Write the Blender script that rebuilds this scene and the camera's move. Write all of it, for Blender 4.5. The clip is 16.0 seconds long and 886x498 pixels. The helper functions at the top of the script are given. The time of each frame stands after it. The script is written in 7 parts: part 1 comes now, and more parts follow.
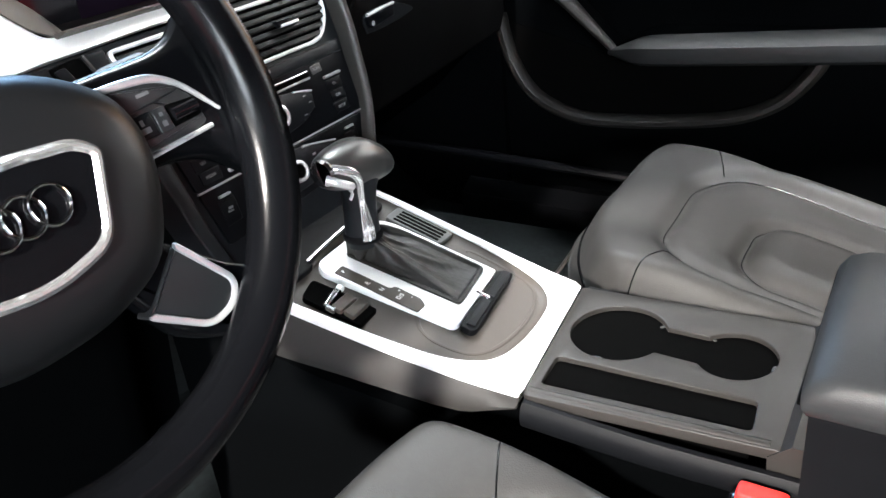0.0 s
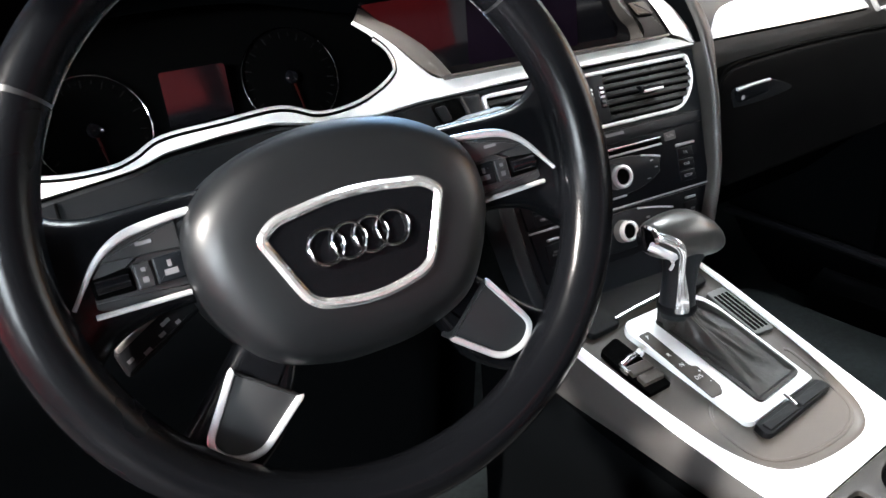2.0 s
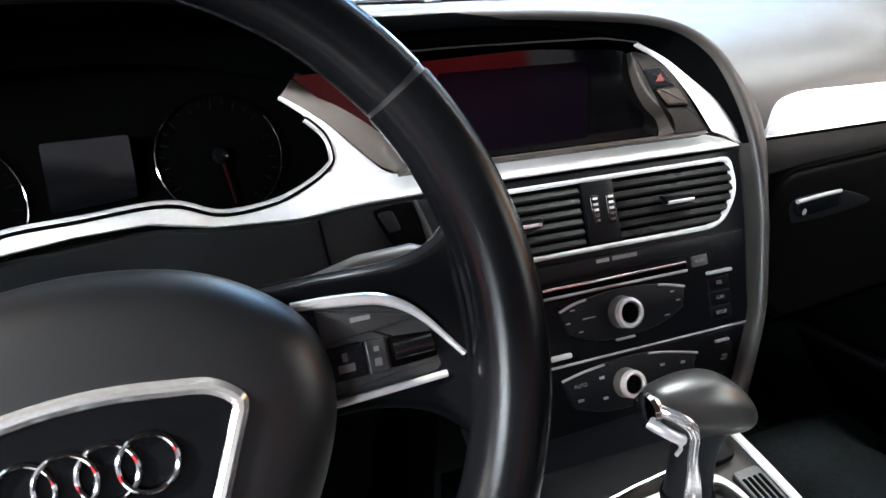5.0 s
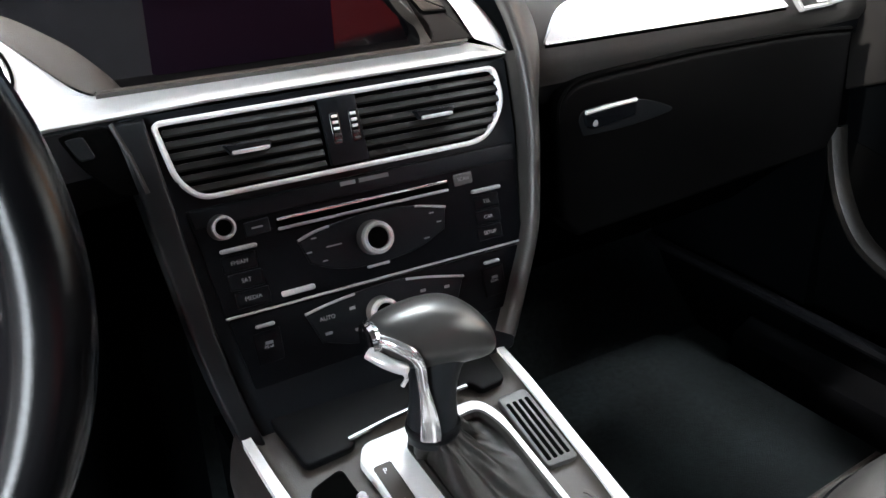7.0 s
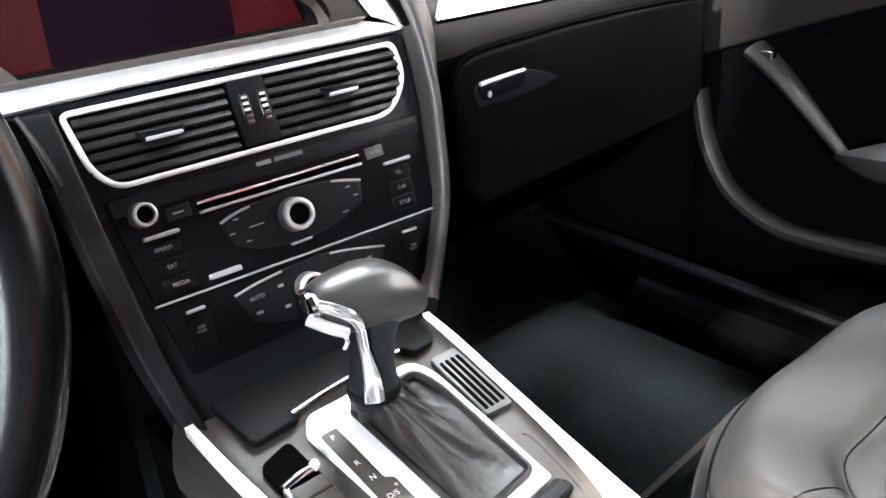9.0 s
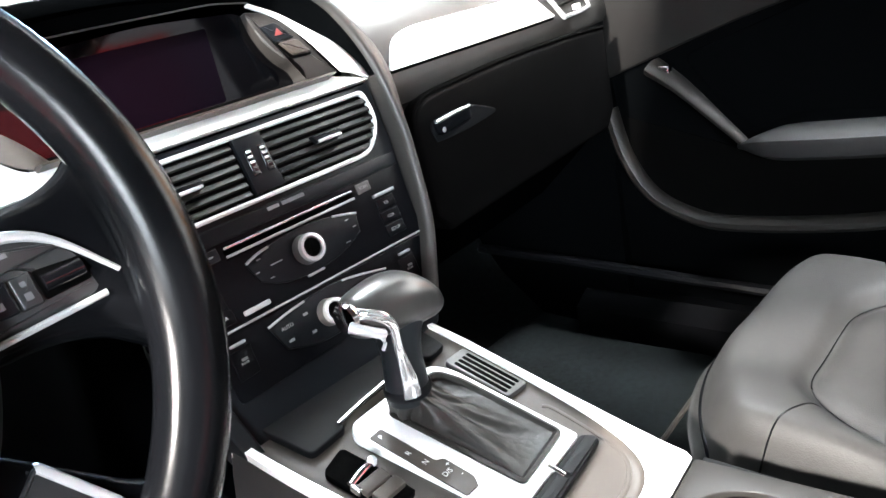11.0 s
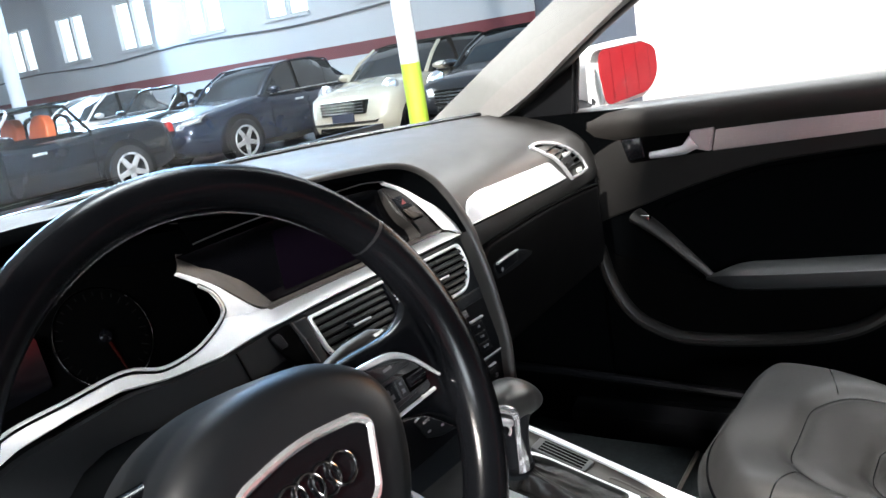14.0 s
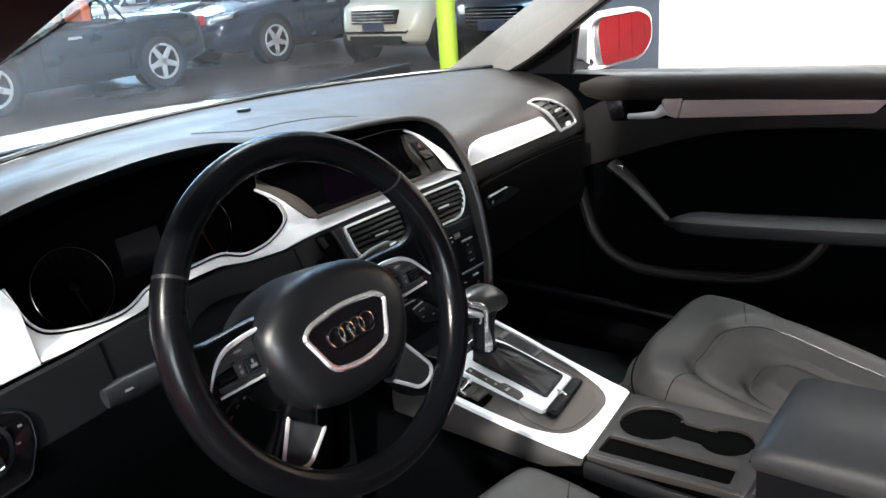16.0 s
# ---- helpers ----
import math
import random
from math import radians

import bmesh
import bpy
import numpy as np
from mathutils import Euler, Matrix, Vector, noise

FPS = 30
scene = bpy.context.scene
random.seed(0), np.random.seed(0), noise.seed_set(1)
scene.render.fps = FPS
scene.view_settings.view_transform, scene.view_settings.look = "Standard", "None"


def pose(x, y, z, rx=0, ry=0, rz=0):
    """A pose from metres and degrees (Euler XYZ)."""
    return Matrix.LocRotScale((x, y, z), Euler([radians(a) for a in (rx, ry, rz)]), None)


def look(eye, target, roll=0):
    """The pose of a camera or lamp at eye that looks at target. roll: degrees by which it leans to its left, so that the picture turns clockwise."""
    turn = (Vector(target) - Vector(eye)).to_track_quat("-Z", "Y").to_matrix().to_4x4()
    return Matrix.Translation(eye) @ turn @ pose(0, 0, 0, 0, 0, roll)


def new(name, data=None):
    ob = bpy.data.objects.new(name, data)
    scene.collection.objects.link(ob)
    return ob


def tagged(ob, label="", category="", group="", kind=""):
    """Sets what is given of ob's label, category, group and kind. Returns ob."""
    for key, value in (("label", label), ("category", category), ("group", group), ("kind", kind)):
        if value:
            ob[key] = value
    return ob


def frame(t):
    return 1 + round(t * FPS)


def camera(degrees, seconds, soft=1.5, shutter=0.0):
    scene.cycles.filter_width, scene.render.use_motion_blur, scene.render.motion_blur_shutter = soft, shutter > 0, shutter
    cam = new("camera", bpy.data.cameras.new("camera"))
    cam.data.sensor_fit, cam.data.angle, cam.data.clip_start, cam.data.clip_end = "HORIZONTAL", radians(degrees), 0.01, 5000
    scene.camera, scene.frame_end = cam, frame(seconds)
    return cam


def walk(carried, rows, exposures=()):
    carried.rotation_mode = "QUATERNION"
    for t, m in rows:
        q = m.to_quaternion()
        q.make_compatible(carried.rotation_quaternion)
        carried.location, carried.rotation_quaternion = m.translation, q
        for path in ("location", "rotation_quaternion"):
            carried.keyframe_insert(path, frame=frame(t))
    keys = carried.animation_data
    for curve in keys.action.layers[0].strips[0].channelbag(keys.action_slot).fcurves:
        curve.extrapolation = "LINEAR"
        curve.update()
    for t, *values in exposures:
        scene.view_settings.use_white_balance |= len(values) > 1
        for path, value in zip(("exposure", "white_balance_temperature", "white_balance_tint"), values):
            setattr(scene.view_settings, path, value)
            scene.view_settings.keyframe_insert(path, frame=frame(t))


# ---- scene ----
cam = camera(57.3, 16.0)
PATH = [
    (0, (-0.558, -0.539, 1.024), (0.913, 0.422, 0.068), -5.8),
    (0.5, (-0.54, -0.545, 1.002), (0.769, 0.689, 0.127), -7.7),
    (1, (-0.528, -0.566, 1.022), (0.746, 0.708, 0.153), -4.4),
    (1.5, (-0.535, -0.589, 1.036), (0.615, 0.833, 0.226), -4.8),
    (2, (-0.555, -0.573, 1.046), (0.381, 1.003, 0.246), -4.0),
    (2.5, (-0.539, -0.555, 1.043), (0.284, 1.08, 0.237), -2.5),
    (3, (-0.517, -0.514, 1.036), (0.253, 1.135, 0.207), -1.1),
    (3.2, (-0.505, -0.498, 1.033), (0.242, 1.162, 0.205), -1.0),
    (5.3, (-0.341, -0.454, 1.041), (0.481, 1.243, 0.376), -1.5),
    (5.5, (-0.317, -0.459, 1.04), (0.511, 1.243, 0.392), -1.9),
    (6, (-0.268, -0.46, 1.03), (0.605, 1.233, 0.421), -2.7),
    (6.5, (-0.236, -0.471, 1.021), (0.662, 1.184, 0.348), -3.0),
    (7, (-0.217, -0.493, 1.014), (0.669, 1.087, 0.165), -2.4),
    (7.5, (-0.213, -0.505, 1.005), (0.684, 0.979, 0.009), -0.7),
    (8, (-0.232, -0.503, 1.002), (0.754, 0.911, -0.011), 0.5),
    (8.5, (-0.246, -0.501, 0.997), (0.82, 0.918, 0.075), -1.7),
    (9, (-0.262, -0.501, 0.995), (0.87, 0.916, 0.15), -4.3),
    (9.2, (-0.275, -0.508, 0.98), (0.893, 0.918, 0.203), -5.9),
    (11.3, (-0.402, -0.518, 0.989), (0.968, 0.756, 0.282), -11.3),
    (11.5, (-0.419, -0.522, 0.996), (0.966, 0.724, 0.267), -11.2),
    (12, (-0.471, -0.497, 1.001), (0.988, 0.638, 0.24), -10.8),
    (12.5, (-0.524, -0.47, 0.999), (0.98, 0.589, 0.212), -11.2),
    (13, (-0.558, -0.481, 1.019), (0.997, 0.605, 0.384), -11.6),
    (13.5, (-0.614, -0.516, 1.072), (0.966, 0.607, 0.582), -10.3),
    (14, (-0.67, -0.52, 1.106), (0.898, 0.628, 0.634), -9.0),
    (14.5, (-0.736, -0.554, 1.13), (0.776, 0.672, 0.669), -8.4),
    (15, (-0.816, -0.576, 1.156), (0.641, 0.695, 0.645), -6.0),
    (15.5, (-0.911, -0.671, 1.207), (0.465, 0.643, 0.591), -5.8),
    (16, (-0.896, -0.719, 1.211), (0.588, 0.442, 0.541), -4.4),
]
walk(cam, [(t, look(eye, target, roll)) for t, eye, target, roll in PATH],
     [(0.0, 0.2), (0.5, 0.25), (1.0, 0.35), (1.5, 0.38), (2.5, 0.05), (3.2, 0.05), (5.3, 0.0), (6.5, -0.1), (7.5, 0.25), (8.5, 0.8), (9.2, 0.95), (11.3, 0.82), (12.5, 0.58), (13.0, 0.4), (13.5, 0.12), (14.0, -0.32), (14.5, -0.67), (15.0, -0.84), (15.5, -0.86), (16.0, -0.72)])

# ---- light ----
world = bpy.data.worlds.new("hall_air")
scene.world = world
world.use_nodes = True
wn = world.node_tree.nodes
sky = wn.new("ShaderNodeTexSky")
sky.sky_type, sky.sun_disc = "NISHITA", False
sky.sun_elevation, sky.sun_rotation = radians(40), radians(60)
world.node_tree.links.new(sky.outputs[0], wn["Background"].inputs[0])
wn["Background"].inputs[1].default_value = 0.08


def area_lamp(name, at, aim, sx, sy, power, colour):
    lamp = bpy.data.lights.new(name, "AREA")
    lamp.shape, lamp.size, lamp.size_y, lamp.energy, lamp.color = "RECTANGLE", sx, sy, power, colour
    ob = new(name, lamp)
    ob.matrix_world = look(at, aim)
    return ob


area_lamp("lamp_by_driver_door", (-5.8, -0.8, 4.3), (0.2, -0.3, 0.6), 0.4, 0.3, 2000, (1.0, 0.95, 0.90))
# Unseen fill from behind left, added to lift the dash trim
area_lamp("fill_west", (-6.5, -4.2, 2.8), (-0.2, 0.0, 0.85), 4.0, 1.1, 1250, (0.84, 0.93, 1.0))
# No roof opening here: blue fill added for highlights on the wheel
area_lamp("fill_blue", (6.0, 7.0, 6.2), (0.0, 0.2, 0.9), 3.0, 1.5, 850, (0.34, 0.62, 1.0))
# Unseen lamps added to brighten trim, hall, white wall and red door
area_lamp("fill_ahead", (2.3, 2.4, 6.3), (2.3, 2.4, 0), 2.4, 1.2, 850, (0.88, 0.95, 1.0))
area_lamp("lamp_far", (6.5, 13.0, 6.2), (6.5, 13, 0), 4.0, 3.0, 950, (0.88, 0.95, 1.0))
area_lamp("fill_white_wall", (1.2, -2.6, 6.2), (3.1, -0.3, 2.0), 2.3, 0.8, 3000, (0.97, 0.985, 1.0))
area_lamp("fill_red_door", (3.6, -5.6, 6.2), (3.8, -7.5, 1.0), 2.3, 0.6, 1000, (1.0, 0.96, 0.92))
area_lamp("daylight_windows", (12.3, 17.0, 3.0), (2, 2, 0.8), 16.0, 1.2, 2300, (0.42, 0.70, 1.0))

# ---- materials ----
def material(name, colour, rough=0.5, metal=0.0, vary=0.15, scale=8.0, bump=0.0, bump_scale=400.0, coat=0.0, spec=0.5, noise_rough=0.08):
    """A surface with colour variation at two scales, uneven gloss and fine relief."""
    m = bpy.data.materials.new(name)
    m.use_nodes = True
    n, l = m.node_tree.nodes, m.node_tree.links
    b = n["Principled BSDF"]
    co = n.new("ShaderNodeTexCoord")
    big = n.new("ShaderNodeTexNoise")
    big.inputs["Scale"].default_value, big.inputs["Detail"].default_value = scale, 4
    fine = n.new("ShaderNodeTexNoise")
    fine.inputs["Scale"].default_value, fine.inputs["Detail"].default_value = scale * 14, 3
    for t in (big, fine):
        l.new(co.outputs["Object"], t.inputs["Vector"])
    mix = n.new("ShaderNodeMath")
    mix.operation = "ADD"
    l.new(big.outputs[0], mix.inputs[0])
    l.new(fine.outputs[0], mix.inputs[1])
    ramp = n.new("ShaderNodeMapRange")
    ramp.inputs["From Min"].default_value, ramp.inputs["From Max"].default_value = 0.6, 1.4
    ramp.inputs["To Min"].default_value, ramp.inputs["To Max"].default_value = 1 - vary, 1 + vary
    l.new(mix.outputs[0], ramp.inputs["Value"])
    mul = n.new("ShaderNodeVectorMath")
    mul.operation = "SCALE"
    mul.inputs[0].default_value = colour[:3]
    l.new(ramp.outputs[0], mul.inputs["Scale"])
    l.new(mul.outputs[0], b.inputs["Base Color"])
    rr = n.new("ShaderNodeMapRange")
    rr.inputs["From Min"].default_value, rr.inputs["From Max"].default_value = 0.3, 0.7
    rr.inputs["To Min"].default_value, rr.inputs["To Max"].default_value = max(0.02, rough - noise_rough), min(1, rough + noise_rough)
    l.new(big.outputs[0], rr.inputs["Value"])
    l.new(rr.outputs[0], b.inputs["Roughness"])
    b.inputs["Metallic"].default_value = metal
    b.inputs["Coat Weight"].default_value = coat
    b.inputs["Coat Roughness"].default_value = 0.05
    b.inputs["Specular IOR Level"].default_value = spec
    if bump:
        tex = n.new("ShaderNodeTexVoronoi")
        tex.inputs["Scale"].default_value = bump_scale
        l.new(co.outputs["Object"], tex.inputs["Vector"])
        bp = n.new("ShaderNodeBump")
        bp.inputs["Strength"].default_value, bp.inputs["Distance"].default_value = bump, 0.0006
        l.new(tex.outputs[0], bp.inputs["Height"])
        l.new(bp.outputs[0], b.inputs["Normal"])
    return m


def glow(name, colour, strength):
    m = bpy.data.materials.new(name)
    m.use_nodes = True
    b = m.node_tree.nodes["Principled BSDF"]
    b.inputs["Base Color"].default_value = (*colour, 1)
    b.inputs["Emission Color"].default_value = (*colour, 1)
    b.inputs["Emission Strength"].default_value = strength
    return m


def clear_glass(name, tint=(1, 1, 1), rough=0.0):
    """Thin clear pane: transmits straight through, with a mirror gloss that grows at grazing angles."""
    m = bpy.data.materials.new(name)
    m.use_nodes = True
    n, l = m.node_tree.nodes, m.node_tree.links
    n.remove(n["Principled BSDF"])
    tr, gl, lw, mx = n.new("ShaderNodeBsdfTransparent"), n.new("ShaderNodeBsdfGlossy"), n.new("ShaderNodeLayerWeight"), n.new("ShaderNodeMixShader")
    pw, ml = n.new("ShaderNodeMath"), n.new("ShaderNodeMath")
    pw.operation, pw.inputs[1].default_value = "POWER", 5.0
    ml.operation, ml.inputs[1].default_value, ml.inputs[2].default_value = "MULTIPLY_ADD", 0.9, 0.022
    tr.inputs[0].default_value = (*tint, 1)
    gl.inputs["Roughness"].default_value = rough
    lw.inputs["Blend"].default_value = 0.5
    l.new(lw.outputs["Facing"], pw.inputs[0])
    l.new(pw.outputs[0], ml.inputs[0])
    l.new(ml.outputs[0], mx.inputs[0])
    l.new(tr.outputs[0], mx.inputs[1])
    l.new(gl.outputs[0], mx.inputs[2])
    l.new(mx.outputs[0], n["Material Output"].inputs[0])
    return m


PAD = material("soft_touch_pad", (0.027, 0.0255, 0.0238), 0.45, vary=0.08, bump=0.12, bump_scale=1500)
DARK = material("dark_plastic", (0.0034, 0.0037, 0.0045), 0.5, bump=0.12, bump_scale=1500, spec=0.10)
BROWN = material("grey_brown_plastic", (0.050, 0.042, 0.036), 0.42, vary=0.08, bump=0.15, bump_scale=1200, spec=0.3)
# The grey-brown plastic again, darkened for parts that catch less light
BROWN_DIM = material("dimmed_brown_plastic", (0.022, 0.0202, 0.0188), 0.42, vary=0.08, bump=0.15, bump_scale=1200, spec=0.25)
# Aluminium with the red surroundings' reflection mixed into its colour
RED_TINTED = material("reflection_tinted_aluminium", (0.50, 0.41, 0.40), 0.38, 0.4, vary=0.05, scale=30)
SATIN = material("satin_aluminium", (0.90, 0.895, 0.89), 0.38, 0.12, vary=0.04, scale=30)
POLISH = material("polished_chrome", (0.95, 0.95, 0.95), 0.15, 0.85, vary=0.02, noise_rough=0.03)
STONE = material("slate_grey_plastic", (0.0115, 0.0130, 0.0148), 0.38, vary=0.08, bump=0.1, bump_scale=1500, spec=0.12)
BRIGHT = material("bright_satin_chrome", (0.92, 0.92, 0.92), 0.24, 0.6, vary=0.03, noise_rough=0.04)
SILVERP = material("satin_silver_plastic", (0.075, 0.074, 0.072), 0.48, 0.4, vary=0.05, scale=20)
PODGREY = material("satin_pod_grey", (0.026, 0.0268, 0.028), 0.36, vary=0.06, bump=0.06, bump_scale=2000, spec=0.35)
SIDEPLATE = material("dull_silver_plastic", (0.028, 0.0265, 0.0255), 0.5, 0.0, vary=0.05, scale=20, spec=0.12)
ARMGREY = material("dark_door_armrest", (0.018, 0.0185, 0.019), 0.5, vary=0.1, bump=0.15, bump_scale=900, spec=0.25)
# Seat leather toned cooler and darker, as it looks in bluish shade
ARMPAD = material("shaded_armrest_leather", (0.022, 0.0235, 0.025), 0.5, vary=0.1, bump=0.15, bump_scale=900, spec=0.25)
UMBER = material("dark_umber_plastic", (0.014, 0.0125, 0.011), 0.45, vary=0.08, bump=0.15, bump_scale=1200)
SOOT = material("soft_dark_brown", (0.0070, 0.0064, 0.0060), 0.5, vary=0.1, bump=0.15, bump_scale=1200, spec=0.3)
EDGE = material("stack_edge_plastic", (0.0095, 0.0108, 0.0122), 0.40, vary=0.08, bump=0.1, bump_scale=1500, spec=0.15)
FASCIA = material("fascia_black", (0.0065, 0.0072, 0.0082), 0.45, vary=0.08, bump=0.1, bump_scale=1500, spec=0.12)
# Lining black, also laid on panels that sit in shade
LINING_SHADE = material("lining_and_shade_black", (0.0013, 0.0015, 0.0017), 0.8, bump=0.3, bump_scale=1200, spec=0.0)
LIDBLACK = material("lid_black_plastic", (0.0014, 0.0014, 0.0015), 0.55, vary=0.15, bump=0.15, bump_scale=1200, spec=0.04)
GRIP = material("worn_grip_leather", (0.060, 0.059, 0.057), 0.30, 0.55, vary=0.10, bump=0.05, bump_scale=1500)
DIM = material("dim_grey_print", (0.13, 0.13, 0.137), 0.5, vary=0.02)
CHROME = material("chrome", (0.9, 0.9, 0.9), 0.1, 1.0, vary=0.03, noise_rough=0.03)
GLOSS = material("gloss_black", (0.004, 0.004, 0.005), 0.12, vary=0.1, coat=0.0, noise_rough=0.04)
SLATE = material("slate_black_panel", (0.0068, 0.0080, 0.0098), 0.34, vary=0.08, bump=0.1, bump_scale=1500, spec=0.13)
SLAT = material("vent_slat_black", (0.016, 0.0155, 0.015), 0.3, vary=0.1, spec=0.15)
LEATHER = material("black_leather", (0.029, 0.0282, 0.0274), 0.52, vary=0.14, scale=10, bump=0.20, bump_scale=700, spec=0.2)
RIM = material("smooth_black_leather", (0.0030, 0.0032, 0.0039), 0.21, vary=0.1, bump=0.06, bump_scale=1600, spec=0.15)
AIRBAG = material("airbag_plastic", (0.0038, 0.0044, 0.0053), 0.44, vary=0.05, bump=0.06, bump_scale=2000, spec=0.42)
CARPET = material("charcoal_carpet", (0.0066, 0.0088, 0.0096), 0.95, vary=0.7, scale=9, bump=1.0, bump_scale=900, spec=0.1)
CLOTH = material("boot_leather", (0.0085, 0.0073, 0.0062), 0.5, vary=0.35, scale=25, bump=0.7, bump_scale=170, spec=0.35)
INKY = material("ink_black_plastic", (0.0032, 0.0037, 0.0047), 0.30, vary=0.1, noise_rough=0.04, spec=0.07)
LEGEND = material("grey_legend_print", (0.22, 0.22, 0.225), 0.5, vary=0.25, scale=300)
LIPGREY = material("satin_grey_lip", (0.34, 0.34, 0.345), 0.35, 0.25, vary=0.05)
PRINT = material("white_print", (0.75, 0.75, 0.75), 0.5, vary=0.02)
RED = material("red_lens", (0.5, 0.02, 0.02), 0.3)
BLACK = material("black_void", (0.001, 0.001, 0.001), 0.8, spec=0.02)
# Unseen headliner, darkened so gloss black parts reflect less of it
ROOFING = material("dimmed_headliner", (0.05, 0.049, 0.048), 0.9, vary=0.06, bump=0.4, bump_scale=1500)
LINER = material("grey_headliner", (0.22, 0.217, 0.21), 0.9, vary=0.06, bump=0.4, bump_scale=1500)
WHITE = material("white_car_paint", (0.82, 0.82, 0.8), 0.25, vary=0.03, coat=0.6)
MIRROR = material("mirror_glass", (0.92, 0.92, 0.93), 0.02, 1.0, vary=0.0, noise_rough=0.0)
GLASS = clear_glass("window_glass", (0.93, 0.96, 0.96))


# ---- geometry helpers ----
def thing(name, at, label, category, group="", kind=""):
    ob = new(name)
    ob.location = at
    ob.empty_display_size = 0.05
    return tagged(ob, label, category, group, kind)


def part(name, bm, mat, parent=None, label="", sharp=38):
    """Links a bmesh, given in world places, as one mesh object under its thing or part."""
    bmesh.ops.recalc_face_normals(bm, faces=bm.faces)
    lim = radians(sharp)
    for f in bm.faces:
        f.smooth = True
    for e in bm.edges:
        e.smooth = not (len(e.link_faces) == 2 and e.calc_face_angle(0) > lim)
    me = bpy.data.meshes.new(name)
    bm.to_mesh(me)
    bm.free()
    me.materials.append(mat)
    ob = new(name, me)
    if parent:
        ob.parent = parent
        if parent.type == "EMPTY":
            ob.matrix_parent_inverse = Matrix.Translation(-parent.location)
    if label:
        ob["label"] = label
    return ob


def basis(o, u, v):
    u, v = Vector(u).normalized(), Vector(v).normalized()
    w = u.cross(v).normalized()
    v = w.cross(u)
    return Matrix.Translation(o) @ Matrix((u, v, w)).transposed().to_4x4()


def rounded(pts, r, n=5):
    """A closed outline with its corners rounded; r is one radius or one for each corner."""
    out, k = [], len(pts)
    for i, p in enumerate(pts):
        rad = r[i] if isinstance(r, (list, tuple)) else r
        p, a, b = Vector(p), Vector(pts[i - 1]), Vector(pts[(i + 1) % k])
        da, db = (a - p), (b - p)
        la, lb = da.length, db.length
        d = min(rad, la * 0.48, lb * 0.48)
        if d < 1e-5:
            out.append(p)
            continue
        s, e = p + da / la * d, p + db / lb * d
        for j in range(n + 1):
            t = j / n
            out.append(s * (1 - t) ** 2 + p * 2 * t * (1 - t) + e * t * t)
    return [(q.x, q.y) for q in out]


def spline(pts, n=6, closed=False):
    """A smooth curve through the points (2D or 3D)."""
    P = [Vector(p) for p in pts]
    k, out = len(P), []
    for i in range(k if closed else k - 1):
        g = (lambda j: P[j % k]) if closed else (lambda j: P[max(0, min(k - 1, j))])
        a, b, c, d = g(i - 1), g(i), g(i + 1), g(i + 2)
        for j in range(n):
            t = j / n
            out.append(0.5 * (2 * b + (c - a) * t + (2 * a - 5 * b + 4 * c - d) * t * t + (3 * b - a - 3 * c + d) * t ** 3))
    if not closed:
        out.append(P[-1])
    return out


def inset(pts, d):
    """The outline moved inwards by d (outwards where negative)."""
    P = [Vector(p[:2]) for p in pts]
    area = sum(P[i - 1].x * P[i].y - P[i].x * P[i - 1].y for i in range(len(P)))
    s = 1 if area > 0 else -1
    out = []
    for i, p in enumerate(P):
        a, b = (p - P[i - 1]), (P[(i + 1) % len(P)] - p)
        if a.length < 1e-7:
            a = b
        if b.length < 1e-7:
            b = a
        na, nb = Vector((-a.y, a.x)).normalized(), Vector((-b.y, b.x)).normalized()
        m = (na + nb)
        m = m.normalized() / max(0.5, m.normalized().dot(na)) if m.length > 1e-6 else na
        out.append(tuple(p + m * d * s))
    return out


def loft(loops, caps=True, close=True, bm=None):
    bm = bm or bmesh.new()
    rows = [[bm.verts.new(p) for p in lp] for lp in loops]
    k = len(rows[0])
    for a, b in zip(rows, rows[1:]):
        for i in range(k if close else k - 1):
            j = (i + 1) % k
            bm.faces.new((a[i], a[j], b[j], b[i]))
    if caps and close:
        bm.faces.new(rows[0][::-1])
        bm.faces.new(rows[-1])
    return bm


def prism(pts, h0, h1, m, edge=0.0, bm=None, steps=3):
    """A plate with this outline in the frame m, from h0 to h1 along its third axis, its upper edge rounded."""
    loops = [[m @ Vector((*p[:2], h0)) for p in pts]]
    if edge:
        for j in range(steps + 1):
            a = j / steps * math.pi / 2
            q = inset(pts, edge * (1 - math.cos(a)))
            loops.append([m @ Vector((*p, h1 - edge + edge * math.sin(a))) for p in q])
    else:
        loops.append([m @ Vector((*p[:2], h1)) for p in pts])
    return loft(loops, bm=bm)


def band(pts, width, h0, h1, m, edge=0.0008, bm=None):
    """A closed frame along an outline: outer edge on it, inner edge inset by width."""
    inn = inset(pts, width)
    ring = [(pts, h0), (pts, h1 - edge), (inset(pts, edge), h1), (inset(pts, width - edge), h1), (inn, h1 - edge), (inn, h0)]
    loops = [[m @ Vector((*p[:2], h)) for p in o] for o, h in ring]
    bm = bm or bmesh.new()
    rows = [[bm.verts.new(p) for p in lp] for lp in loops]
    k = len(pts)
    for a, b in zip(rows, rows[1:] + rows[:1]):
        for i in range(k):
            bm.faces.new((a[i], a[(i + 1) % k], b[(i + 1) % k], b[i]))
    return bm


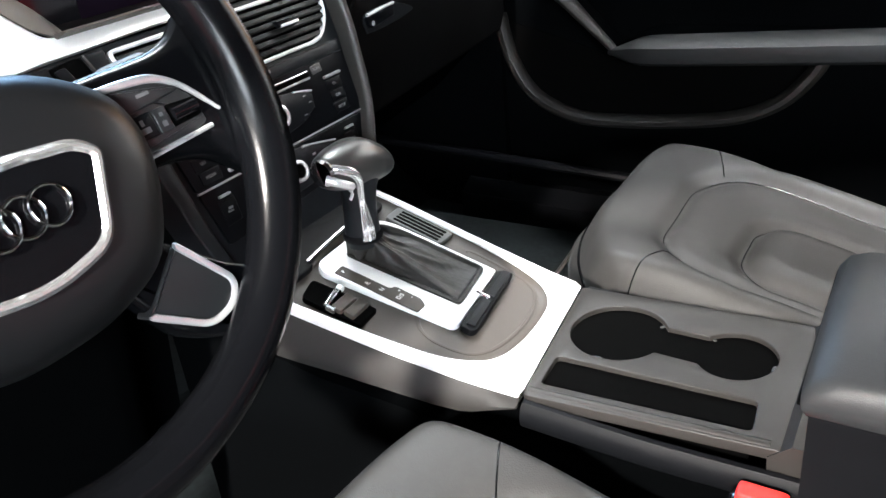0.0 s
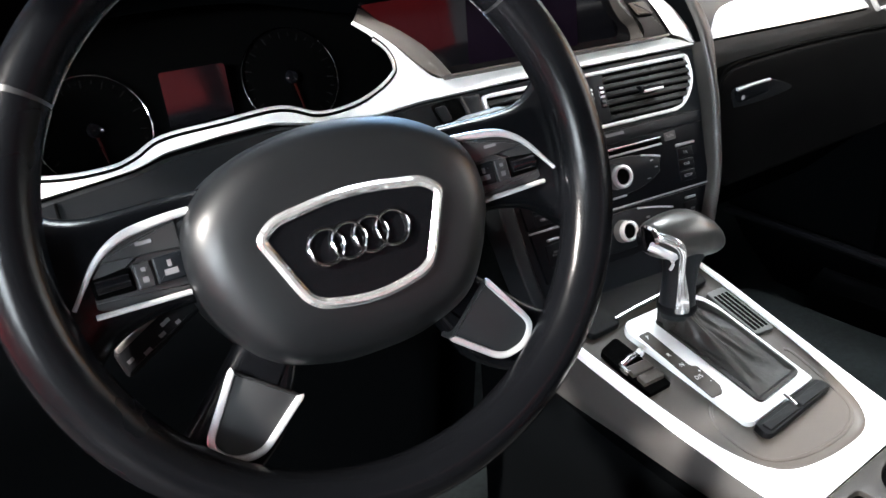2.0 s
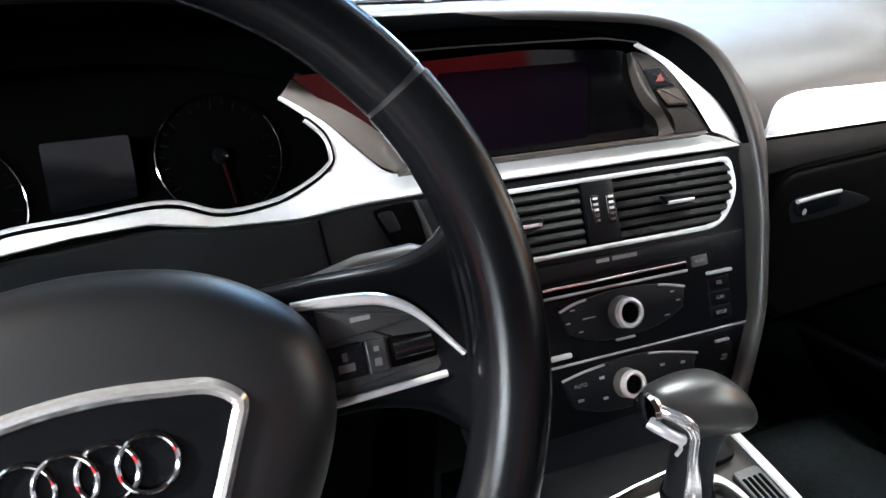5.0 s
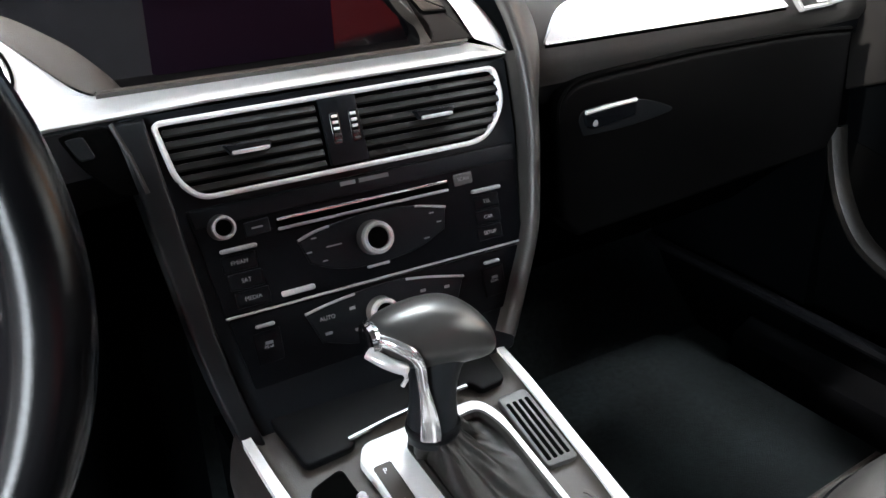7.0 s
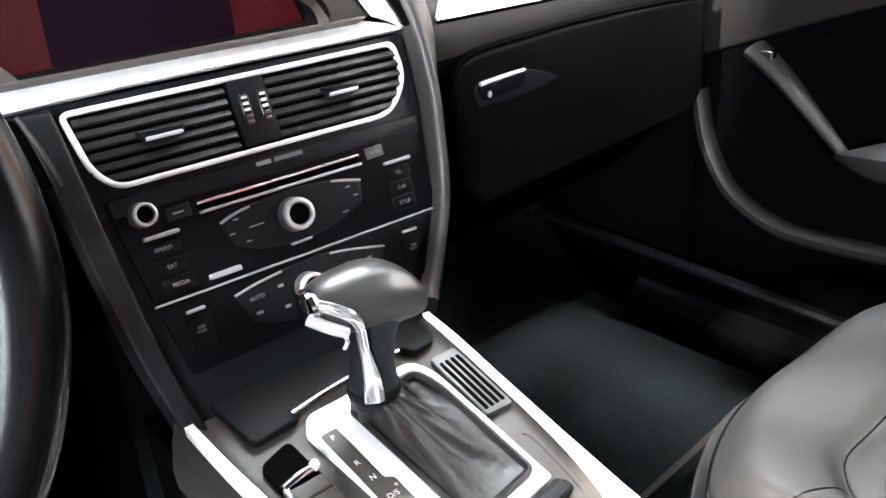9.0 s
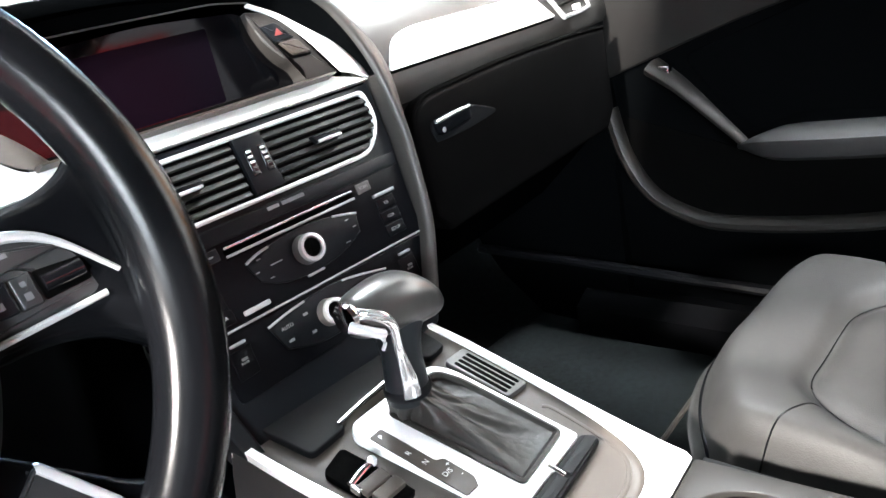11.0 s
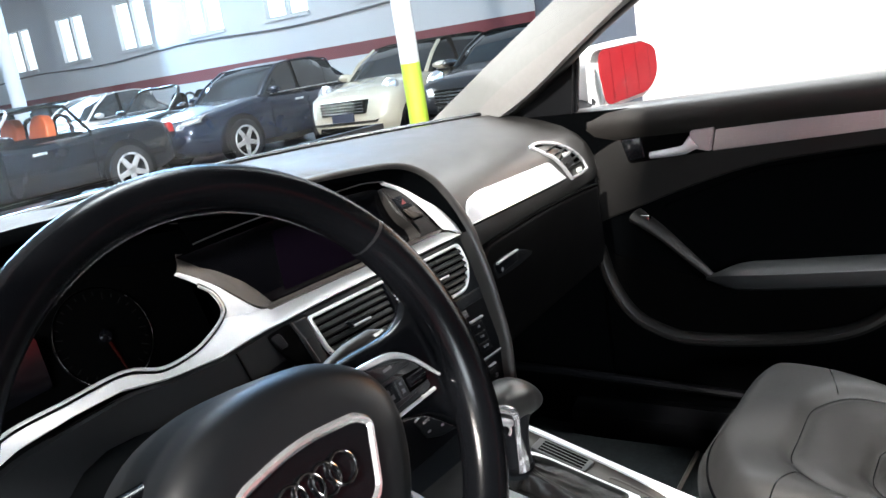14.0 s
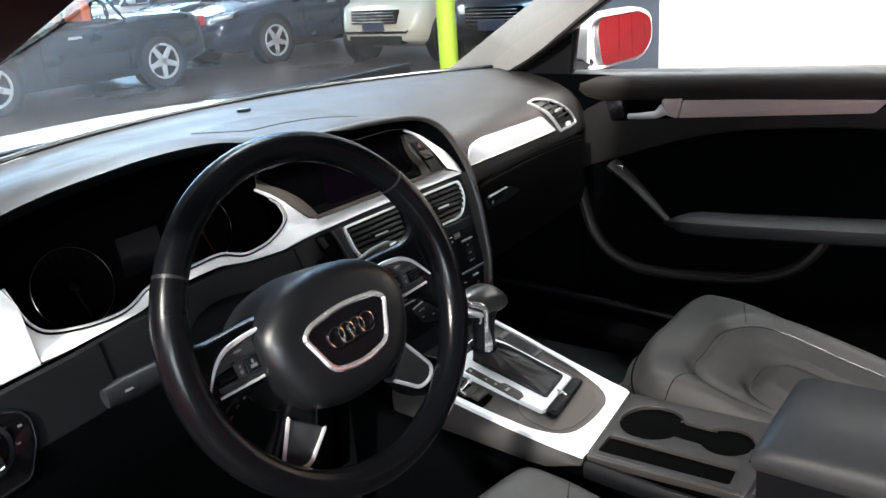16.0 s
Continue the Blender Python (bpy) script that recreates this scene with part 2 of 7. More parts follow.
def sweep(path, ra, rb=None, n=10, up=(0, 0, 1), closed=False, bm=None, power=1.0):
    """A rod along a path: radius ra across and rb along up; each may be a list, one for each point."""
    P = [Vector(p) for p in path]
    loops = []
    for i, p in enumerate(P):
        a = P[i - 1] if (i or closed) else p
        b = P[(i + 1) % len(P)] if (i < len(P) - 1 or closed) else p
        t = (b - a).normalized()
        x = t.cross(Vector(up))
        x = x.normalized() if x.length > 1e-4 else t.orthogonal().normalized()
        y = x.cross(t)
        r1 = ra[i] if isinstance(ra, (list, tuple)) else ra
        r2 = r1 if rb is None else (rb[i] if isinstance(rb, (list, tuple)) else rb)
        lp = []
        for j in range(n):
            c, s = math.cos(2 * math.pi * j / n), math.sin(2 * math.pi * j / n)
            c, s = math.copysign(abs(c) ** power, c), math.copysign(abs(s) ** power, s)
            lp.append(p + x * r1 * c + y * r2 * s)
        loops.append(lp)
    if closed:
        loops.append(loops[0])
        bm = bm or bmesh.new()
        rows = [[bm.verts.new(q) for q in lp] for lp in loops[:-1]]
        for a, b in zip(rows, rows[1:] + rows[:1]):
            for i in range(n):
                bm.faces.new((a[i], a[(i + 1) % n], b[(i + 1) % n], b[i]))
        return bm
    return loft(loops, bm=bm)


def turned(profile, m, n=28, bm=None, caps=True):
    """A turned body: (radius, height) pairs round the frame's third axis."""
    loops = [[m @ Vector((r * math.cos(2 * math.pi * j / n), r * math.sin(2 * math.pi * j / n), h)) for j in range(n)] for r, h in profile]
    return loft(loops, caps=caps, bm=bm)


def box(c, s, m=None, edge=0.0, bm=None):
    """A box of full size s at c in the frame m, with rounded uprights and upper edge."""
    m = m or Matrix()
    x, y, h = s[0] / 2, s[1] / 2, s[2] / 2
    pts = [(c[0] - x, c[1] - y), (c[0] + x, c[1] - y), (c[0] + x, c[1] + y), (c[0] - x, c[1] + y)]
    if edge:
        pts = rounded(pts, edge * 1.5, 3)
    return prism(pts, c[2] - h, c[2] + h, m, edge, bm)


def sheet(rows, thick=0.0, way=(0, 0, -1), bm=None):
    """A skin over rows of places, given thickness along way."""
    bm = bm or bmesh.new()
    w = Vector(way).normalized() * thick
    top = [[bm.verts.new(p) for p in r] for r in rows]
    for a, b in zip(top, top[1:]):
        for i in range(len(a) - 1):
            bm.faces.new((a[i], a[i + 1], b[i + 1], b[i]))
    if thick:
        low = [[bm.verts.new(Vector(p) + w) for p in r] for r in rows]
        for a, b in zip(low, low[1:]):
            for i in range(len(a) - 1):
                bm.faces.new((a[i + 1], a[i], b[i], b[i + 1]))
        rim_t = top[0] + [r[-1] for r in top[1:-1]] + top[-1][::-1] + [r[0] for r in top[-2:0:-1]]
        rim_l = low[0] + [r[-1] for r in low[1:-1]] + low[-1][::-1] + [r[0] for r in low[-2:0:-1]]
        for i in range(len(rim_t)):
            j = (i + 1) % len(rim_t)
            bm.faces.new((rim_t[j], rim_t[i], rim_l[i], rim_l[j]))
    return bm


def lerp(x, xs, ys):
    return float(np.interp(x, xs, ys))


def words(text, size, m, mat, parent, name="lettering"):
    """Raised printed letters, centred at the frame's origin."""
    cu = bpy.data.curves.new(name, "FONT")
    cu.body, cu.size, cu.extrude, cu.align_x, cu.align_y = text, size, 0.0001, "CENTER", "CENTER"
    tmp = bpy.data.objects.new(name, cu)
    me = bpy.data.meshes.new_from_object(tmp)
    bpy.data.objects.remove(tmp)
    bm = bmesh.new()
    bm.from_mesh(me)
    bm.transform(m)
    return part(name, bm, mat, parent)


def cutter_plate(outer, holes, h0, h1, m, mat, parent, name, label=""):
    """A plate with openings, made as a filled flat curve."""
    cu = bpy.data.curves.new(name, "CURVE")
    cu.dimensions, cu.fill_mode = "2D", "BOTH"
    cu.extrude = (h1 - h0) / 2
    cu.bevel_depth = 0.0012
    cu.bevel_resolution = 2
    cu.offset = -0.0012
    for lp in [outer] + holes:
        sp = cu.splines.new("POLY")
        sp.points.add(len(lp) - 1)
        for q, p in zip(sp.points, lp):
            q.co = (p[0], p[1], 0, 1)
        sp.use_cyclic_u = True
    tmp = bpy.data.objects.new(name, cu)
    me = bpy.data.meshes.new_from_object(tmp)
    bpy.data.objects.remove(tmp)
    bm = bmesh.new()
    bm.from_mesh(me)
    bm.transform(m @ Matrix.Translation((0, 0, (h0 + h1) / 2)))
    bmesh.ops.remove_doubles(bm, verts=bm.verts, dist=1e-6)
    return part(name, bm, mat, parent, label)

# ---- car interior: frames of the main surfaces ----
STACK = basis((0, 0.0206, 0.77), (1, -0.03, 0), (0, 0.33, 0.944))      # centre stack, x to the right, y up, z to the cabin


def sv(z):
    return (z - 0.77) / 0.944


def on_stack(pts):
    return [(x, sv(z)) for x, z in pts]


CON = basis((0, -0.086, 0.634), (1, 0, 0), (0, 0.958, 0.287))           # console top, x to the right, y to the front


def on_con(pts):
    return [(x, (y + 0.086) / 0.958) for x, y in pts]


WHEEL = basis((-0.3815, -0.1684, 0.8874), (0.9967, -0.065, 0.0486), (-0.0221, 0.359, 0.9331))


def smooth01(x, a, b):
    t = max(0.0, min(1.0, (x - a) / (b - a)))
    return t * t * (3 - 2 * t)


def screen_base(x):
    return 0.61 - 0.55 * (x - 0.02) ** 2 - 0.35 * abs(x - 0.02) ** 4


# ---- dashboard ----
dash = thing("dashboard", (0, 0.2, 0.5), "grey-brown soft dashboard pad with arched instrument hood", "dashboard")
LIPX = [-0.73, -0.70, -0.645, -0.586, -0.52, -0.45, -0.38, -0.30, -0.24, -0.17, -0.07, 0.0, 0.06, 0.10, 0.13, 0.16, 0.20]
LIPZ = [0.935, 0.953, 0.982, 1.003, 1.017, 1.024, 1.028, 1.025, 1.013, 1.0, 0.999, 0.993, 0.981, 0.970, 0.963, 0.958, 0.955]

LIP = spline(list(zip(LIPX, LIPZ)), 8)


def lip_height(x):
    """The height of the hood's lip at x."""
    return lerp(x, [p.x for p in LIP], [p.y for p in LIP])



def dash_column(x):
    """The dash's section at x, from the windscreen's foot over the pad to the front."""
    yb = screen_base(x)
    zl = lip_height(x)
    yl = lerp(x, [-0.7, 0.0, 0.08, 0.13, 0.2], [0.085, 0.086, 0.094, 0.10, 0.10])
    top = 0.972
    crest = max(zl, 0.965) + 0.004
    hood = [(yb, top), (yb - 0.06, top + 0.002), (max(yb - 0.16, 0.25), top + 0.004 + 0.25 * (crest - top)), (0.22, crest - 0.3 * (crest - top)), (0.16, crest - 0.003), (0.12, zl + 0.004), (yl + 0.012, zl + 0.001), (yl, zl - 0.005), (yl + 0.002, zl - 0.012), (yl + 0.012, zl - 0.016), (yl + 0.05, zl - 0.018), (yl + 0.10, zl - 0.03), (yl + 0.11, zl - 0.06)]
    fall = lerp(x, [0.2, 0.5, 0.7], [0.0, 0.012, 0.03])
    side = [(yb, top), (yb - 0.06, top + 0.001), (max(yb - 0.16, 0.27), top), (0.235, 0.965), (0.17, 0.952), (0.13, 0.938), (0.105, 0.922), (0.092, 0.905), (0.086, 0.89), (0.082, 0.875), (0.080, 0.86), (0.078, 0.848), (0.084, 0.838)]
    side = [(y + fall, z) for y, z in side]
    side[0] = (yb, top)
    k = smooth01(x, 0.08, 0.20)
    return [Vector((x, a[0] * (1 - k) + b[0] * k, a[1] * (1 - k) + b[1] * k)) for a, b in zip(hood, side)]


xs = [-0.73 + 1.45 * i / 96 for i in range(97)]
part("upper_pad", sheet([dash_column(x)[:8] for x in xs[:60]], 0.004, (0, 0.3, -1)), PAD, dash, sharp=60)
part("passenger_pad", sheet([dash_column(x) for x in xs[59:]], 0.004, (0, 0.3, -1)), PAD, dash, sharp=60)
part("hood_lining", sheet([dash_column(x)[7:] for x in xs[:60]], 0.004, (0, 0.3, 1)), LINING_SHADE, dash, "matt black lining under the hood")
part("windscreen_gasket", sweep([(x, screen_base(x) + 0.004, 0.976) for x in xs], 0.006, 0.004, 6), GLOSS, dash, "black rubber gasket")
# lower passenger fascia
low = [[(x, 0.080 + lerp(x, [0.2, 0.5, 0.7], [0, 0.012, 0.03]) + dy, z) for x in [0.14 + 0.58 * i / 20 for i in range(21)]] for dy, z in ((0.010, 0.838), (0.006, 0.834), (0.006, 0.826), (0.006, 0.818))]
part("fascia_ledge", sheet(low, 0.006, (0, 1, 0)), DARK, dash)
part("lower_fascia", sheet([[(x, 0.092 - 0.012 * math.sin(max(0, (0.82 - z)) * 6) + lerp(x, [0.2, 0.5, 0.7], [0, 0.012, 0.03]) + (1.1 * max(0, 0.70 - z)), z) for x in [0.12 + 0.60 * i / 16 for i in range(17)]] for z in [0.818 - 0.26 * j / 14 for j in range(15)]], 0.01, (0, 1, 0)), LINING_SHADE, dash)
FX = [-0.73, -0.706, -0.69, -0.655, -0.60, -0.5355, -0.4976, -0.4473, -0.4219, -0.3316, -0.2919, -0.2341, -0.187, -0.12]
FZ = [0.838, 0.838, 0.8425, 0.8465, 0.8515, 0.8555, 0.8595, 0.8645, 0.8705, 0.8765, 0.8715, 0.8685, 0.872, 0.872]


def fascia_row(x):
    """The driver's lower fascia at x: slopes with the stack, then turns in under the column."""
    top = lerp(x, FX, FZ)
    col = []
    for j in range(14):
        z = top - 0.40 * j / 13
        col.append((x, 0.0206 + 0.35 * (z - 0.77) + 0.001 + 0.5 * max(0, 0.74 - z) + 0.05 * smooth01(x, -0.215, -0.17) * smooth01(top - z, 0.02, 0.07), z))
    return col


part("driver_fascia", sheet([fascia_row(-0.73 + 0.60 * i / 40)[:3] for i in range(41)], 0.01, (0, 1, 0)), FASCIA, dash, "dark grey fascia below the trim")
# Lower rows of the same fascia, near-black because little light reaches them
part("shaded_fascia", sheet([fascia_row(-0.73 + 0.60 * i / 40)[2:] for i in range(41)], 0.01, (0, 1, 0)), LINING_SHADE, dash)
for x0, x1 in ((-0.5085, -0.5085), (-0.2225, -0.2165)):
    part("fascia_seam", sweep([Vector(fascia_row(x0 + (x1 - x0) * j / 2)[j]) + Vector((0, -0.0006, 0)) for j in range(3)], 0.0011, None, 6), BLACK, dash)
# Flat black plates give the darkness of the column gap and recess
cowl = [(p.x, p.y) for p in spline([(-0.4735, 0.770), (-0.4745, 0.815), (-0.4725, 0.8365), (-0.463, 0.8448), (-0.446, 0.8475), (-0.4266, 0.860), (-0.40, 0.8715), (-0.34, 0.8755), (-0.29, 0.8695), (-0.2555, 0.8555), (-0.2495, 0.846), (-0.2475, 0.82), (-0.247, 0.770)], 4)]
part("column_shade_plate", prism(on_stack(cowl), -0.01, 0.0035, STACK, 0.002), BLACK, dash, "flat black plate for the shaded gap round the steering column")
pocket = rounded(on_stack([(-0.1855, 0.8695), (-0.1545, 0.8715), (-0.1465, 0.850), (-0.1415, 0.8265), (-0.1555, 0.8265), (-0.1755, 0.8485)]), [0.004, 0.006, 0.01, 0.005, 0.008, 0.01])
part("start_recess_shade", prism(pocket, -0.004, 0.0038, STACK, 0.0008), BLACK, dash, "flat black plate for the shaded recess beside the column")
part("recess_edge", sweep([STACK @ Vector((x, sv(z), 0.0042)) for x, z in ((-0.152, 0.8715), (-0.145, 0.851), (-0.1395, 0.826))], 0.0017, None, 8), UMBER, dash)
part("start_button", prism(rounded(on_stack([(-0.1815, 0.866), (-0.170, 0.867), (-0.165, 0.853), (-0.175, 0.852)]), 0.003), 0.003, 0.0052, STACK, 0.001), FASCIA, dash, "dark start button")


def pad_height(x, y):
    col = sorted([(p.y, p.z) for p in dash_column(x)[:7]])
    return lerp(y, [p[0] for p in col], [p[1] for p in col])


def quad_drape(bl, br, fr, fl, lift):
    """A thin panel over the pad between four corners of the plan."""
    bl, br, fr, fl = (Vector(p) for p in (bl, br, fr, fl))
    rows = []
    for j in range(17):
        a, b = bl.lerp(fl, j / 16), br.lerp(fr, j / 16)
        rows.append([(q.x, q.y, pad_height(q.x, q.y) + lift) for q in [a.lerp(b, i / 24) for i in range(25)]])
    return sheet(rows, 0.002)


part("speaker_panel", quad_drape((-0.15, 0.335), (0.155, 0.378), (0.10, 0.205), (-0.12, 0.235), 0.0012), material("speaker_cloth", (0.026, 0.025, 0.024), 0.5, vary=0.1, bump=0.5, bump_scale=1200), dash, "dark speaker panel in the pad")
part("sun_sensor", box((0.05, 0.45, pad_height(0.05, 0.45) + 0.003), (0.025, 0.012, 0.006), None, 0.002), GLOSS, dash)
part("defrost_slot", quad_drape((-0.664, 0.160), (-0.566, 0.257), (-0.559, 0.247), (-0.654, 0.150), 0.0015), BLACK, dash, "black defrost slot")
# cavity behind screen and cluster
CX = [-0.72 + 0.84 * i / 20 for i in range(21)]
part("cavity", sheet([[(x, 0.245, min(0.985, lip_height(x) - 0.028)) for x in CX], [(x, 0.245, 0.80) for x in CX]], 0.004, (0, 1, 0)), BLACK, dash)
part("cavity_floor", sheet([[(x, y, 0.852 - 0.22 * (y - 0.075)) for x in (-0.72, 0.14)] for y in (0.075, 0.25)], 0.004), BLACK, dash)

# rolled edge of the pad, from over the screen round and down the stack's side
EDGE_XZ = [(-0.2242, 1.0016), (-0.2024, 0.9958), (-0.1779, 0.9905), (-0.1467, 0.9886), (-0.0799, 0.9869), (-0.0198, 0.9846), (0.032, 0.9809), (0.0675, 0.977), (0.0951, 0.9701), (0.1165, 0.9582), (0.1315, 0.9433), (0.1425, 0.9236), (0.1502, 0.9027), (0.1548, 0.882), (0.1565, 0.8613), (0.1560, 0.84), (0.1545, 0.8188), (0.149, 0.7924), (0.1374, 0.7462), (0.117, 0.7061), (0.098, 0.672)]
edge_line = [(p.x, p.y) for p in spline(EDGE_XZ, 5)]
HOOD_H = 0.012


def pad_front(x, z):
    """How far forward the pad's surface lies at x and z."""
    col = dash_column(x)
    for a, b in zip(col, col[1:]):
        if (a.z - z) * (b.z - z) <= 0 and abs(a.z - b.z) > 1e-6 and a.y < 0.26:
            return a.y + (b.y - a.y) * (a.z - z) / (a.z - b.z)
    return 0.14


sections = []
for i, (x, z) in enumerate(edge_line):
    if x < -0.215:
        continue
    a, b = Vector(edge_line[max(0, i - 1)]), Vector(edge_line[min(len(edge_line) - 1, i + 1)])
    t = (b - a).normalized()
    nx, nz = -t.y, t.x
    side, low = smooth01(nx, 0.25, 0.9), smooth01(0.875 - z, 0.0, 0.05)
    far = 0.012 + 0.048 * side * (1 - 0.66 * low)
    end = STACK @ Vector((x + nx * far, sv(z + nz * far), HOOD_H - 0.03 - 0.01 * low))
    if low < 0.5:
        end.y = max(end.y, (pad_front(end.x, end.z) + 0.010) * side + (end.y + 0.012) * (1 - side))
        end.z = min(end.z, pad_height(end.x, max(0.1, end.y)) - 0.005)
    sections.append([x, z, nx, nz, side, low, end])
for _ in range(3):
    ends = [f[6].copy() for f in sections]
    for k in range(2, len(sections) - 2):
        sections[k][6] = sum(ends[k - 2:k + 3], Vector()) / 5
roll = []
for x, z, nx, nz, side, low, q3 in sections:
    put = lambda n, f: STACK @ Vector((x + nx * n, sv(z + nz * n), HOOD_H + f))
    grow = smooth01(x, -0.215, -0.12) if z > 0.9 else 1.0
    q0, q1 = put(0.0055, 0.0035), put(0.008 + 0.010 * side * (1 - 0.5 * low), 0.003)
    q2 = q1.lerp(q3, 0.5) + Vector((0, -0.008 * (1 - low), 0.004 * (1 - side)))
    curve = [q0 * (1 - u) ** 3 + q1 * 3 * u * (1 - u) ** 2 + q2 * 3 * u * u * (1 - u) + q3 * u ** 3 for u in [k / 7 for k in range(8)]]
    row = [put(0.0, -0.03), put(0.0, -0.004), put(0.0008, 0.0005), put(0.0028, 0.0026)] + curve
    roll.append([p + Vector((0, 0.004 * (1 - grow), -0.004 * (1 - grow))) for p in row])
part("pad_edge", sheet(roll, 0.002, (0, 1, -0.3)), PAD, dash, "rolled edge of the pad beside the stack", sharp=80)


def along(pts, n):
    """n points evenly spaced along a path of the plan."""
    p = [Vector(q) for q in pts]
    d = [0.0]
    for a, b in zip(p, p[1:]):
        d.append(d[-1] + (b - a).length)
    return [(lerp(d[-1] * i / (n - 1), d, [q.x for q in p]), lerp(d[-1] * i / (n - 1), d, [q.y for q in p])) for i in range(n)]


line_xz = [(p.x, p.y) for p in spline([(-0.2085, 0.9700), (-0.168, 0.9725), (-0.1, 0.9742), (0.012, 0.9735), (0.04, 0.9725), (0.0700, 0.9680)], 6)]
arc_out = [(p.x, p.y) for p in spline([(0.0690, 0.9675), (0.0919, 0.9544), (0.1149, 0.9355), (0.1336, 0.9195), (0.1440, 0.9060), (0.1530, 0.8895), (0.1548, 0.8790)], 6)]
arc_in = [(p.x, p.y) for p in spline([(0.0688, 0.9660), (0.0885, 0.9540), (0.0985, 0.9450), (0.1104, 0.9290), (0.1194, 0.9142), (0.1262, 0.9000), (0.1305, 0.8915)], 6)]
turn_at = min(range(len(edge_line)), key=lambda i: abs(edge_line[i][0] - 0.072) + (1 if edge_line[i][1] < 0.95 else 0))
end_at = min(range(len(edge_line)), key=lambda i: abs(edge_line[i][1] - 0.879))
lining = []
for outer, inner, h0, h1 in ((edge_line[:turn_at + 1], line_xz, -0.009, -0.009), (edge_line[turn_at:end_at + 1], arc_out, -0.009, -0.002)):
    for i, (a, b) in enumerate(zip(along(outer, 30), along(inner, 30))):
        hb = h0 + (h1 - h0) * i / 29
        lining.append([STACK @ Vector((a[0] + (b[0] - a[0]) * k, sv(a[1] + (b[1] - a[1]) * k), 0.0105 + (hb - 0.0105) * k ** 0.7)) for k in (0, 0.2, 0.5, 0.8, 1.0)])
part("screen_lining", sheet(lining, 0.002, (0, 1, 0.2)), LINING_SHADE, dash, "matt black lining round the screen", sharp=80)
left_edge_plate = [(-0.1525, 0.871), (-0.1455, 0.825), (-0.1385, 0.765), (-0.130, 0.70), (-0.1175, 0.645), (-0.102, 0.645), (-0.114, 0.70), (-0.121, 0.765), (-0.1265, 0.825), (-0.131, 0.871)]
part("stack_edge_left", prism(on_stack([(p.x, p.y) for p in spline(left_edge_plate[:5], 5) + spline(left_edge_plate[5:], 5)]), -0.03, 0.005, STACK, 0.003), EDGE, dash, "slate grey edge strip")

# aluminium trim from the left vent under the cluster to the stack
upper = [(-0.572, 0.944), (-0.566, 0.915), (-0.558, 0.892), (-0.541, 0.8775), (-0.50, 0.8692), (-0.462, 0.8688), (-0.4415, 0.8740), (-0.418, 0.8838), (-0.371, 0.8868), (-0.318, 0.8892), (-0.285, 0.8790), (-0.250, 0.8808), (-0.224, 0.8890), (-0.206, 0.8990), (-0.1995, 0.9085), (-0.205, 0.9275), (-0.232, 0.9500)]
up_c = [(p.x, p.y) for p in spline(upper, 5)]
trim = thing("trim_strip", (-0.2, 0.05, 0.87), "brushed aluminium trim strip across the dashboard", "trim")
left_open = rounded([(-0.603, 0.938), (-0.63, 0.866), (-0.697, 0.854), (-0.704, 0.90), (-0.684, 0.928), (-0.64, 0.942)], [0.008, 0.006, 0.006, 0.02, 0.03, 0.02])

CUT = (-0.206, 0.899)                         # where the cluster's edge turns up into the horn
UX = [p[0] for p in up_c if p[0] < CUT[0] and p[1] < CUT[1]] + [CUT[0], -0.155, 0.128, 0.153]
UZ = [p[1] for p in up_c if p[0] < CUT[0] and p[1] < CUT[1]] + [CUT[1], 0.8915, 0.8915, 0.885]
LX = [-0.60, -0.5355, -0.4976, -0.4473, -0.4219, -0.3754, -0.3316, -0.2919, -0.2341, -0.187, -0.0817, 0.153]
LZ = [0.8525, 0.8565, 0.8605, 0.8659, 0.8730, 0.8780, 0.8795, 0.8725, 0.8695, 0.8730, 0.8762, 0.8765]


def trim_point(x, z, s):
    """A place on the trim's rounded face: s from its lower (0) to its upper edge (1)."""
    h = -0.003 + 0.007 * math.sin(min(1.0, s / 0.10) * math.pi / 2) - 0.020 * max(0.0, s - 0.06)
    return STACK @ Vector((x, sv(z), h))


cols = []
for x in sorted([-0.5655] + [-0.564 + 0.004 * i for i in range(180) if -0.564 + 0.004 * i < 0.153]):
    a, b = lerp(x, LX, LZ), lerp(x, UX, UZ)
    cols.append([trim_point(x, a + (b - a) * s, s) for s in (0, 0.06, 0.12, 0.2, 0.4, 0.6, 0.8, 1.0)])
part("trim_panel", sheet(cols, 0.006, (0, 1, -0.3)), SATIN, trim, sharp=60)
horn_a = spline([CUT, (-0.2005, 0.9065), (-0.2005, 0.9150), (-0.2065, 0.9285), (-0.218, 0.9400), (-0.2325, 0.9503)], 5)
horn_b = spline([(-0.155, 0.8912), (-0.1645, 0.8955), (-0.174, 0.9035), (-0.1875, 0.9170), (-0.2050, 0.9345), (-0.2320, 0.9518)], 5)
horn = []
for i, (a, b) in enumerate(zip(horn_a, horn_b)):
    u = i / (len(horn_a) - 1)
    horn.append([STACK @ Vector((a.lerp(b, k / 6).x, sv(a.lerp(b, k / 6).y), -0.0178 + 0.0045 * u + 0.0012 * math.sin(math.pi * k / 6) * min(1.0, 4 * u))) for k in range(7)])
part("trim_horn", sheet(horn, 0.006, (0, 1, -0.3)), SATIN, trim, "tapering horn of the trim beside the screen", sharp=70)
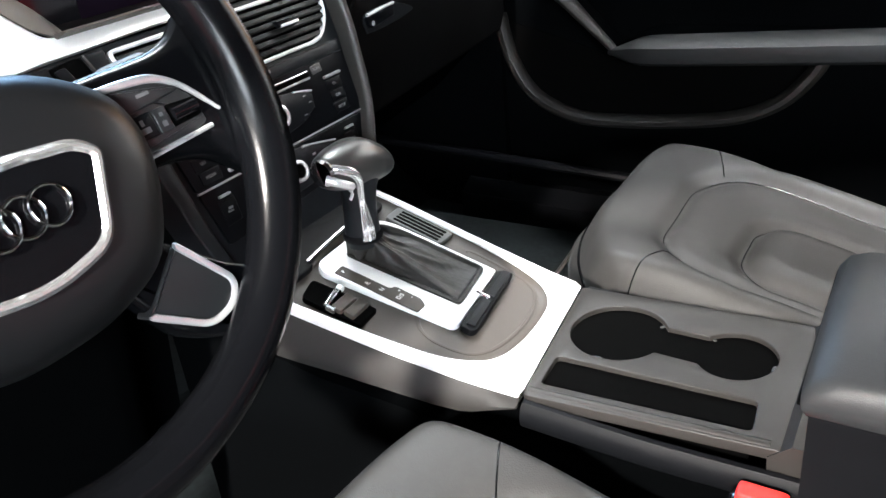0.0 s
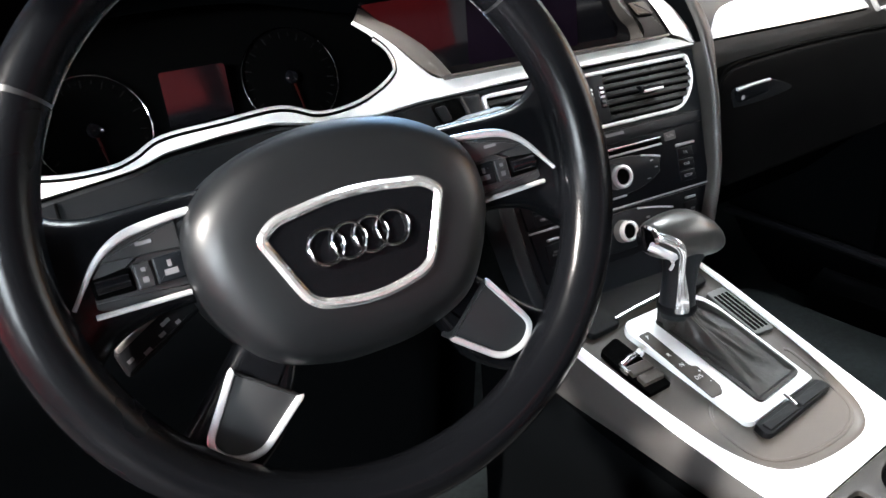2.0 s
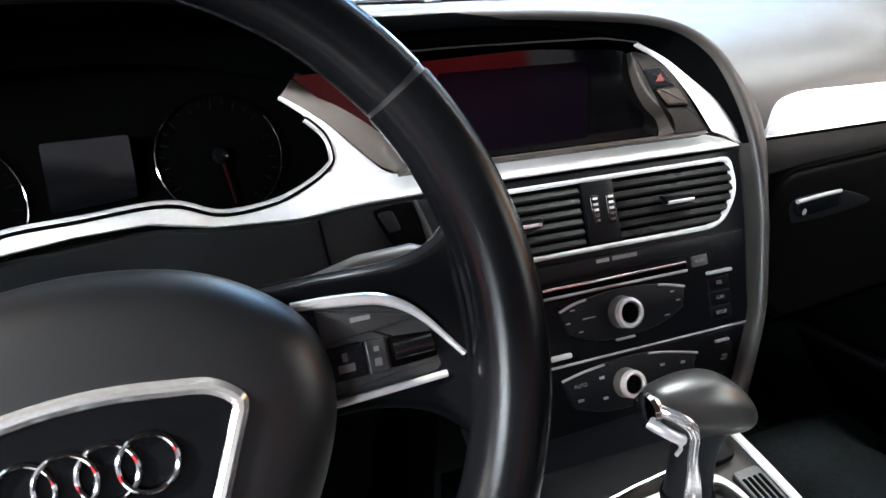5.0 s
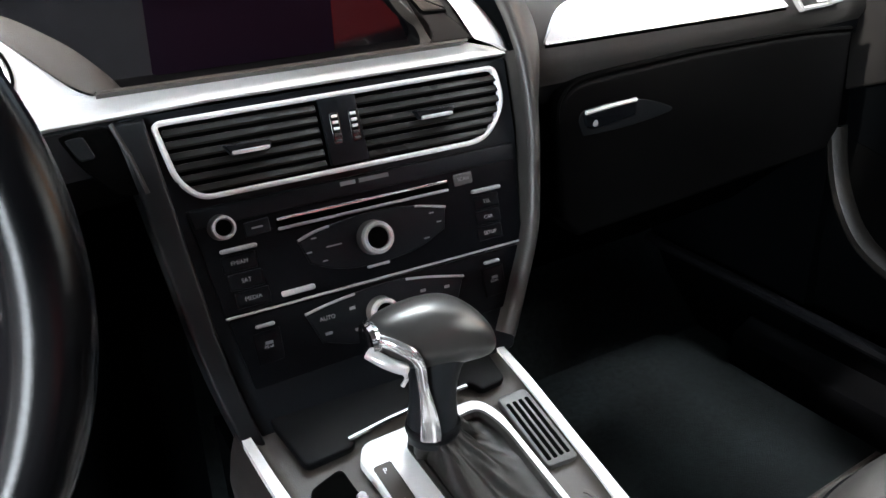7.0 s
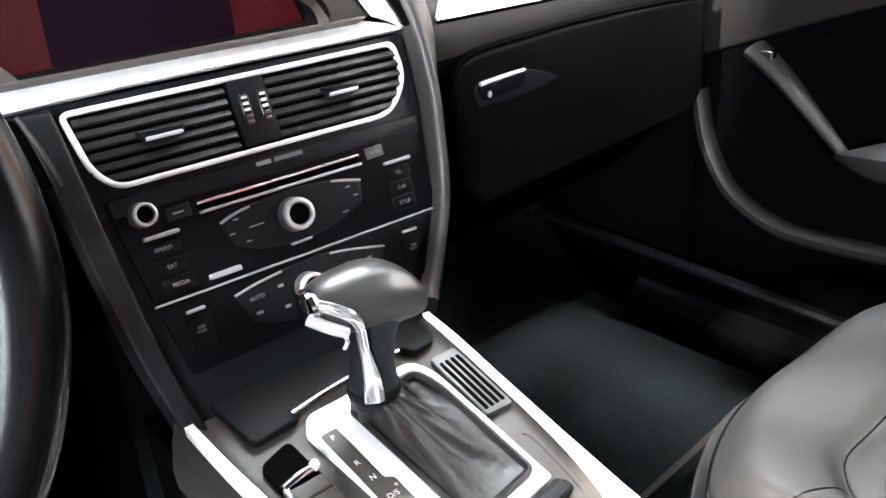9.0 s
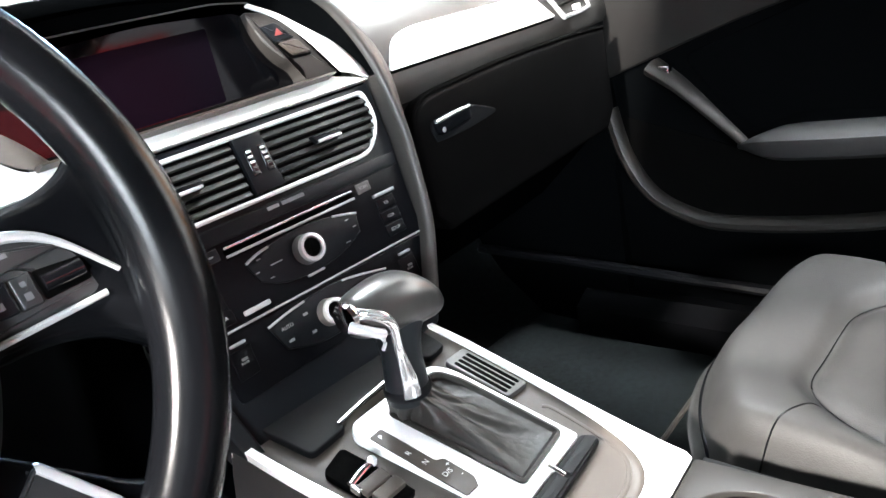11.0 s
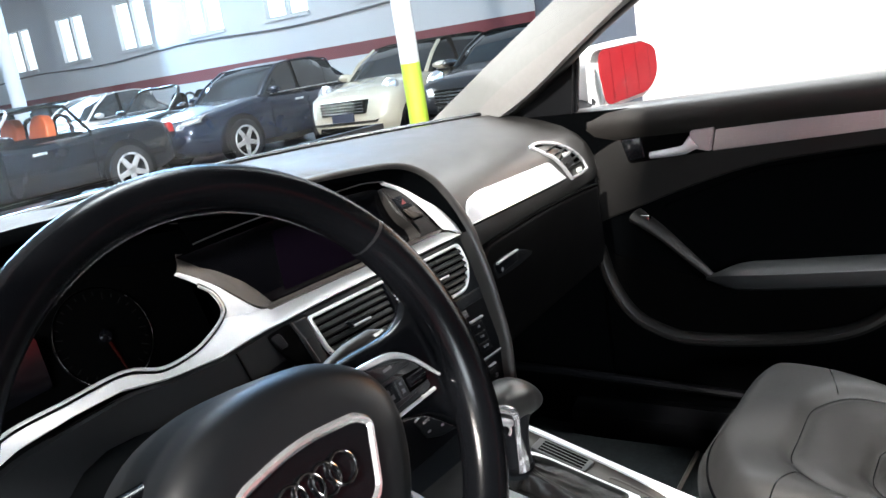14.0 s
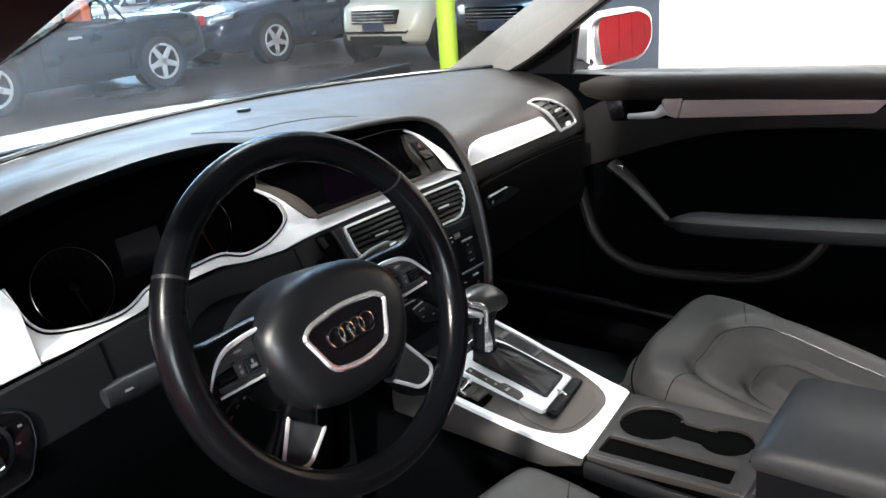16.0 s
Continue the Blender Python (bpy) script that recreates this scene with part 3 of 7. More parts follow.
end_plate = [(-0.566, 0.8545), (-0.60, 0.8525), (-0.628, 0.8500), (-0.655, 0.8478), (-0.69, 0.8435), (-0.706, 0.8405), (-0.716, 0.87), (-0.714, 0.90), (-0.70, 0.928), (-0.67, 0.945), (-0.645, 0.951), (-0.615, 0.953), (-0.580, 0.946), (-0.566, 0.915)]
cutter_plate(on_stack(end_plate), [on_stack(left_open)], -0.010, 0.0025, STACK, SATIN, trim, "end_panel")


def beside(pts, d):
    """The path moved sideways by d."""
    out = []
    for i, p in enumerate(pts):
        a, b = Vector(pts[max(0, i - 1)]), Vector(pts[min(len(pts) - 1, i + 1)])
        t = (b - a).normalized()
        out.append((p[0] - t.y * d, p[1] + t.x * d))
    return out


edge_path = [STACK @ Vector((x, sv(z), -0.0135)) for x, z in beside(up_c[2:-3], 0.0036)]
part("edge_groove", sweep([STACK @ Vector((x, sv(z), -0.0150)) for x, z in beside(up_c[2:-3], 0.0014)], 0.0013, 0.0016, 8, (0, -1, 0)), BLACK, trim)
part("chrome_edge", sweep(edge_path, 0.0015, 0.0015, 8, (0, -1, 0)), BRIGHT, trim, "polished chrome edge line")
part("vent_chrome_edge", sweep([STACK @ Vector((*p, 0.004)) for p in inset(on_stack(left_open), 0.001)], 0.002, 0.002, 8, (0, -1, 0), True), BRIGHT, trim)

# ---- left vent ----
lv = thing("side_vent", (-0.65, 0.08, 0.86), "black slatted air vent in the dashboard's end", "air vent")
part("vent_back", prism(on_stack(left_open), -0.05, -0.045, STACK), BLACK, lv)
for k in range(5):
    z = 0.868 + 0.015 * k
    x0, x1 = -0.70, -0.632 + 0.38 * (z - 0.866)
    part("slat", box(((x0 + x1) / 2, sv(z), -0.016), (x1 - x0, 0.0035, 0.018), STACK @ Matrix.Rotation(0.0, 4, "X"), 0.0), SLAT, lv)
part("vent_tab", box((-0.655, sv(0.905), -0.004), (0.024, 0.006, 0.012), STACK, 0.001), CHROME, lv, "chrome vent tab")
part("vent_shelf", prism(on_stack([(-0.698, 0.8545), (-0.632, 0.866), (-0.627, 0.879), (-0.700, 0.868)]), -0.03, -0.008, STACK, 0.001), SILVERP, lv, "grey shelf below the slats")
part("vent_wheel", box((-0.664, sv(0.8665), -0.006), (0.018, 0.007, 0.01), STACK, 0.002), SATIN, lv)

# ---- light switch ----
ls = thing("light_switch", (-0.65, 0.035, 0.81), "black rotary light switch panel with silver knob grip", "switch")
LS = basis((-0.65, 0.0356, 0.81), (1, 0, 0), (0, 0.33, 0.944))
panel_o = rounded([(-0.060, -0.035), (-0.058, -0.004), (-0.044, 0.013), (-0.026, 0.030), (-0.005, 0.037), (0.014, 0.034), (0.042, 0.023), (0.050, 0.012), (0.047, -0.012), (0.030, -0.042), (-0.04, -0.050)], 0.007)
swp = part("switch_panel", prism(panel_o, -0.006, 0.004, LS, 0.003), GLOSS, ls)
part("panel_rim", sweep([LS @ Vector((*p, 0.0025)) for p in panel_o], 0.0016, 0.0016, 8, (0, -1, 0.3), True), SLATE, ls)
part("knob_ring", turned([(0.0275, 0.001), (0.0275, 0.006), (0.0255, 0.0085), (0.0215, 0.0085), (0.0205, 0.005)], LS, 36), STONE, ls, "satin dark ring")
part("knob", turned([(0.0200, 0.001), (0.0200, 0.008), (0.0185, 0.0105), (0.0, 0.0115)], LS, 32), GLOSS, ls)
kb = LS @ Matrix.Rotation(radians(10), 4, "Z")
part("knob_grip", prism(rounded([(-0.0065, -0.0185), (0.0065, -0.0185), (0.0065, 0.0175), (-0.0065, 0.0175)], 0.004), 0.008, 0.0195, kb, 0.002), STONE, ls, "dark ridged knob grip")
part("grip_edge", sweep([kb @ Vector(p) for p in ((-0.0062, -0.016, 0.018), (-0.0062, 0.0, 0.019), (-0.0060, 0.014, 0.018))], 0.0014, None, 8), BRIGHT, ls, "bright grip edge")
part("grip_mark", sweep([kb @ Vector(p) for p in ((-0.004, -0.0186, 0.0185), (0.004, -0.0186, 0.0185))], 0.0012, None, 8), WHITE, ls)
for x, y in ((0.024, 0.013), (0.038, 0.009), (0.031, -0.006), (-0.040, -0.004)):
    part("switch_mark", box((x, y, 0.0042), (0.004, 0.0022, 0.0006), LS), DIM, swp)

# ---- instrument cluster ----
clus = thing("instrument_cluster", (-0.39, 0.16, 0.86), "dark instrument cluster with two round dials and chrome rings", "instrument cluster")
DIAL = basis((0, 0.203, 0.875), (1, 0, 0), (0, 0.36, 0.933))
part("back_plate", prism(rounded([(-0.62, -0.06), (-0.14, -0.06), (-0.14, 0.07), (-0.22, 0.095), (-0.52, 0.095), (-0.62, 0.07)], 0.02), -0.02, 0, DIAL), BLACK, clus)
for x, yy in ((-0.451, -0.005), (-0.2575, 0.0115)):
    md = DIAL @ Matrix.Translation((x, yy, 0))
    dial = part("dial", turned([(0.0495, 0.001), (0.0495, 0.003), (0.0, 0.0035)], md, 40), BLACK, clus)
    part("dial_ring", sweep([md @ Vector((0.050 * math.cos(a), 0.050 * math.sin(a), 0.006)) for a in [2 * math.pi * i / 56 for i in range(56)]], 0.0007, 0.0007, 8, (0, -1, 0), True), CHROME, dial, "thin chrome ring")
    part("hub", turned([(0.007, 0.003), (0.007, 0.010), (0.005, 0.012), (0, 0.0125)], md, 20), GLOSS, dial)
    part("needle", prism([(-0.0012, 0), (-0.0006, -0.040), (0.0006, -0.040), (0.0012, 0)], 0.008, 0.0095, md @ Matrix.Rotation(radians(8), 4, "Z")), material("dim_red_needle", (0.022, 0.0015, 0.001), 0.6, spec=0.1), dial, "red needle")
    tick = bmesh.new()
    for i in range(25):
        a = radians(-55 + 290 * i / 24)
        r0 = 0.043 if i % 2 else 0.0395
        mm = md @ Matrix.Rotation(a, 4, "Z")
        prism([(r0, -0.0006), (0.0465, -0.0006), (0.0465, 0.0006), (r0, 0.0006)], 0.0036, 0.004, mm, bm=tick)
    tagged(part("tick_marks", tick, material("faint_print", (0.004, 0.004, 0.004), 0.7, spec=0.1), dial), kind="stuff")
DISP = basis((-0.3545, 0.192, 0.888), (1, 0.02, 0), (0, 0.16, 0.987))
part("display", prism(rounded([(-0.032, -0.026), (0.030, -0.022), (0.030, 0.026), (-0.032, 0.026)], 0.003), -0.004, 0.0, DISP), GLOSS, clus, "small glossy display between the dials")

# ---- centre screen ----
scr = thing("centre_screen", (-0.03, 0.1, 0.89), "switched-off dark display behind glossy black glass", "display")
glass = rounded(on_stack([(-0.136, 0.893), (0.105, 0.893), (0.100, 0.914), (0.085, 0.94), (0.062, 0.966), (-0.03, 0.972), (-0.222, 0.966)]), [0.006, 0.004, 0.008, 0.008, 0.012, 0.02, 0.004])
SCR = STACK @ Matrix.Translation((0, sv(0.893), -0.032)) @ Matrix.Rotation(radians(12.5), 4, "X") @ Matrix.Translation((0, -sv(0.893), 0.026))
part("glass", prism(glass, -0.034, -0.026, SCR), material("screen_glass", (0.0015, 0.0015, 0.002), 0.05, vary=0.05, noise_rough=0.01, spec=0.38), scr, "glossy black screen glass")
part("display_panel", prism(rounded(on_stack([(-0.114, 0.901), (0.022, 0.901), (0.025, 0.960), (-0.110, 0.960)]), 0.003), -0.0262, -0.0255, SCR), material("display_film", (0.0020, 0.0012, 0.0026), 0.14, vary=0.05, noise_rough=0.02, spec=0.03), scr)
rev_a = spline([(-0.232, 0.9515), (-0.1985, 0.928), (-0.172, 0.9020), (-0.1535, 0.8912)], 6)
rev_b = spline([(-0.214, 0.9690), (-0.190, 0.9590), (-0.161, 0.9325), (-0.136, 0.8955)], 6)
part("left_reveal", sheet([[STACK @ Vector((a.lerp(b, k / 5).x, sv(a.lerp(b, k / 5).y), -0.013 - 0.017 * (k / 5) ** 1.5)) for k in range(6)] for a, b in zip(rev_a, rev_b)], 0.003, (0, 1, -0.3)), BROWN, scr, "grey slanted screen surround", sharp=60)
part("lower_reveal", loft([[STACK @ Vector((x, sv(z), h)) for x, z, h in ((x, 0.8905, 0.0035), (x, 0.8925, 0.001), (x, 0.895, -0.027), (x, 0.888, -0.028))] for x in (-0.155, 0.12)]), BROWN, scr)
cheek = rounded(on_stack([(0.0929, 0.8935), (0.1330, 0.8935), (0.1262, 0.9030), (0.1194, 0.9152), (0.1104, 0.9300), (0.0985, 0.9450), (0.080, 0.9590), (0.0625, 0.9620), (0.0653, 0.9455), (0.0720, 0.9301), (0.0824, 0.9167), (0.0928, 0.9092), (0.0960, 0.9002)]), [0.002, 0.002, 0.004, 0.004, 0.004, 0.004, 0.004, 0.003, 0.004, 0.008, 0.008, 0.005, 0.003])
part("button_cheek", prism(cheek, -0.03, -0.009, STACK, 0.0015), BROWN_DIM, scr, "grey-brown button panel")
part("cheek_edge", sweep([STACK @ Vector((x, sv(z), -0.0092)) for x, z in ((0.0660, 0.9455), (0.0690, 0.9370), (0.0730, 0.9295), (0.0826, 0.9172))], [0.0008, 0.0014, 0.0014, 0.0006], None, 6), SILVERP, scr, "thin grey panel edge")
part("upper_line", sweep([STACK @ Vector((x, sv(z), -0.0075)) for x, z in line_xz], 0.0008, 0.0008, 6, (0, -1, 0)), SILVERP, scr, "thin edge line above the screen")
part("silver_arc", sheet([[STACK @ Vector((a[0] + (b[0] - a[0]) * k / 4, sv(a[1] + (b[1] - a[1]) * k / 4), -0.0065 + 0.0085 * i / 29 + 0.003 * math.sin(math.pi * k / 4) * i / 29)) for k in range(5)] for i, (a, b) in enumerate(zip(along(arc_out, 30), along(arc_in, 30)))], 0.006, (0, 1, -0.3)), SATIN, scr, "tapered silver arc", sharp=80)
hz = part("hazard_button", prism(rounded(on_stack([(0.0712, 0.9465), (0.0873, 0.9474), (0.1010, 0.9315), (0.0792, 0.9320)]), 0.002), -0.011, -0.006, STACK, 0.001), SLATE, scr)
part("hazard_triangle", prism(on_stack([(0.0808, 0.9362), (0.0897, 0.9360), (0.0863, 0.9425)]), -0.006, -0.0057, STACK), material("faded_red_print", (0.17, 0.03, 0.028), 0.5), hz, "faded red triangle")
part("lower_button", prism(rounded(on_stack([(0.0817, 0.9300), (0.1018, 0.9295), (0.1114, 0.9158), (0.0922, 0.9170)]), 0.0025), -0.010, -0.005, STACK, 0.0015), BROWN, scr, "grey-brown lower button")
part("button_gap", prism(rounded(on_stack([(0.0790, 0.9310), (0.1035, 0.9295), (0.1135, 0.9140), (0.0900, 0.9145)]), 0.003), -0.0105, -0.0086, STACK), BLACK, scr)

# ---- centre stack body, vents, radio, climate panel ----
part("stack_panel", prism(rounded(on_stack([(-0.150, 0.874), (0.153, 0.8745), (0.150, 0.815), (0.138, 0.73), (0.112, 0.655), (-0.104, 0.648), (-0.118, 0.73), (-0.136, 0.815)]), 0.004), -0.06, -0.002, STACK, 0.001), SLATE, dash, "slate-black centre stack panel")
vent = thing("centre_vent", (0, 0.03, 0.82), "twin centre air vents with dark slats in a chrome frame", "air vent")
vo = rounded(on_stack([(-0.1285, 0.869), (0.1405, 0.870), (0.1445, 0.842), (0.122, 0.8145), (-0.107, 0.8145), (-0.121, 0.829)]), [0.008, 0.008, 0.022, 0.022, 0.018, 0.015], 6)
part("chrome_frame", band(vo, 0.0037, -0.002, 0.0035, STACK, 0.0012), SATIN, vent)
part("vent_back", prism(inset(vo, 0.004), -0.0025, -0.0010, STACK), BLACK, vent)
part("divider", prism(on_stack([(-0.0109, 0.8660), (0.0177, 0.8660), (0.0195, 0.8195), (-0.0105, 0.8200)]), -0.002, 0.003, STACK, 0.0008), SLATE, vent)
for k in range(6):
    z = 0.8225 + 0.0076 * k
    for x0, x1 in ((-0.1215 + 0.9 * max(0, 0.832 - z), -0.0135), (0.0175, 0.1385 - 1.0 * max(0, 0.835 - z) + 0.03 * (z - 0.83))):
        mm = STACK @ Matrix.Translation(((x0 + x1) / 2, sv(z), 0.0006)) @ Matrix.Rotation(radians(-28), 4, "X")
        part("slat", box((0, 0, 0), (x1 - x0, 0.0052, 0.0022), mm, 0.0006), SLAT, vent)
for x in (-0.068, 0.078):
    tb = part("vent_tab", prism(rounded(on_stack([(x - 0.017, 0.8470), (x + 0.017, 0.8458), (x + 0.0155, 0.8400), (x - 0.0125, 0.8398)]), 0.0012, 3), 0.001, 0.007, STACK, 0.001), SLATE, vent, "dark vent tab")
    part("tab_edge", box((x + 0.0012, sv(0.8408), 0.0066), (0.027, 0.0030, 0.0030), STACK, 0.0009), BRIGHT, tb, "bright lower edge")
for x in (-0.0018, 0.0128):
    wh = part("thumb_wheel", box((x, sv(0.8445), 0.0025), (0.0076, 0.0235, 0.003), STACK, 0.001), GLOSS, vent)
    for j in range(5):
        part("wheel_rib", box((x, sv(0.8445) - 0.0090 + 0.0045 * j, 0.0042), (0.0046, 0.0022, 0.0014), STACK, 0.0004), SATIN if j > 1 else SILVERP, wh)

radio = thing("car_radio", (0, 0.02, 0.73), "black car radio with silver knobs and CD slot", "radio")
face = rounded(on_stack([(-0.119, 0.810), (0.1445, 0.811), (0.137, 0.735), (-0.109, 0.7375)]), 0.003)
part("faceplate", prism(face, -0.002, 0.0012, STACK, 0.0006), INKY, radio)
part("head_strip", prism(on_stack([(-0.117, 0.809), (0.143, 0.810), (0.1415, 0.7985), (-0.1155, 0.7975)]), 0.0013, 0.0022, STACK, 0.0005), SLATE, radio)


def knob(parent, x, z, r, name="knob"):
    mm = STACK @ Matrix.Translation((x, sv(z), 0.001))
    k = part(name, turned([(r * 1.04, 0), (r * 1.04, 0.0015), (r * 0.98, 0.003), (r * 0.96, 0.011), (r * 0.90, 0.0135), (r * 0.66, 0.0138), (r * 0.62, 0.012), (0, 0.0110)], mm, 32), SILVERP, parent, "silver rotary knob")
    part("knob_ring", turned([(r * 0.965, 0.0105), (r * 0.955, 0.0132), (r * 0.90, 0.0148), (r * 0.74, 0.0152), (r * 0.66, 0.0140), (r * 0.63, 0.0112), (r * 0.965, 0.0105)], mm, 32, caps=False), BRIGHT, k, "bright knob ring")
    part("knob_cap", turned([(r * 0.63, 0.0112), (r * 0.60, 0.0128), (0, 0.0130)], mm, 24), BLACK, k)
    return k


def key(parent, pts, text="", h=0.0020, mat=INKY, name="button", size=0.0042, bar=False):
    c = on_stack(pts)
    k = part(name, prism(rounded(c, 0.0012, 3), 0.001, h, STACK, 0.0007), mat, parent)
    cx, cy = sum(p[0] for p in c) / len(c), sum(p[1] for p in c) / len(c)
    if text:
        words(text, size, STACK @ Matrix.Translation((cx, cy, h + 0.0001)), LEGEND, k)
    if bar:
        part("mark", box((cx, cy, h + 0.0002), (0.008, 0.0012, 0.0003), STACK), LEGEND, k)
    return k


knob(radio, -0.0985, 0.7955, 0.0088, "volume_knob")
knob(radio, 0.009, 0.7655, 0.0130, "tuning_knob")
part("name_bar", box((0.0195, sv(0.8065), 0.0022), (0.024, 0.0032, 0.0004), STACK), DIM, radio)
part("brand_mark", box((-0.0015, sv(0.8065), 0.0024), (0.012, 0.003, 0.0002), STACK), material("grey_print_b", (0.3, 0.3, 0.3), 0.5), radio)
part("cd_slot", prism(on_stack([(-0.060, 0.793), (0.079, 0.7935), (0.079, 0.7845), (-0.060, 0.7835)]), 0.0013, 0.0018, STACK), BLACK, radio)
for dz in (0.0, -0.0065):
    part("slot_lip", box((0.0095, sv(0.7925 + dz), 0.0024), (0.138, 0.0022, 0.0022), STACK, 0.0006), CHROME if dz == 0 else LIPGREY, radio, "silver slot lip")
key(radio, [(-0.083, 0.795), (-0.0645, 0.7955), (-0.0645, 0.786), (-0.083, 0.7855)], "", mat=SLATE, bar=True, name="eject_button")
key(radio, [(0.085, 0.7955), (0.1015, 0.796), (0.1015, 0.7875), (0.085, 0.787)], "SCAN", mat=SILVERP, size=0.004)
for i, s in enumerate(("FM/AM", "SAT", "MEDIA")):
    z = 0.776 - 0.0125 * i
    key(radio, [(-0.1035 + 0.002 * i, z), (-0.079 + 0.002 * i, z), (-0.079 + 0.002 * i, z - 0.011), (-0.1035 + 0.002 * i, z - 0.011)], s)
part("button_lip", box((-0.090, sv(0.7795), 0.003), (0.026, 0.003, 0.004), STACK, 0.001), LIPGREY, radio)
for i, s in enumerate(("TEL", "CAR", "SETUP")):
    z = 0.7765 - 0.0118 * i
    key(radio, [(0.099 - 0.001 * i, z), (0.1215 - 0.001 * i, z), (0.1215 - 0.001 * i, z - 0.0105), (0.099 - 0.001 * i, z - 0.0105)], s)
part("button_lip", box((0.111, sv(0.7802), 0.003), (0.026, 0.003, 0.004), STACK, 0.001), LIPGREY, radio)
lens_top = [(p.x, p.y) for p in spline([(-0.0478, 0.7756), (-0.030, 0.7800), (0.012, 0.7835), (0.047, 0.7806), (0.0726, 0.7750)], 5)]
lens_low = [(p.x, p.y) for p in spline([(0.0690, 0.7590), (0.045, 0.7500), (0.012, 0.7465), (-0.020, 0.7490), (-0.0420, 0.7580)], 5)]
rocker = part("rocker_panel", prism(on_stack(lens_top + lens_low), 0.001, 0.0030, STACK, 0.0010), SLATE, radio, "glossy lens-shaped rocker panel")
for x0, x1 in ((0, 6), (15, 20)):
    part("rocker_lip", sweep([STACK @ Vector((x, sv(z) - 0.0006, 0.0031)) for x, z in lens_top[x0:x1 + 1]], [0.0005 + 0.0007 * (1 - abs(i - 3) / 3.5 * 0.4) for i in range(x1 - x0 + 1)], None, 6), LIPGREY, rocker, "silver upper lip")
for x, z, l in ((-0.036, 0.7745, 0.004), (-0.0415, 0.7655, 0.004), (-0.022, 0.7665, 0.012), (-0.031, 0.7575, 0.004), (0.060, 0.7725, 0.004), (0.065, 0.7650, 0.004), (0.052, 0.7555, 0.005)):
    part("mark", box((x, sv(z), 0.0031), (l, 0.0010, 0.0003), STACK), LEGEND, rocker)
part("marker_bar", box((0.009, sv(0.7455), 0.003), (0.018, 0.002, 0.002), STACK, 0.0006), LIPGREY, radio)
part("lower_left_bar", box((-0.055, sv(0.7425), 0.003), (0.025, 0.004, 0.003), STACK, 0.001), LIPGREY, radio)

clim = thing("climate_panel", (0, 0, 0.67), "black climate control panel below the radio", "control panel")
part("faceplate", prism(rounded(on_stack([(-0.108, 0.7345), (0.1365, 0.7325), (0.124, 0.689), (-0.100, 0.684)]), 0.003), -0.002, 0.0012, STACK, 0.0006), INKY, clim)
part("seam_lip", box((0.013, sv(0.7355), 0.0016), (0.245, 0.0016, 0.0024), STACK, 0.0005), LIPGREY, clim)
knob(clim, 0.003, 0.7125, 0.0118, "temperature_knob")
clim_top = [(p.x, p.y) for p in spline([(-0.0543, 0.7253), (-0.030, 0.7290), (0.010, 0.7315), (0.040, 0.7290), (0.0766, 0.7215)], 5)]
clim_low = [(p.x, p.y) for p in spline([(0.068, 0.7040), (0.040, 0.6960), (0.010, 0.6935), (-0.020, 0.6950), (-0.046, 0.7030)], 5)]
wings = part("button_wing", prism(on_stack(clim_top + clim_low), 0.001, 0.0030, STACK, 0.0010), SLATE, clim, "glossy lens-shaped button panel")
for x0, x1 in ((0, 7), (13, 20)):
    part("wing_lip", sweep([STACK @ Vector((x, sv(z) - 0.0006, 0.0031)) for x, z in clim_top[x0:x1 + 1]], 0.0010, None, 6), LIPGREY, wings, "silver upper lip")
words("AUTO", 0.0044, STACK @ Matrix.Translation((-0.0385, sv(0.7185), 0.0031)), LEGEND, wings)
for x, z, l in ((-0.0185, 0.7205, 0.0045), (-0.040, 0.7078, 0.0055), (-0.0175, 0.7049, 0.0045), (0.0402, 0.7186, 0.0045), (0.0607, 0.7166, 0.0045)):
    part("symbol", box((x, sv(z), 0.0031), (l, 0.0022, 0.0003), STACK), LEGEND, wings)
for x in (-0.084, 0.104):
    k = key(clim, [(x - 0.010, 0.721), (x + 0.010, 0.722), (x + 0.009, 0.700), (x - 0.010, 0.699)], "REAR", size=0.003)
    part("symbol", box((x, sv(0.7135), 0.0034), (0.0055, 0.0022, 0.0003), STACK), DIM, k)
    part("indicator_lip", box((x, sv(0.7255), 0.003), (0.014, 0.0024, 0.003), STACK, 0.0008), LIPGREY, clim)

# ---- steering wheel ----
sw = thing("steering_wheel", (-0.389, -0.17, 0.888), "black leather steering wheel with chrome-edged spokes", "steering wheel")
R = 0.168


def arc_pts(a0, a1, n, r=R, w=0.002):
    return [WHEEL @ Vector((r * math.cos(radians(a0 + (a1 - a0) * i / n)), 0.003 + r * math.sin(radians(a0 + (a1 - a0) * i / n)), w)) for i in range(n + 1)]


AX = WHEEL.to_3x3() @ Vector((0, 0, 1))
part("upper_rim", sweep(arc_pts(35, 147, 40), 0.0155, 0.0165, 14, AX), RIM, sw)
part("lower_rim", sweep(arc_pts(148, 394, 80), [0.0158 + 0.0012 * math.exp(-((i - 16) / 9) ** 2) + 0.0012 * math.exp(-((i - 64) / 9) ** 2) for i in range(81)], 0.017, 14, AX), RIM, sw)
for a in (34.5, 147.5):
    part("rim_joint", sweep(arc_pts(a - 0.6, a + 0.6, 2), 0.0152, 0.0162, 14, AX), material("joint_seam", (0.012, 0.012, 0.013), 0.3), sw)
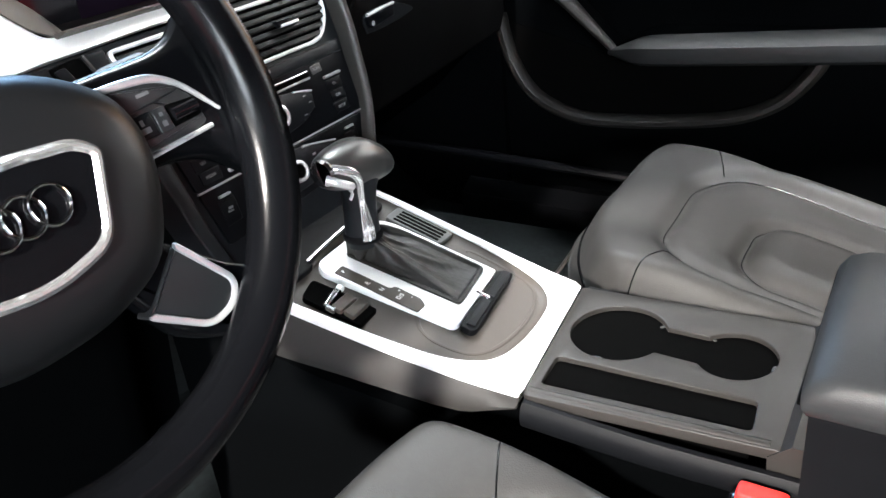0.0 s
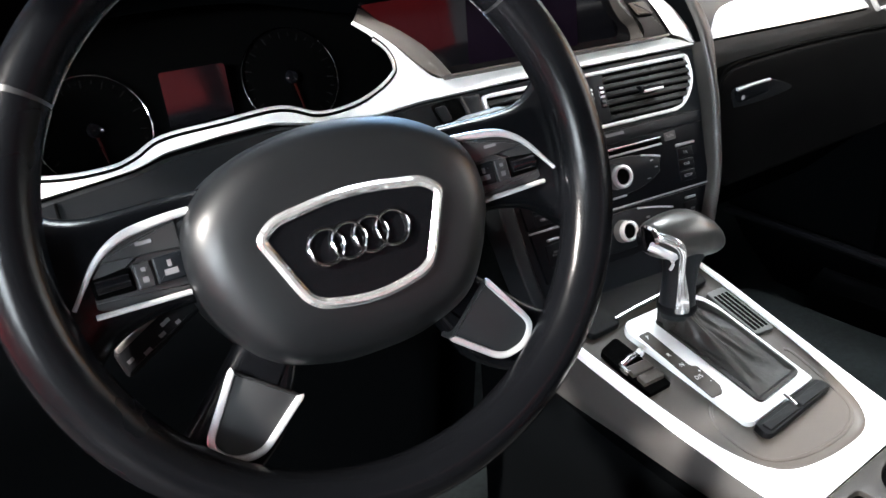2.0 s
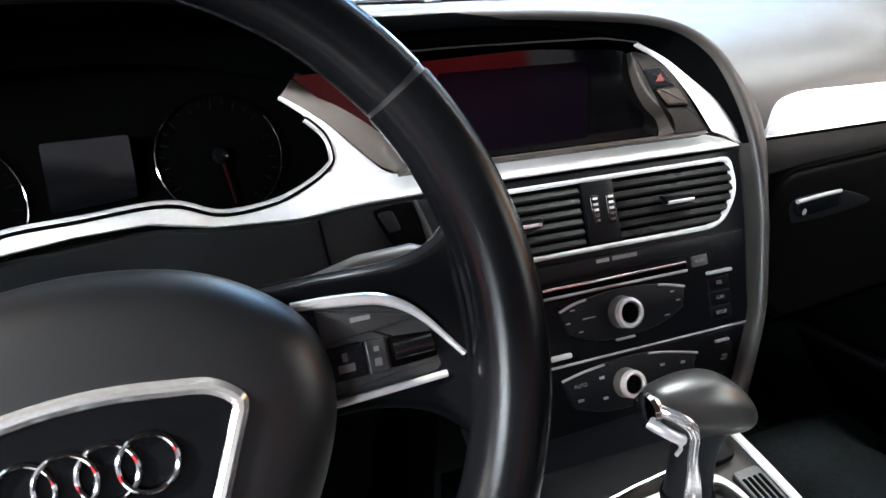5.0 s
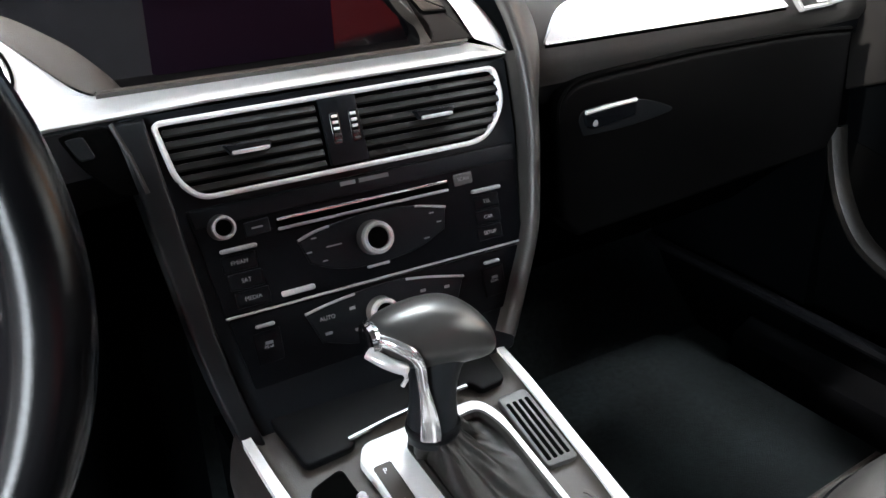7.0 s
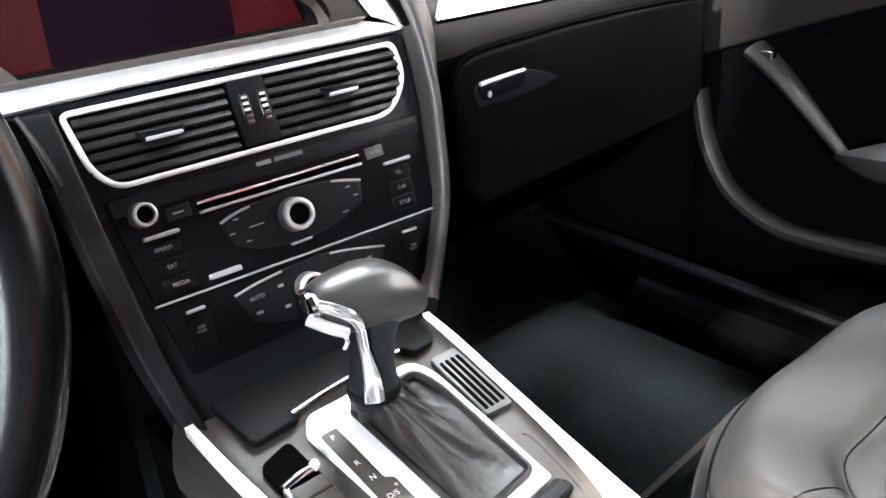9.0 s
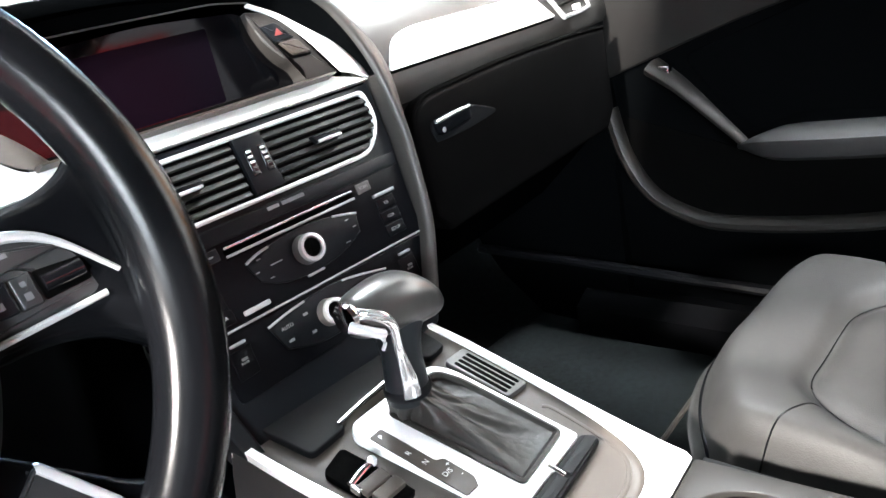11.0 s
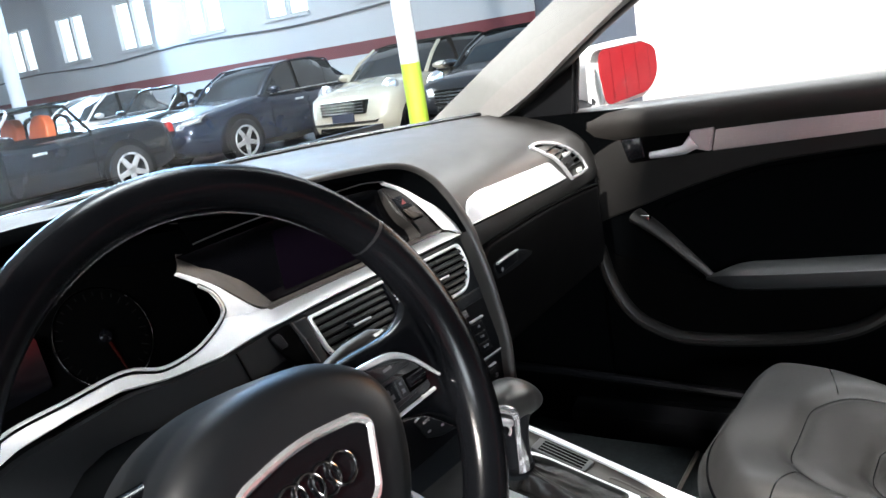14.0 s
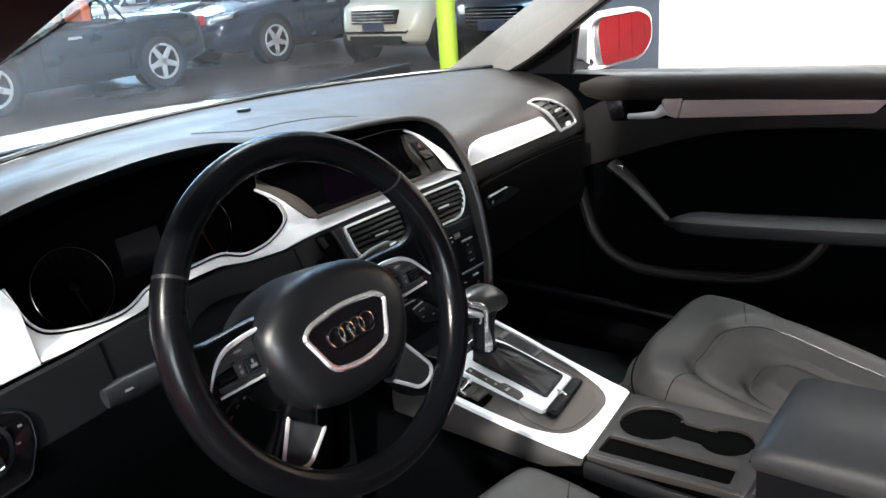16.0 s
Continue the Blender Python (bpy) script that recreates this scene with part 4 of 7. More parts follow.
hub_out = [(0, 0.049), (0.045, 0.0425), (0.077, 0.024), (0.0905, 0.002), (0.0885, -0.030), (0.066, -0.070), (0.032, -0.085), (0, -0.088), (-0.032, -0.085), (-0.066, -0.070), (-0.0885, -0.030), (-0.0905, 0.002), (-0.077, 0.024), (-0.045, 0.0425)]
hub = [(p.x, p.y) for p in spline(hub_out, 5, True)]


def bulge(v):
    return 0.0212 + 0.012 * max(0.0, 0.01 - v)


loops = []
for f, h in ((0.99, -0.075), (1.0, -0.05), (1.0, -0.02), (0.99, 0.0), (0.975, 0.25), (0.935, 0.52), (0.87, 0.76), (0.77, 0.91), (0.62, 0.98), (0.3, 1.0)):
    loops.append([WHEEL @ Vector((x * f, -0.016 + (y + 0.016) * f, h if h <= 0 else h * bulge(-0.016 + (y + 0.016) * f))) for x, y in hub])
part("airbag_cover", loft(loops), AIRBAG, sw, "smooth charcoal airbag cover")
emb = rounded([(-0.057, -0.006), (-0.046, 0.004), (0, 0.0105), (0.046, 0.004), (0.057, -0.006), (0.038, -0.050), (0, -0.058), (-0.038, -0.050)], [0.006, 0.02, 0.05, 0.02, 0.006, 0.012, 0.03, 0.012], 6)


def lay(bm, lift=0.0):
    """Bends a flat piece of the wheel onto the swelling airbag cover."""
    inv = WHEEL.inverted()
    for v in bm.verts:
        q = inv @ v.co
        s = max(abs(q.x) / 0.09, abs(q.y + 0.016) / 0.064)
        drop = 1.0 - 0.10 * max(0, s - 0.6) / 0.3
        v.co = WHEEL @ Vector((q.x, q.y, q.z + bulge(q.y) * drop + lift))
    return bm


part("emblem_frame", lay(band(emb, 0.0060, -0.004, 0.0024, WHEEL, 0.0021)), POLISH, sw, "chrome emblem surround")
em = part("emblem_field", lay(prism(inset(emb, 0.0056), -0.004, 0.0004, WHEEL)), RIM, sw)
for k in range(4):
    c = -0.0205 + 0.0131 * k
    lp = [WHEEL @ Vector((c + 0.0098 * math.cos(2 * math.pi * i / 36), -0.0195 + 0.0098 * math.sin(2 * math.pi * i / 36), 0.0016 + 0.0004 * (k % 2))) for i in range(36)]
    part("ring", lay(sweep(lp, 0.0011, 0.0013, 8, AX, True)), CHROME, em, "chrome ring")
for s in (1, -1):
    rows = []
    for x, c, a, t in [(p.x, p.y, p.z, q.x) for p, q in zip(spline([(0.066, 0.0, 0.030), (0.090, 0.0, 0.0305), (0.112, -0.001, 0.031), (0.132, -0.004, 0.0345), (0.147, -0.008, 0.043), (0.158, -0.010, 0.054)], 5), spline([(0.012, 0), (0.012, 0), (0.0125, 0), (0.0135, 0), (0.0145, 0), (0.0135, 0)], 5))]:
        ring = []
        for j in range(28):
            ca, sa = math.cos(2 * math.pi * j / 28), math.sin(2 * math.pi * j / 28)
            ring.append(WHEEL @ Vector((s * x, c + a * math.copysign(abs(ca) ** 0.6, ca), -0.0225 + 0.10 * max(0.0, x - 0.115) + t * math.copysign(abs(sa) ** 0.8, sa))))
        rows.append(ring)
    part("side_spoke", loft(rows), RIM, sw, sharp=60)
    pad_o = rounded([(s * 0.080, 0.0205), (s * 0.118, 0.0155), (s * 0.134, 0.004), (s * 0.149, -0.015), (s * 0.139, -0.0205), (s * 0.086, -0.0215)], [0.002, 0.02, 0.02, 0.004, 0.004, 0.002])
    pod = part("switch_pod", prism(pad_o, -0.03, -0.0075, WHEEL @ Matrix.Translation((0, 0, 0.001)), 0.003), PODGREY, sw, "button pod with chrome strips")
    top_line = [WHEEL @ Vector((s * p.x, p.y, -0.0055)) for p in spline([(0.080, 0.0198), (0.1005, 0.0183), (0.118, 0.0150), (0.1325, 0.0055), (0.1485, -0.0150)], 6)]
    part("chrome_strip", sweep(top_line, [0.0014 + 0.0012 * math.sin(math.pi * min(1, 0.15 + i / len(top_line))) for i in range(len(top_line))], 0.002, 8, AX), BRIGHT, pod, "chrome strip")
    part("chrome_strip", sweep([WHEEL @ Vector((s * x, y, -0.0062)) for x, y in ((0.0905, -0.0227), (0.1395, -0.0216))], 0.0016, 0.0015, 8, AX), BRIGHT, pod, "chrome strip")
    def quad(x0, x1, y0, y1, h0, h1, edge, slant=0.0):
        return prism(rounded([(s * x0, y1), (s * x1, y1 - slant), (s * x1, y0 + slant * 0.3), (s * x0, y0)], 0.0012, 3), h0, h1, WHEEL, edge)
    part("pod_panel", quad(0.0885, 0.131, 0.0015, 0.0175, -0.009, -0.0052, 0.0012, 0.0105), PODGREY, pod)
    part("pod_button", quad(0.0895, 0.1055, -0.0140, 0.0003, -0.009, -0.0042, 0.001), SLATE, pod)
    part("pod_button", quad(0.1066, 0.1156, -0.0144, 0.0, -0.009, -0.0046, 0.001), PODGREY, pod)
    rec = part("roller_recess", quad(0.1166, 0.1372, -0.0138, -0.0004, -0.009, -0.0060, 0.0006, 0.002), BLACK, pod)
    part("roller", sweep([WHEEL @ Vector((s * x, -0.0072, -0.0080)) for x in (0.1185, 0.1275, 0.1355)], 0.0045, 0.0055, 12, AX), GLOSS, rec, "black thumb roller")
    part("pod_mark", box((s * 0.0975, -0.0090, -0.0040), (0.0070, 0.0032, 0.0003), WHEEL), DIM, pod)
    part("pod_mark", box((s * 0.0975, -0.0045, -0.0040), (0.0022, 0.0035, 0.0003), WHEEL), DIM, pod)
    part("pod_mark", box((s * 0.1110, -0.0095, -0.0044), (0.0030, 0.0032, 0.0003), WHEEL), DIM, pod)
    part("pod_mark", box((s * 0.1110, -0.0040, -0.0044), (0.0022, 0.0022, 0.0003), WHEEL), DIM, pod)
    part("pod_mark", box((s * 0.107, 0.0095, -0.0050), (0.0085, 0.0020, 0.0003), WHEEL), DIM, pod)
    leg = [(0.040, -0.070), (0.072, -0.058), (0.112, -0.098), (0.128, -0.108), (0.118, -0.122), (0.100, -0.130), (0.098, -0.140), (0.080, -0.132), (0.062, -0.118)]
    part("lower_spoke", prism(rounded([(s * x, y) for x, y in leg], 0.006), -0.034, -0.016, WHEEL, 0.006), RIM, sw)
    pin = rounded([(s * 0.0825, -0.0715), (s * 0.1065, -0.1075), (s * 0.098, -0.1195), (s * 0.080, -0.1225), (s * 0.0495, -0.0985)], [0.002, 0.008, 0.01, 0.008, 0.002], 5)
    insert = part("spoke_insert", prism(pin, -0.03, -0.0135, WHEEL, 0.002), PODGREY, sw, "dark satin spoke insert")
    line = [p for p in pin[2:-2]]
    part("insert_edge", sweep([WHEEL @ Vector((*p, -0.0125)) for p in line], 0.0023, 0.0018, 8, AX), BRIGHT, insert, "chrome edge line")
part("column_shroud", sweep([WHEEL @ Vector((0, -0.015, -h)) for h in (0.04, 0.09, 0.14, 0.20)], [0.055, 0.062, 0.065, 0.066], [0.05, 0.055, 0.058, 0.058], 18, (0, 0, 1)), LINING_SHADE, sw, "black steering column shroud")
st = part("indicator_stalk", sweep([WHEEL @ Vector(p) for p in ((-0.05, 0.010, -0.078), (-0.10, 0.013, -0.076), (-0.150, 0.016, -0.073), (-0.192, 0.017, -0.070), (-0.208, 0.017, -0.069))], [0.008, 0.0095, 0.0115, 0.0115, 0.009], [0.006, 0.007, 0.0085, 0.0085, 0.007], 14, AX), STONE, sw, "black indicator stalk")
part("stalk_mark", box((-0.188, 0.016, -0.0612), (0.008, 0.0022, 0.0006), WHEEL), DIM, st)
cm = WHEEL @ Matrix.Translation((-0.116, -0.044, -0.05)) @ Matrix.Rotation(radians(28), 4, "Z")
cs = part("cruise_stalk", prism(rounded([(-0.024, -0.0085), (0.050, -0.0085), (0.050, 0.0085), (-0.020, 0.0085)], 0.004), -0.008, 0.006, cm, 0.003), DARK, sw, "black cruise control stalk")
part("stalk_edge", box((0.010, 0.0075, 0.0035), (0.056, 0.004, 0.005), cm, 0.0012), SILVERP, cs, "pale upper edge of the stalk")
for dx, dy, l in ((0.012, 0.001, 0.006), (0.006, -0.003, 0.004), (-0.006, -0.004, 0.005), (-0.016, -0.001, 0.004), (0.017, -0.004, 0.003)):
    part("stalk_mark", box((dx, dy, 0.0062), (l, 0.0022, 0.0005), cm), DIM, cs)
ws_ = part("wiper_stalk", sweep([WHEEL @ Vector(p) for p in ((0.05, 0.010, -0.066), (0.09, 0.020, -0.064), (0.125, 0.0265, -0.060), (0.150, 0.0275, -0.058), (0.166, 0.023, -0.056))], [0.006, 0.007, 0.008, 0.0075, 0.005], 0.0055, 12, AX), UMBER, sw, "dark wiper stalk")
part("stalk_mark", box((0.155, 0.0285, -0.0525), (0.010, 0.0025, 0.0006), WHEEL), SATIN, ws_)

# ---- centre console ----
con = thing("centre_console", (0, -0.2, 0.4), "grey-brown centre console with aluminium surround", "console")
left_edge = [(-0.121, -0.005), (-0.116, -0.06), (-0.109, -0.11), (-0.099, -0.17), (-0.085, -0.235), (-0.0715, -0.284)]
right_edge = [(0.1085, -0.268), (0.1055, -0.235), (0.104, -0.17), (0.1035, -0.10), (0.1035, -0.05), (0.100, 0.0)]
inl = [(-0.1150, -0.005), (-0.1085, -0.06), (-0.1000, -0.11), (-0.0895, -0.165), (-0.078, -0.207), (-0.062, -0.235), (-0.042, -0.250), (-0.01, -0.2565), (0.03, -0.257), (0.06, -0.252), (0.079, -0.237), (0.089, -0.21), (0.0945, -0.165), (0.096, -0.10), (0.096, -0.05), (0.094, 0.0)]
lo, ro = spline(left_edge, 5), spline(right_edge, 5)
inn = [(p.x, p.y) for p in spline(inl, 4)]
outer_pts = [(p.x, p.y) for p in lo] + [(p.x, p.y) for p in ro]


def resample(pts, n):
    P = [Vector(p) for p in pts]
    d = [0.0]
    for a, b in zip(P, P[1:]):
        d.append(d[-1] + (b - a).length)
    return [(lerp(d[-1] * i / n, d, [p.x for p in P]), lerp(d[-1] * i / n, d, [p.y for p in P])) for i in range(n + 1)]


no = 70
a, b = on_con(resample(outer_pts, no)), on_con(resample(inn, no))
cols = []
for h_o, h_i in ((-0.012, None), (0.001, None), (0.003, None), (None, 0.0035), (None, 0.001), (None, -0.012)):
    src = a if h_o is not None else b
    h = h_o if h_o is not None else h_i
    cols.append([CON @ Vector((*p, h)) for p in src])
part("aluminium_surround", loft(cols, caps=False, close=False), SATIN, con, "bright aluminium surround")
field = [[CON @ Vector((*p, 0.0005)) for p in b]]
for d, h in ((0.002, -0.0015), (0.006, -0.0035), (0.010, -0.004)):
    field.append([CON @ Vector((*p, h)) for p in inset(b, d)])
fb = loft(field, caps=False)
fb.faces.new([v for v in fb.verts][-len(b):])
part("console_field", fb, BROWN, con, "grey-brown panel round the gear lever")

crease = [(p.x, p.y) for p in spline([(-0.040, -0.165), (-0.053, -0.178), (-0.057, -0.200), (-0.047, -0.229), (-0.012, -0.2435), (0.040, -0.2445), (0.073, -0.232), (0.083, -0.205), (0.086, -0.160), (0.082, -0.150)], 5)]
part("field_crease", sweep([CON @ Vector((*p, -0.0042)) for p in on_con(crease)], 0.0022, 0.0013, 8, (0, -0.29, 0.96)), BROWN, con, "soft raised crease in the panel")


def conz(y):
    return 0.634 + 0.30 * (y + 0.086)


side_rows = []
for f, drop in ((0.0, 0.05), (-0.005, 0.3), (-0.009, 0.65), (-0.008, 0.9), (-0.004, 1.0)):
    side_rows.append([(p.x + f, p.y, conz(p.y) - 0.001 - drop * lerp(-p.y, [0.005, 0.06, 0.12, 0.17, 0.21, 0.24, 0.26, 0.284], [0.065, 0.056, 0.046, 0.040, 0.036, 0.031, 0.019, 0.006])) for p in lo])
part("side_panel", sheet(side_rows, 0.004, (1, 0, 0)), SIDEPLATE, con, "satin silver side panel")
side_rows = [[(p.x + f, p.y, conz(p.y) - drop) for p in ro] for f, drop in ((0.0, 0.004), (0.006, 0.02), (0.010, 0.05), (0.004, 0.075))]
part("side_panel", sheet(side_rows, 0.004, (-1, 0, 0)), DARK, con)
# Near-black colour holds the driver seat's shadow on the tunnel
part("tunnel", loft([[(-0.115, 0.10, 0.30), (0.112, 0.10, 0.30), (0.112, 0.10, 0.60), (-0.115, 0.10, 0.60)], [(-0.118, -0.10, 0.30), (0.108, -0.10, 0.30), (0.108, -0.10, 0.565), (-0.112, -0.10, 0.565)], [(-0.10, -0.285, 0.30), (0.108, -0.285, 0.30), (0.106, -0.285, 0.52), (-0.076, -0.285, 0.52)], [(-0.105, -0.95, 0.30), (0.125, -0.95, 0.30), (0.112, -0.95, 0.52), (-0.086, -0.95, 0.52)]]), LINING_SHADE, con)
# rear panel with cup holders and tray
rear_o = [(-0.074, -0.288), (0.107, -0.270), (0.104, -0.49), (-0.068, -0.515)]
RP = Matrix.Translation((0, -0.28, 0.580)) @ Matrix.Rotation(radians(-3.1), 4, "X") @ Matrix.Translation((0, 0.28, 0))


def circle(cx, cy, r, a0, a1, n):
    return [(cx + r * math.cos(radians(a0 + (a1 - a0) * i / n)), cy + r * math.sin(radians(a0 + (a1 - a0) * i / n))) for i in range(n + 1)]


cup_hole = circle(0.0415, -0.332, 0.0445, -62, 242, 30) + circle(0.0385, -0.437, 0.0345, 128, 412, 28)
tray_hole = rounded([(-0.0545, -0.2955), (-0.0125, -0.2935), (-0.0165, -0.467), (-0.0535, -0.470)], 0.006)
rp = cutter_plate(rounded(rear_o, 0.004), [cup_hole, tray_hole], -0.008, 0.0, RP, BROWN_DIM, con, "rear_panel", "grey-brown panel with cup holders, painted darker for shade")
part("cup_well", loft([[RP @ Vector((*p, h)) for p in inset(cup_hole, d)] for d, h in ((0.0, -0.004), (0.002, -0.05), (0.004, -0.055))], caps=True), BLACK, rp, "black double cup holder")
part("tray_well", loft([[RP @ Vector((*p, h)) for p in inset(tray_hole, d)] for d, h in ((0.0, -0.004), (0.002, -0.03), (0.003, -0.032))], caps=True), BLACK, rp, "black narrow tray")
for x, y, an in ((0.0030, -0.3250, 95), (0.0700, -0.3660, -40), (0.0640, -0.4120, 45), (0.0360, -0.4690, 0)):
    part("cup_clip", box((0, 0, -0.010), (0.010, 0.0045, 0.013), RP @ Matrix.Translation((x, y, 0)) @ Matrix.Rotation(radians(an), 4, "Z"), 0.0015), SILVERP, rp, "small grey grip tab")
groove = spline([(0.0945, -0.292), (0.0930, -0.361), (0.0905, -0.4155), (0.0870, -0.453), (0.0790, -0.4632), (0.0495, -0.4711), (0.0203, -0.4752), (-0.0211, -0.4790), (-0.0600, -0.4830)], 5)
part("panel_groove", sweep([RP @ Vector((p.x, p.y, 0.0002)) for p in groove], 0.0013, 0.0009, 6), BLACK, rp, "dark groove round the cup holders")
part("panel_lip", sweep([RP @ Vector((x, y, 0.0005)) for x, y in ((-0.0650, -0.290), (-0.0645, -0.38), (-0.0630, -0.485))], 0.0042, 0.0022, 10), BROWN_DIM, rp, "raised lip beside the tray")
part("side_rail", sweep([(-0.078, -0.29, 0.565), (-0.078, -0.40, 0.562), (-0.074, -0.52, 0.562), (-0.074, -0.62, 0.565)], 0.008, 0.014, 10), DARK, con)
part("side_rail", sweep([(0.111, -0.275, 0.566), (0.111, -0.40, 0.563), (0.109, -0.52, 0.562), (0.109, -0.62, 0.565)], 0.007, 0.014, 10), DARK, con)
part("rear_frame", loft([[(x, y, z) for x, y, z in ((x0, -0.486, 0.56), (x0, -0.484, 0.585), (x0, -0.500, 0.600), (x0, -0.53, 0.60), (x0, -0.53, 0.56))] for x0 in (-0.070, 0.106)]), BROWN_DIM, con)

# front lid, vent slots, key slot
lid = rounded([(-0.098, -0.002), (-0.088, -0.058), (-0.05, -0.056), (-0.046, -0.046), (0.055, -0.040), (0.06, -0.05), (0.084, -0.048), (0.088, 0.012), (-0.09, 0.012)], 0.006)
part("front_lid", prism(on_con(lid), -0.002, 0.004, CON, 0.002), DARK, con)
part("lid_edge", sweep([CON @ Vector((*p, 0.005)) for p in on_con([(-0.053, -0.050), (-0.02, -0.046), (0.02, -0.043), (0.05, -0.043)])], 0.0022, 0.0022, 8), CHROME, con, "chrome lid edge")
sl = part("slot_vent", prism(rounded(on_con([(0.068, -0.060), (0.094, -0.060), (0.094, -0.128), (0.068, -0.126)]), 0.004), -0.004, 0.001, CON, 0.001), SILVERP, con, "slotted grille")
for i in range(4):
    x = 0.0722 + 0.0056 * i
    part("slot", prism(rounded(on_con([(x - 0.0017, -0.068), (x + 0.0017, -0.068), (x + 0.0017, -0.122), (x - 0.0017, -0.122)]), 0.0012), 0.0, 0.0014, CON), BLACK, sl)
ks = part("key_slot", prism(rounded(on_con([(-0.0935, -0.074), (-0.066, -0.066), (-0.062, -0.100), (-0.060, -0.134), (-0.088, -0.135)]), [0.006, 0.006, 0.002, 0.002, 0.002]), -0.004, 0.0012, CON, 0.0008), BLACK, con, "black key slot")
part("key_end", sweep([CON @ Vector((x, y, h)) for x, y, h in ((-0.0905, -0.0135, 0.005), (-0.078, -0.0110, 0.0065), (-0.0655, -0.0105, 0.006))], [0.0032, 0.0042, 0.0036], 0.0028, 10), CHROME, ks, "silver key end")
part("key_cap", turned([(0.0, -0.003), (0.0038, -0.001), (0.0042, 0.0015), (0.0030, 0.0042), (0, 0.005)], CON @ Matrix.Translation((-0.0650, -0.0105, 0.006)), 16), BRIGHT, ks)
part("key_shoulder", box((-0.0895, -0.0185, 0.003), (0.0045, 0.011, 0.006), CON, 0.0015), CHROME, ks)
part("key_button", box((-0.0765, -0.0235, 0.003), (0.025, 0.0115, 0.006), CON, 0.001), BROWN, ks)
part("key_button", box((-0.0745, -0.0365, 0.003), (0.025, 0.0115, 0.006), CON, 0.001), BROWN, ks)

# ---- gear selector ----
gear = thing("gear_selector", (0.01, -0.12, 0.62), "automatic gear lever with leather gaiter and chrome plate", "gear lever")
plate = rounded(on_con([(-0.0525, -0.068), (-0.045, -0.056), (0.052, -0.054), (0.062, -0.072), (0.0675, -0.192), (-0.028, -0.2015), (-0.034, -0.198)]), [0.004, 0.01, 0.012, 0.02, 0.004, 0.003, 0.003])
stp = rounded(on_con([(-0.0475, -0.077), (-0.0335, -0.0765), (-0.0305, -0.128), (-0.0245, -0.131), (-0.023, -0.158), (-0.0285, -0.166), (-0.0415, -0.1655)]), 0.0025)
strip = part("gate_strip", prism(stp, 0.003, 0.0042, CON, 0.0004), BROWN, gear, "dark gate display strip")
for s, x, y in (("P", -0.0405, -0.083), ("R", -0.039, -0.109), ("N", -0.037, -0.124), ("D/S", -0.034, -0.142), ("+", -0.0275, -0.137), ("-", -0.0275, -0.150)):
    px, py = on_con([(x, y)])[0]
    words(s, 0.0062, CON @ Matrix.Translation((px, py, 0.0044)), PRINT, strip)
hole = rounded(on_con([(-0.0185, -0.068), (0.048, -0.063), (0.0565, -0.085), (0.0605, -0.182), (-0.006, -0.190)]), [0.008, 0.01, 0.012, 0.008, 0.006])
cutter_plate(plate, [inset(hole, 0.0015)], -0.004, 0.0023, CON, SATIN, gear, "plate", "bright metal shift plate")
hr = [[CON @ Vector((*p, h)) for p in inset(hole, d)] for d, h in ((0.0, 0.0032), (0.0, 0.0055), (0.003, 0.0065), (0.006, 0.004))]
part("gaiter_frame", loft(hr, caps=False), CLOTH, gear)


C0 = Vector((0.0, -0.083, 0.661))
DOME = (CON.inverted() @ C0).z


def gaiter_loop(f):
    """A ring of the gaiter: f 0 at the plate, 1 at the collar, with soft folds."""
    base = resample(inset(hole, 0.004) + [inset(hole, 0.004)[0]], 97)[:-1]
    top = CON.inverted() @ C0
    cx, cy = top.x, top.y
    out = []
    for p in base:
        a = math.atan2(p[1] - cy, p[0] - cx)
        r = 0.0185
        q = (cx + r * math.cos(a), cy + r * math.sin(a))
        k = 1 - (1 - f) ** 1.25
        back = smooth01(-math.sin(a), -0.2, 0.9)
        fold = (0.0022 * math.sin(7 * a + 2.0 * f + 0.6 * math.sin(5 * f)) + 0.0010 * math.sin(16 * a - 3 * f) + 0.0006 * math.sin(29 * a + 5 * f)) * math.sin(math.pi * f) ** 0.7
        x, y = p[0] * (1 - k) + q[0] * k + fold * math.cos(a), p[1] * (1 - k) + q[1] * k + fold * math.sin(a)
        h = 0.004 + (DOME - 0.004) * f ** (2.3 - 0.5 * back) - 0.006 * (1 - 0.5 * back) * math.sin(math.pi * min(1, f * 1.5)) + 0.8 * fold
        ridge = 0.008 * math.exp(-((a + 1.75 - 0.25 * math.sin(3 * f)) / 0.22) ** 2) * math.sin(math.pi * f ** 0.8)
        out.append(CON @ Vector((x, y, h + ridge)))
    return out


part("gaiter", loft([gaiter_loop(i / 26) for i in range(27)], caps=False), CLOTH, gear, "creased black leather gaiter", sharp=70)
neck = [(0.652, -0.001, -0.083, 0.0178, 0.0172), (0.664, -0.001, -0.083, 0.0182, 0.0175), (0.672, -0.001, -0.083, 0.0176, 0.017), (0.685, 0.0, -0.083, 0.0165, 0.016), (0.698, 0.001, -0.083, 0.0168, 0.0165), (0.708, 0.003, -0.082, 0.0190, 0.0178), (0.717, 0.006, -0.081, 0.0235, 0.0200), (0.725, 0.008, -0.080, 0.029, 0.0215), (0.732, 0.009, -0.079, 0.030, 0.0215)]
part("collar", turned([(0.0192, 0.0), (0.0198, 0.002), (0.0198, 0.006), (0.0185, 0.008)], Matrix.Translation((-0.001, -0.083, 0.658)), caps=False), DARK, gear)
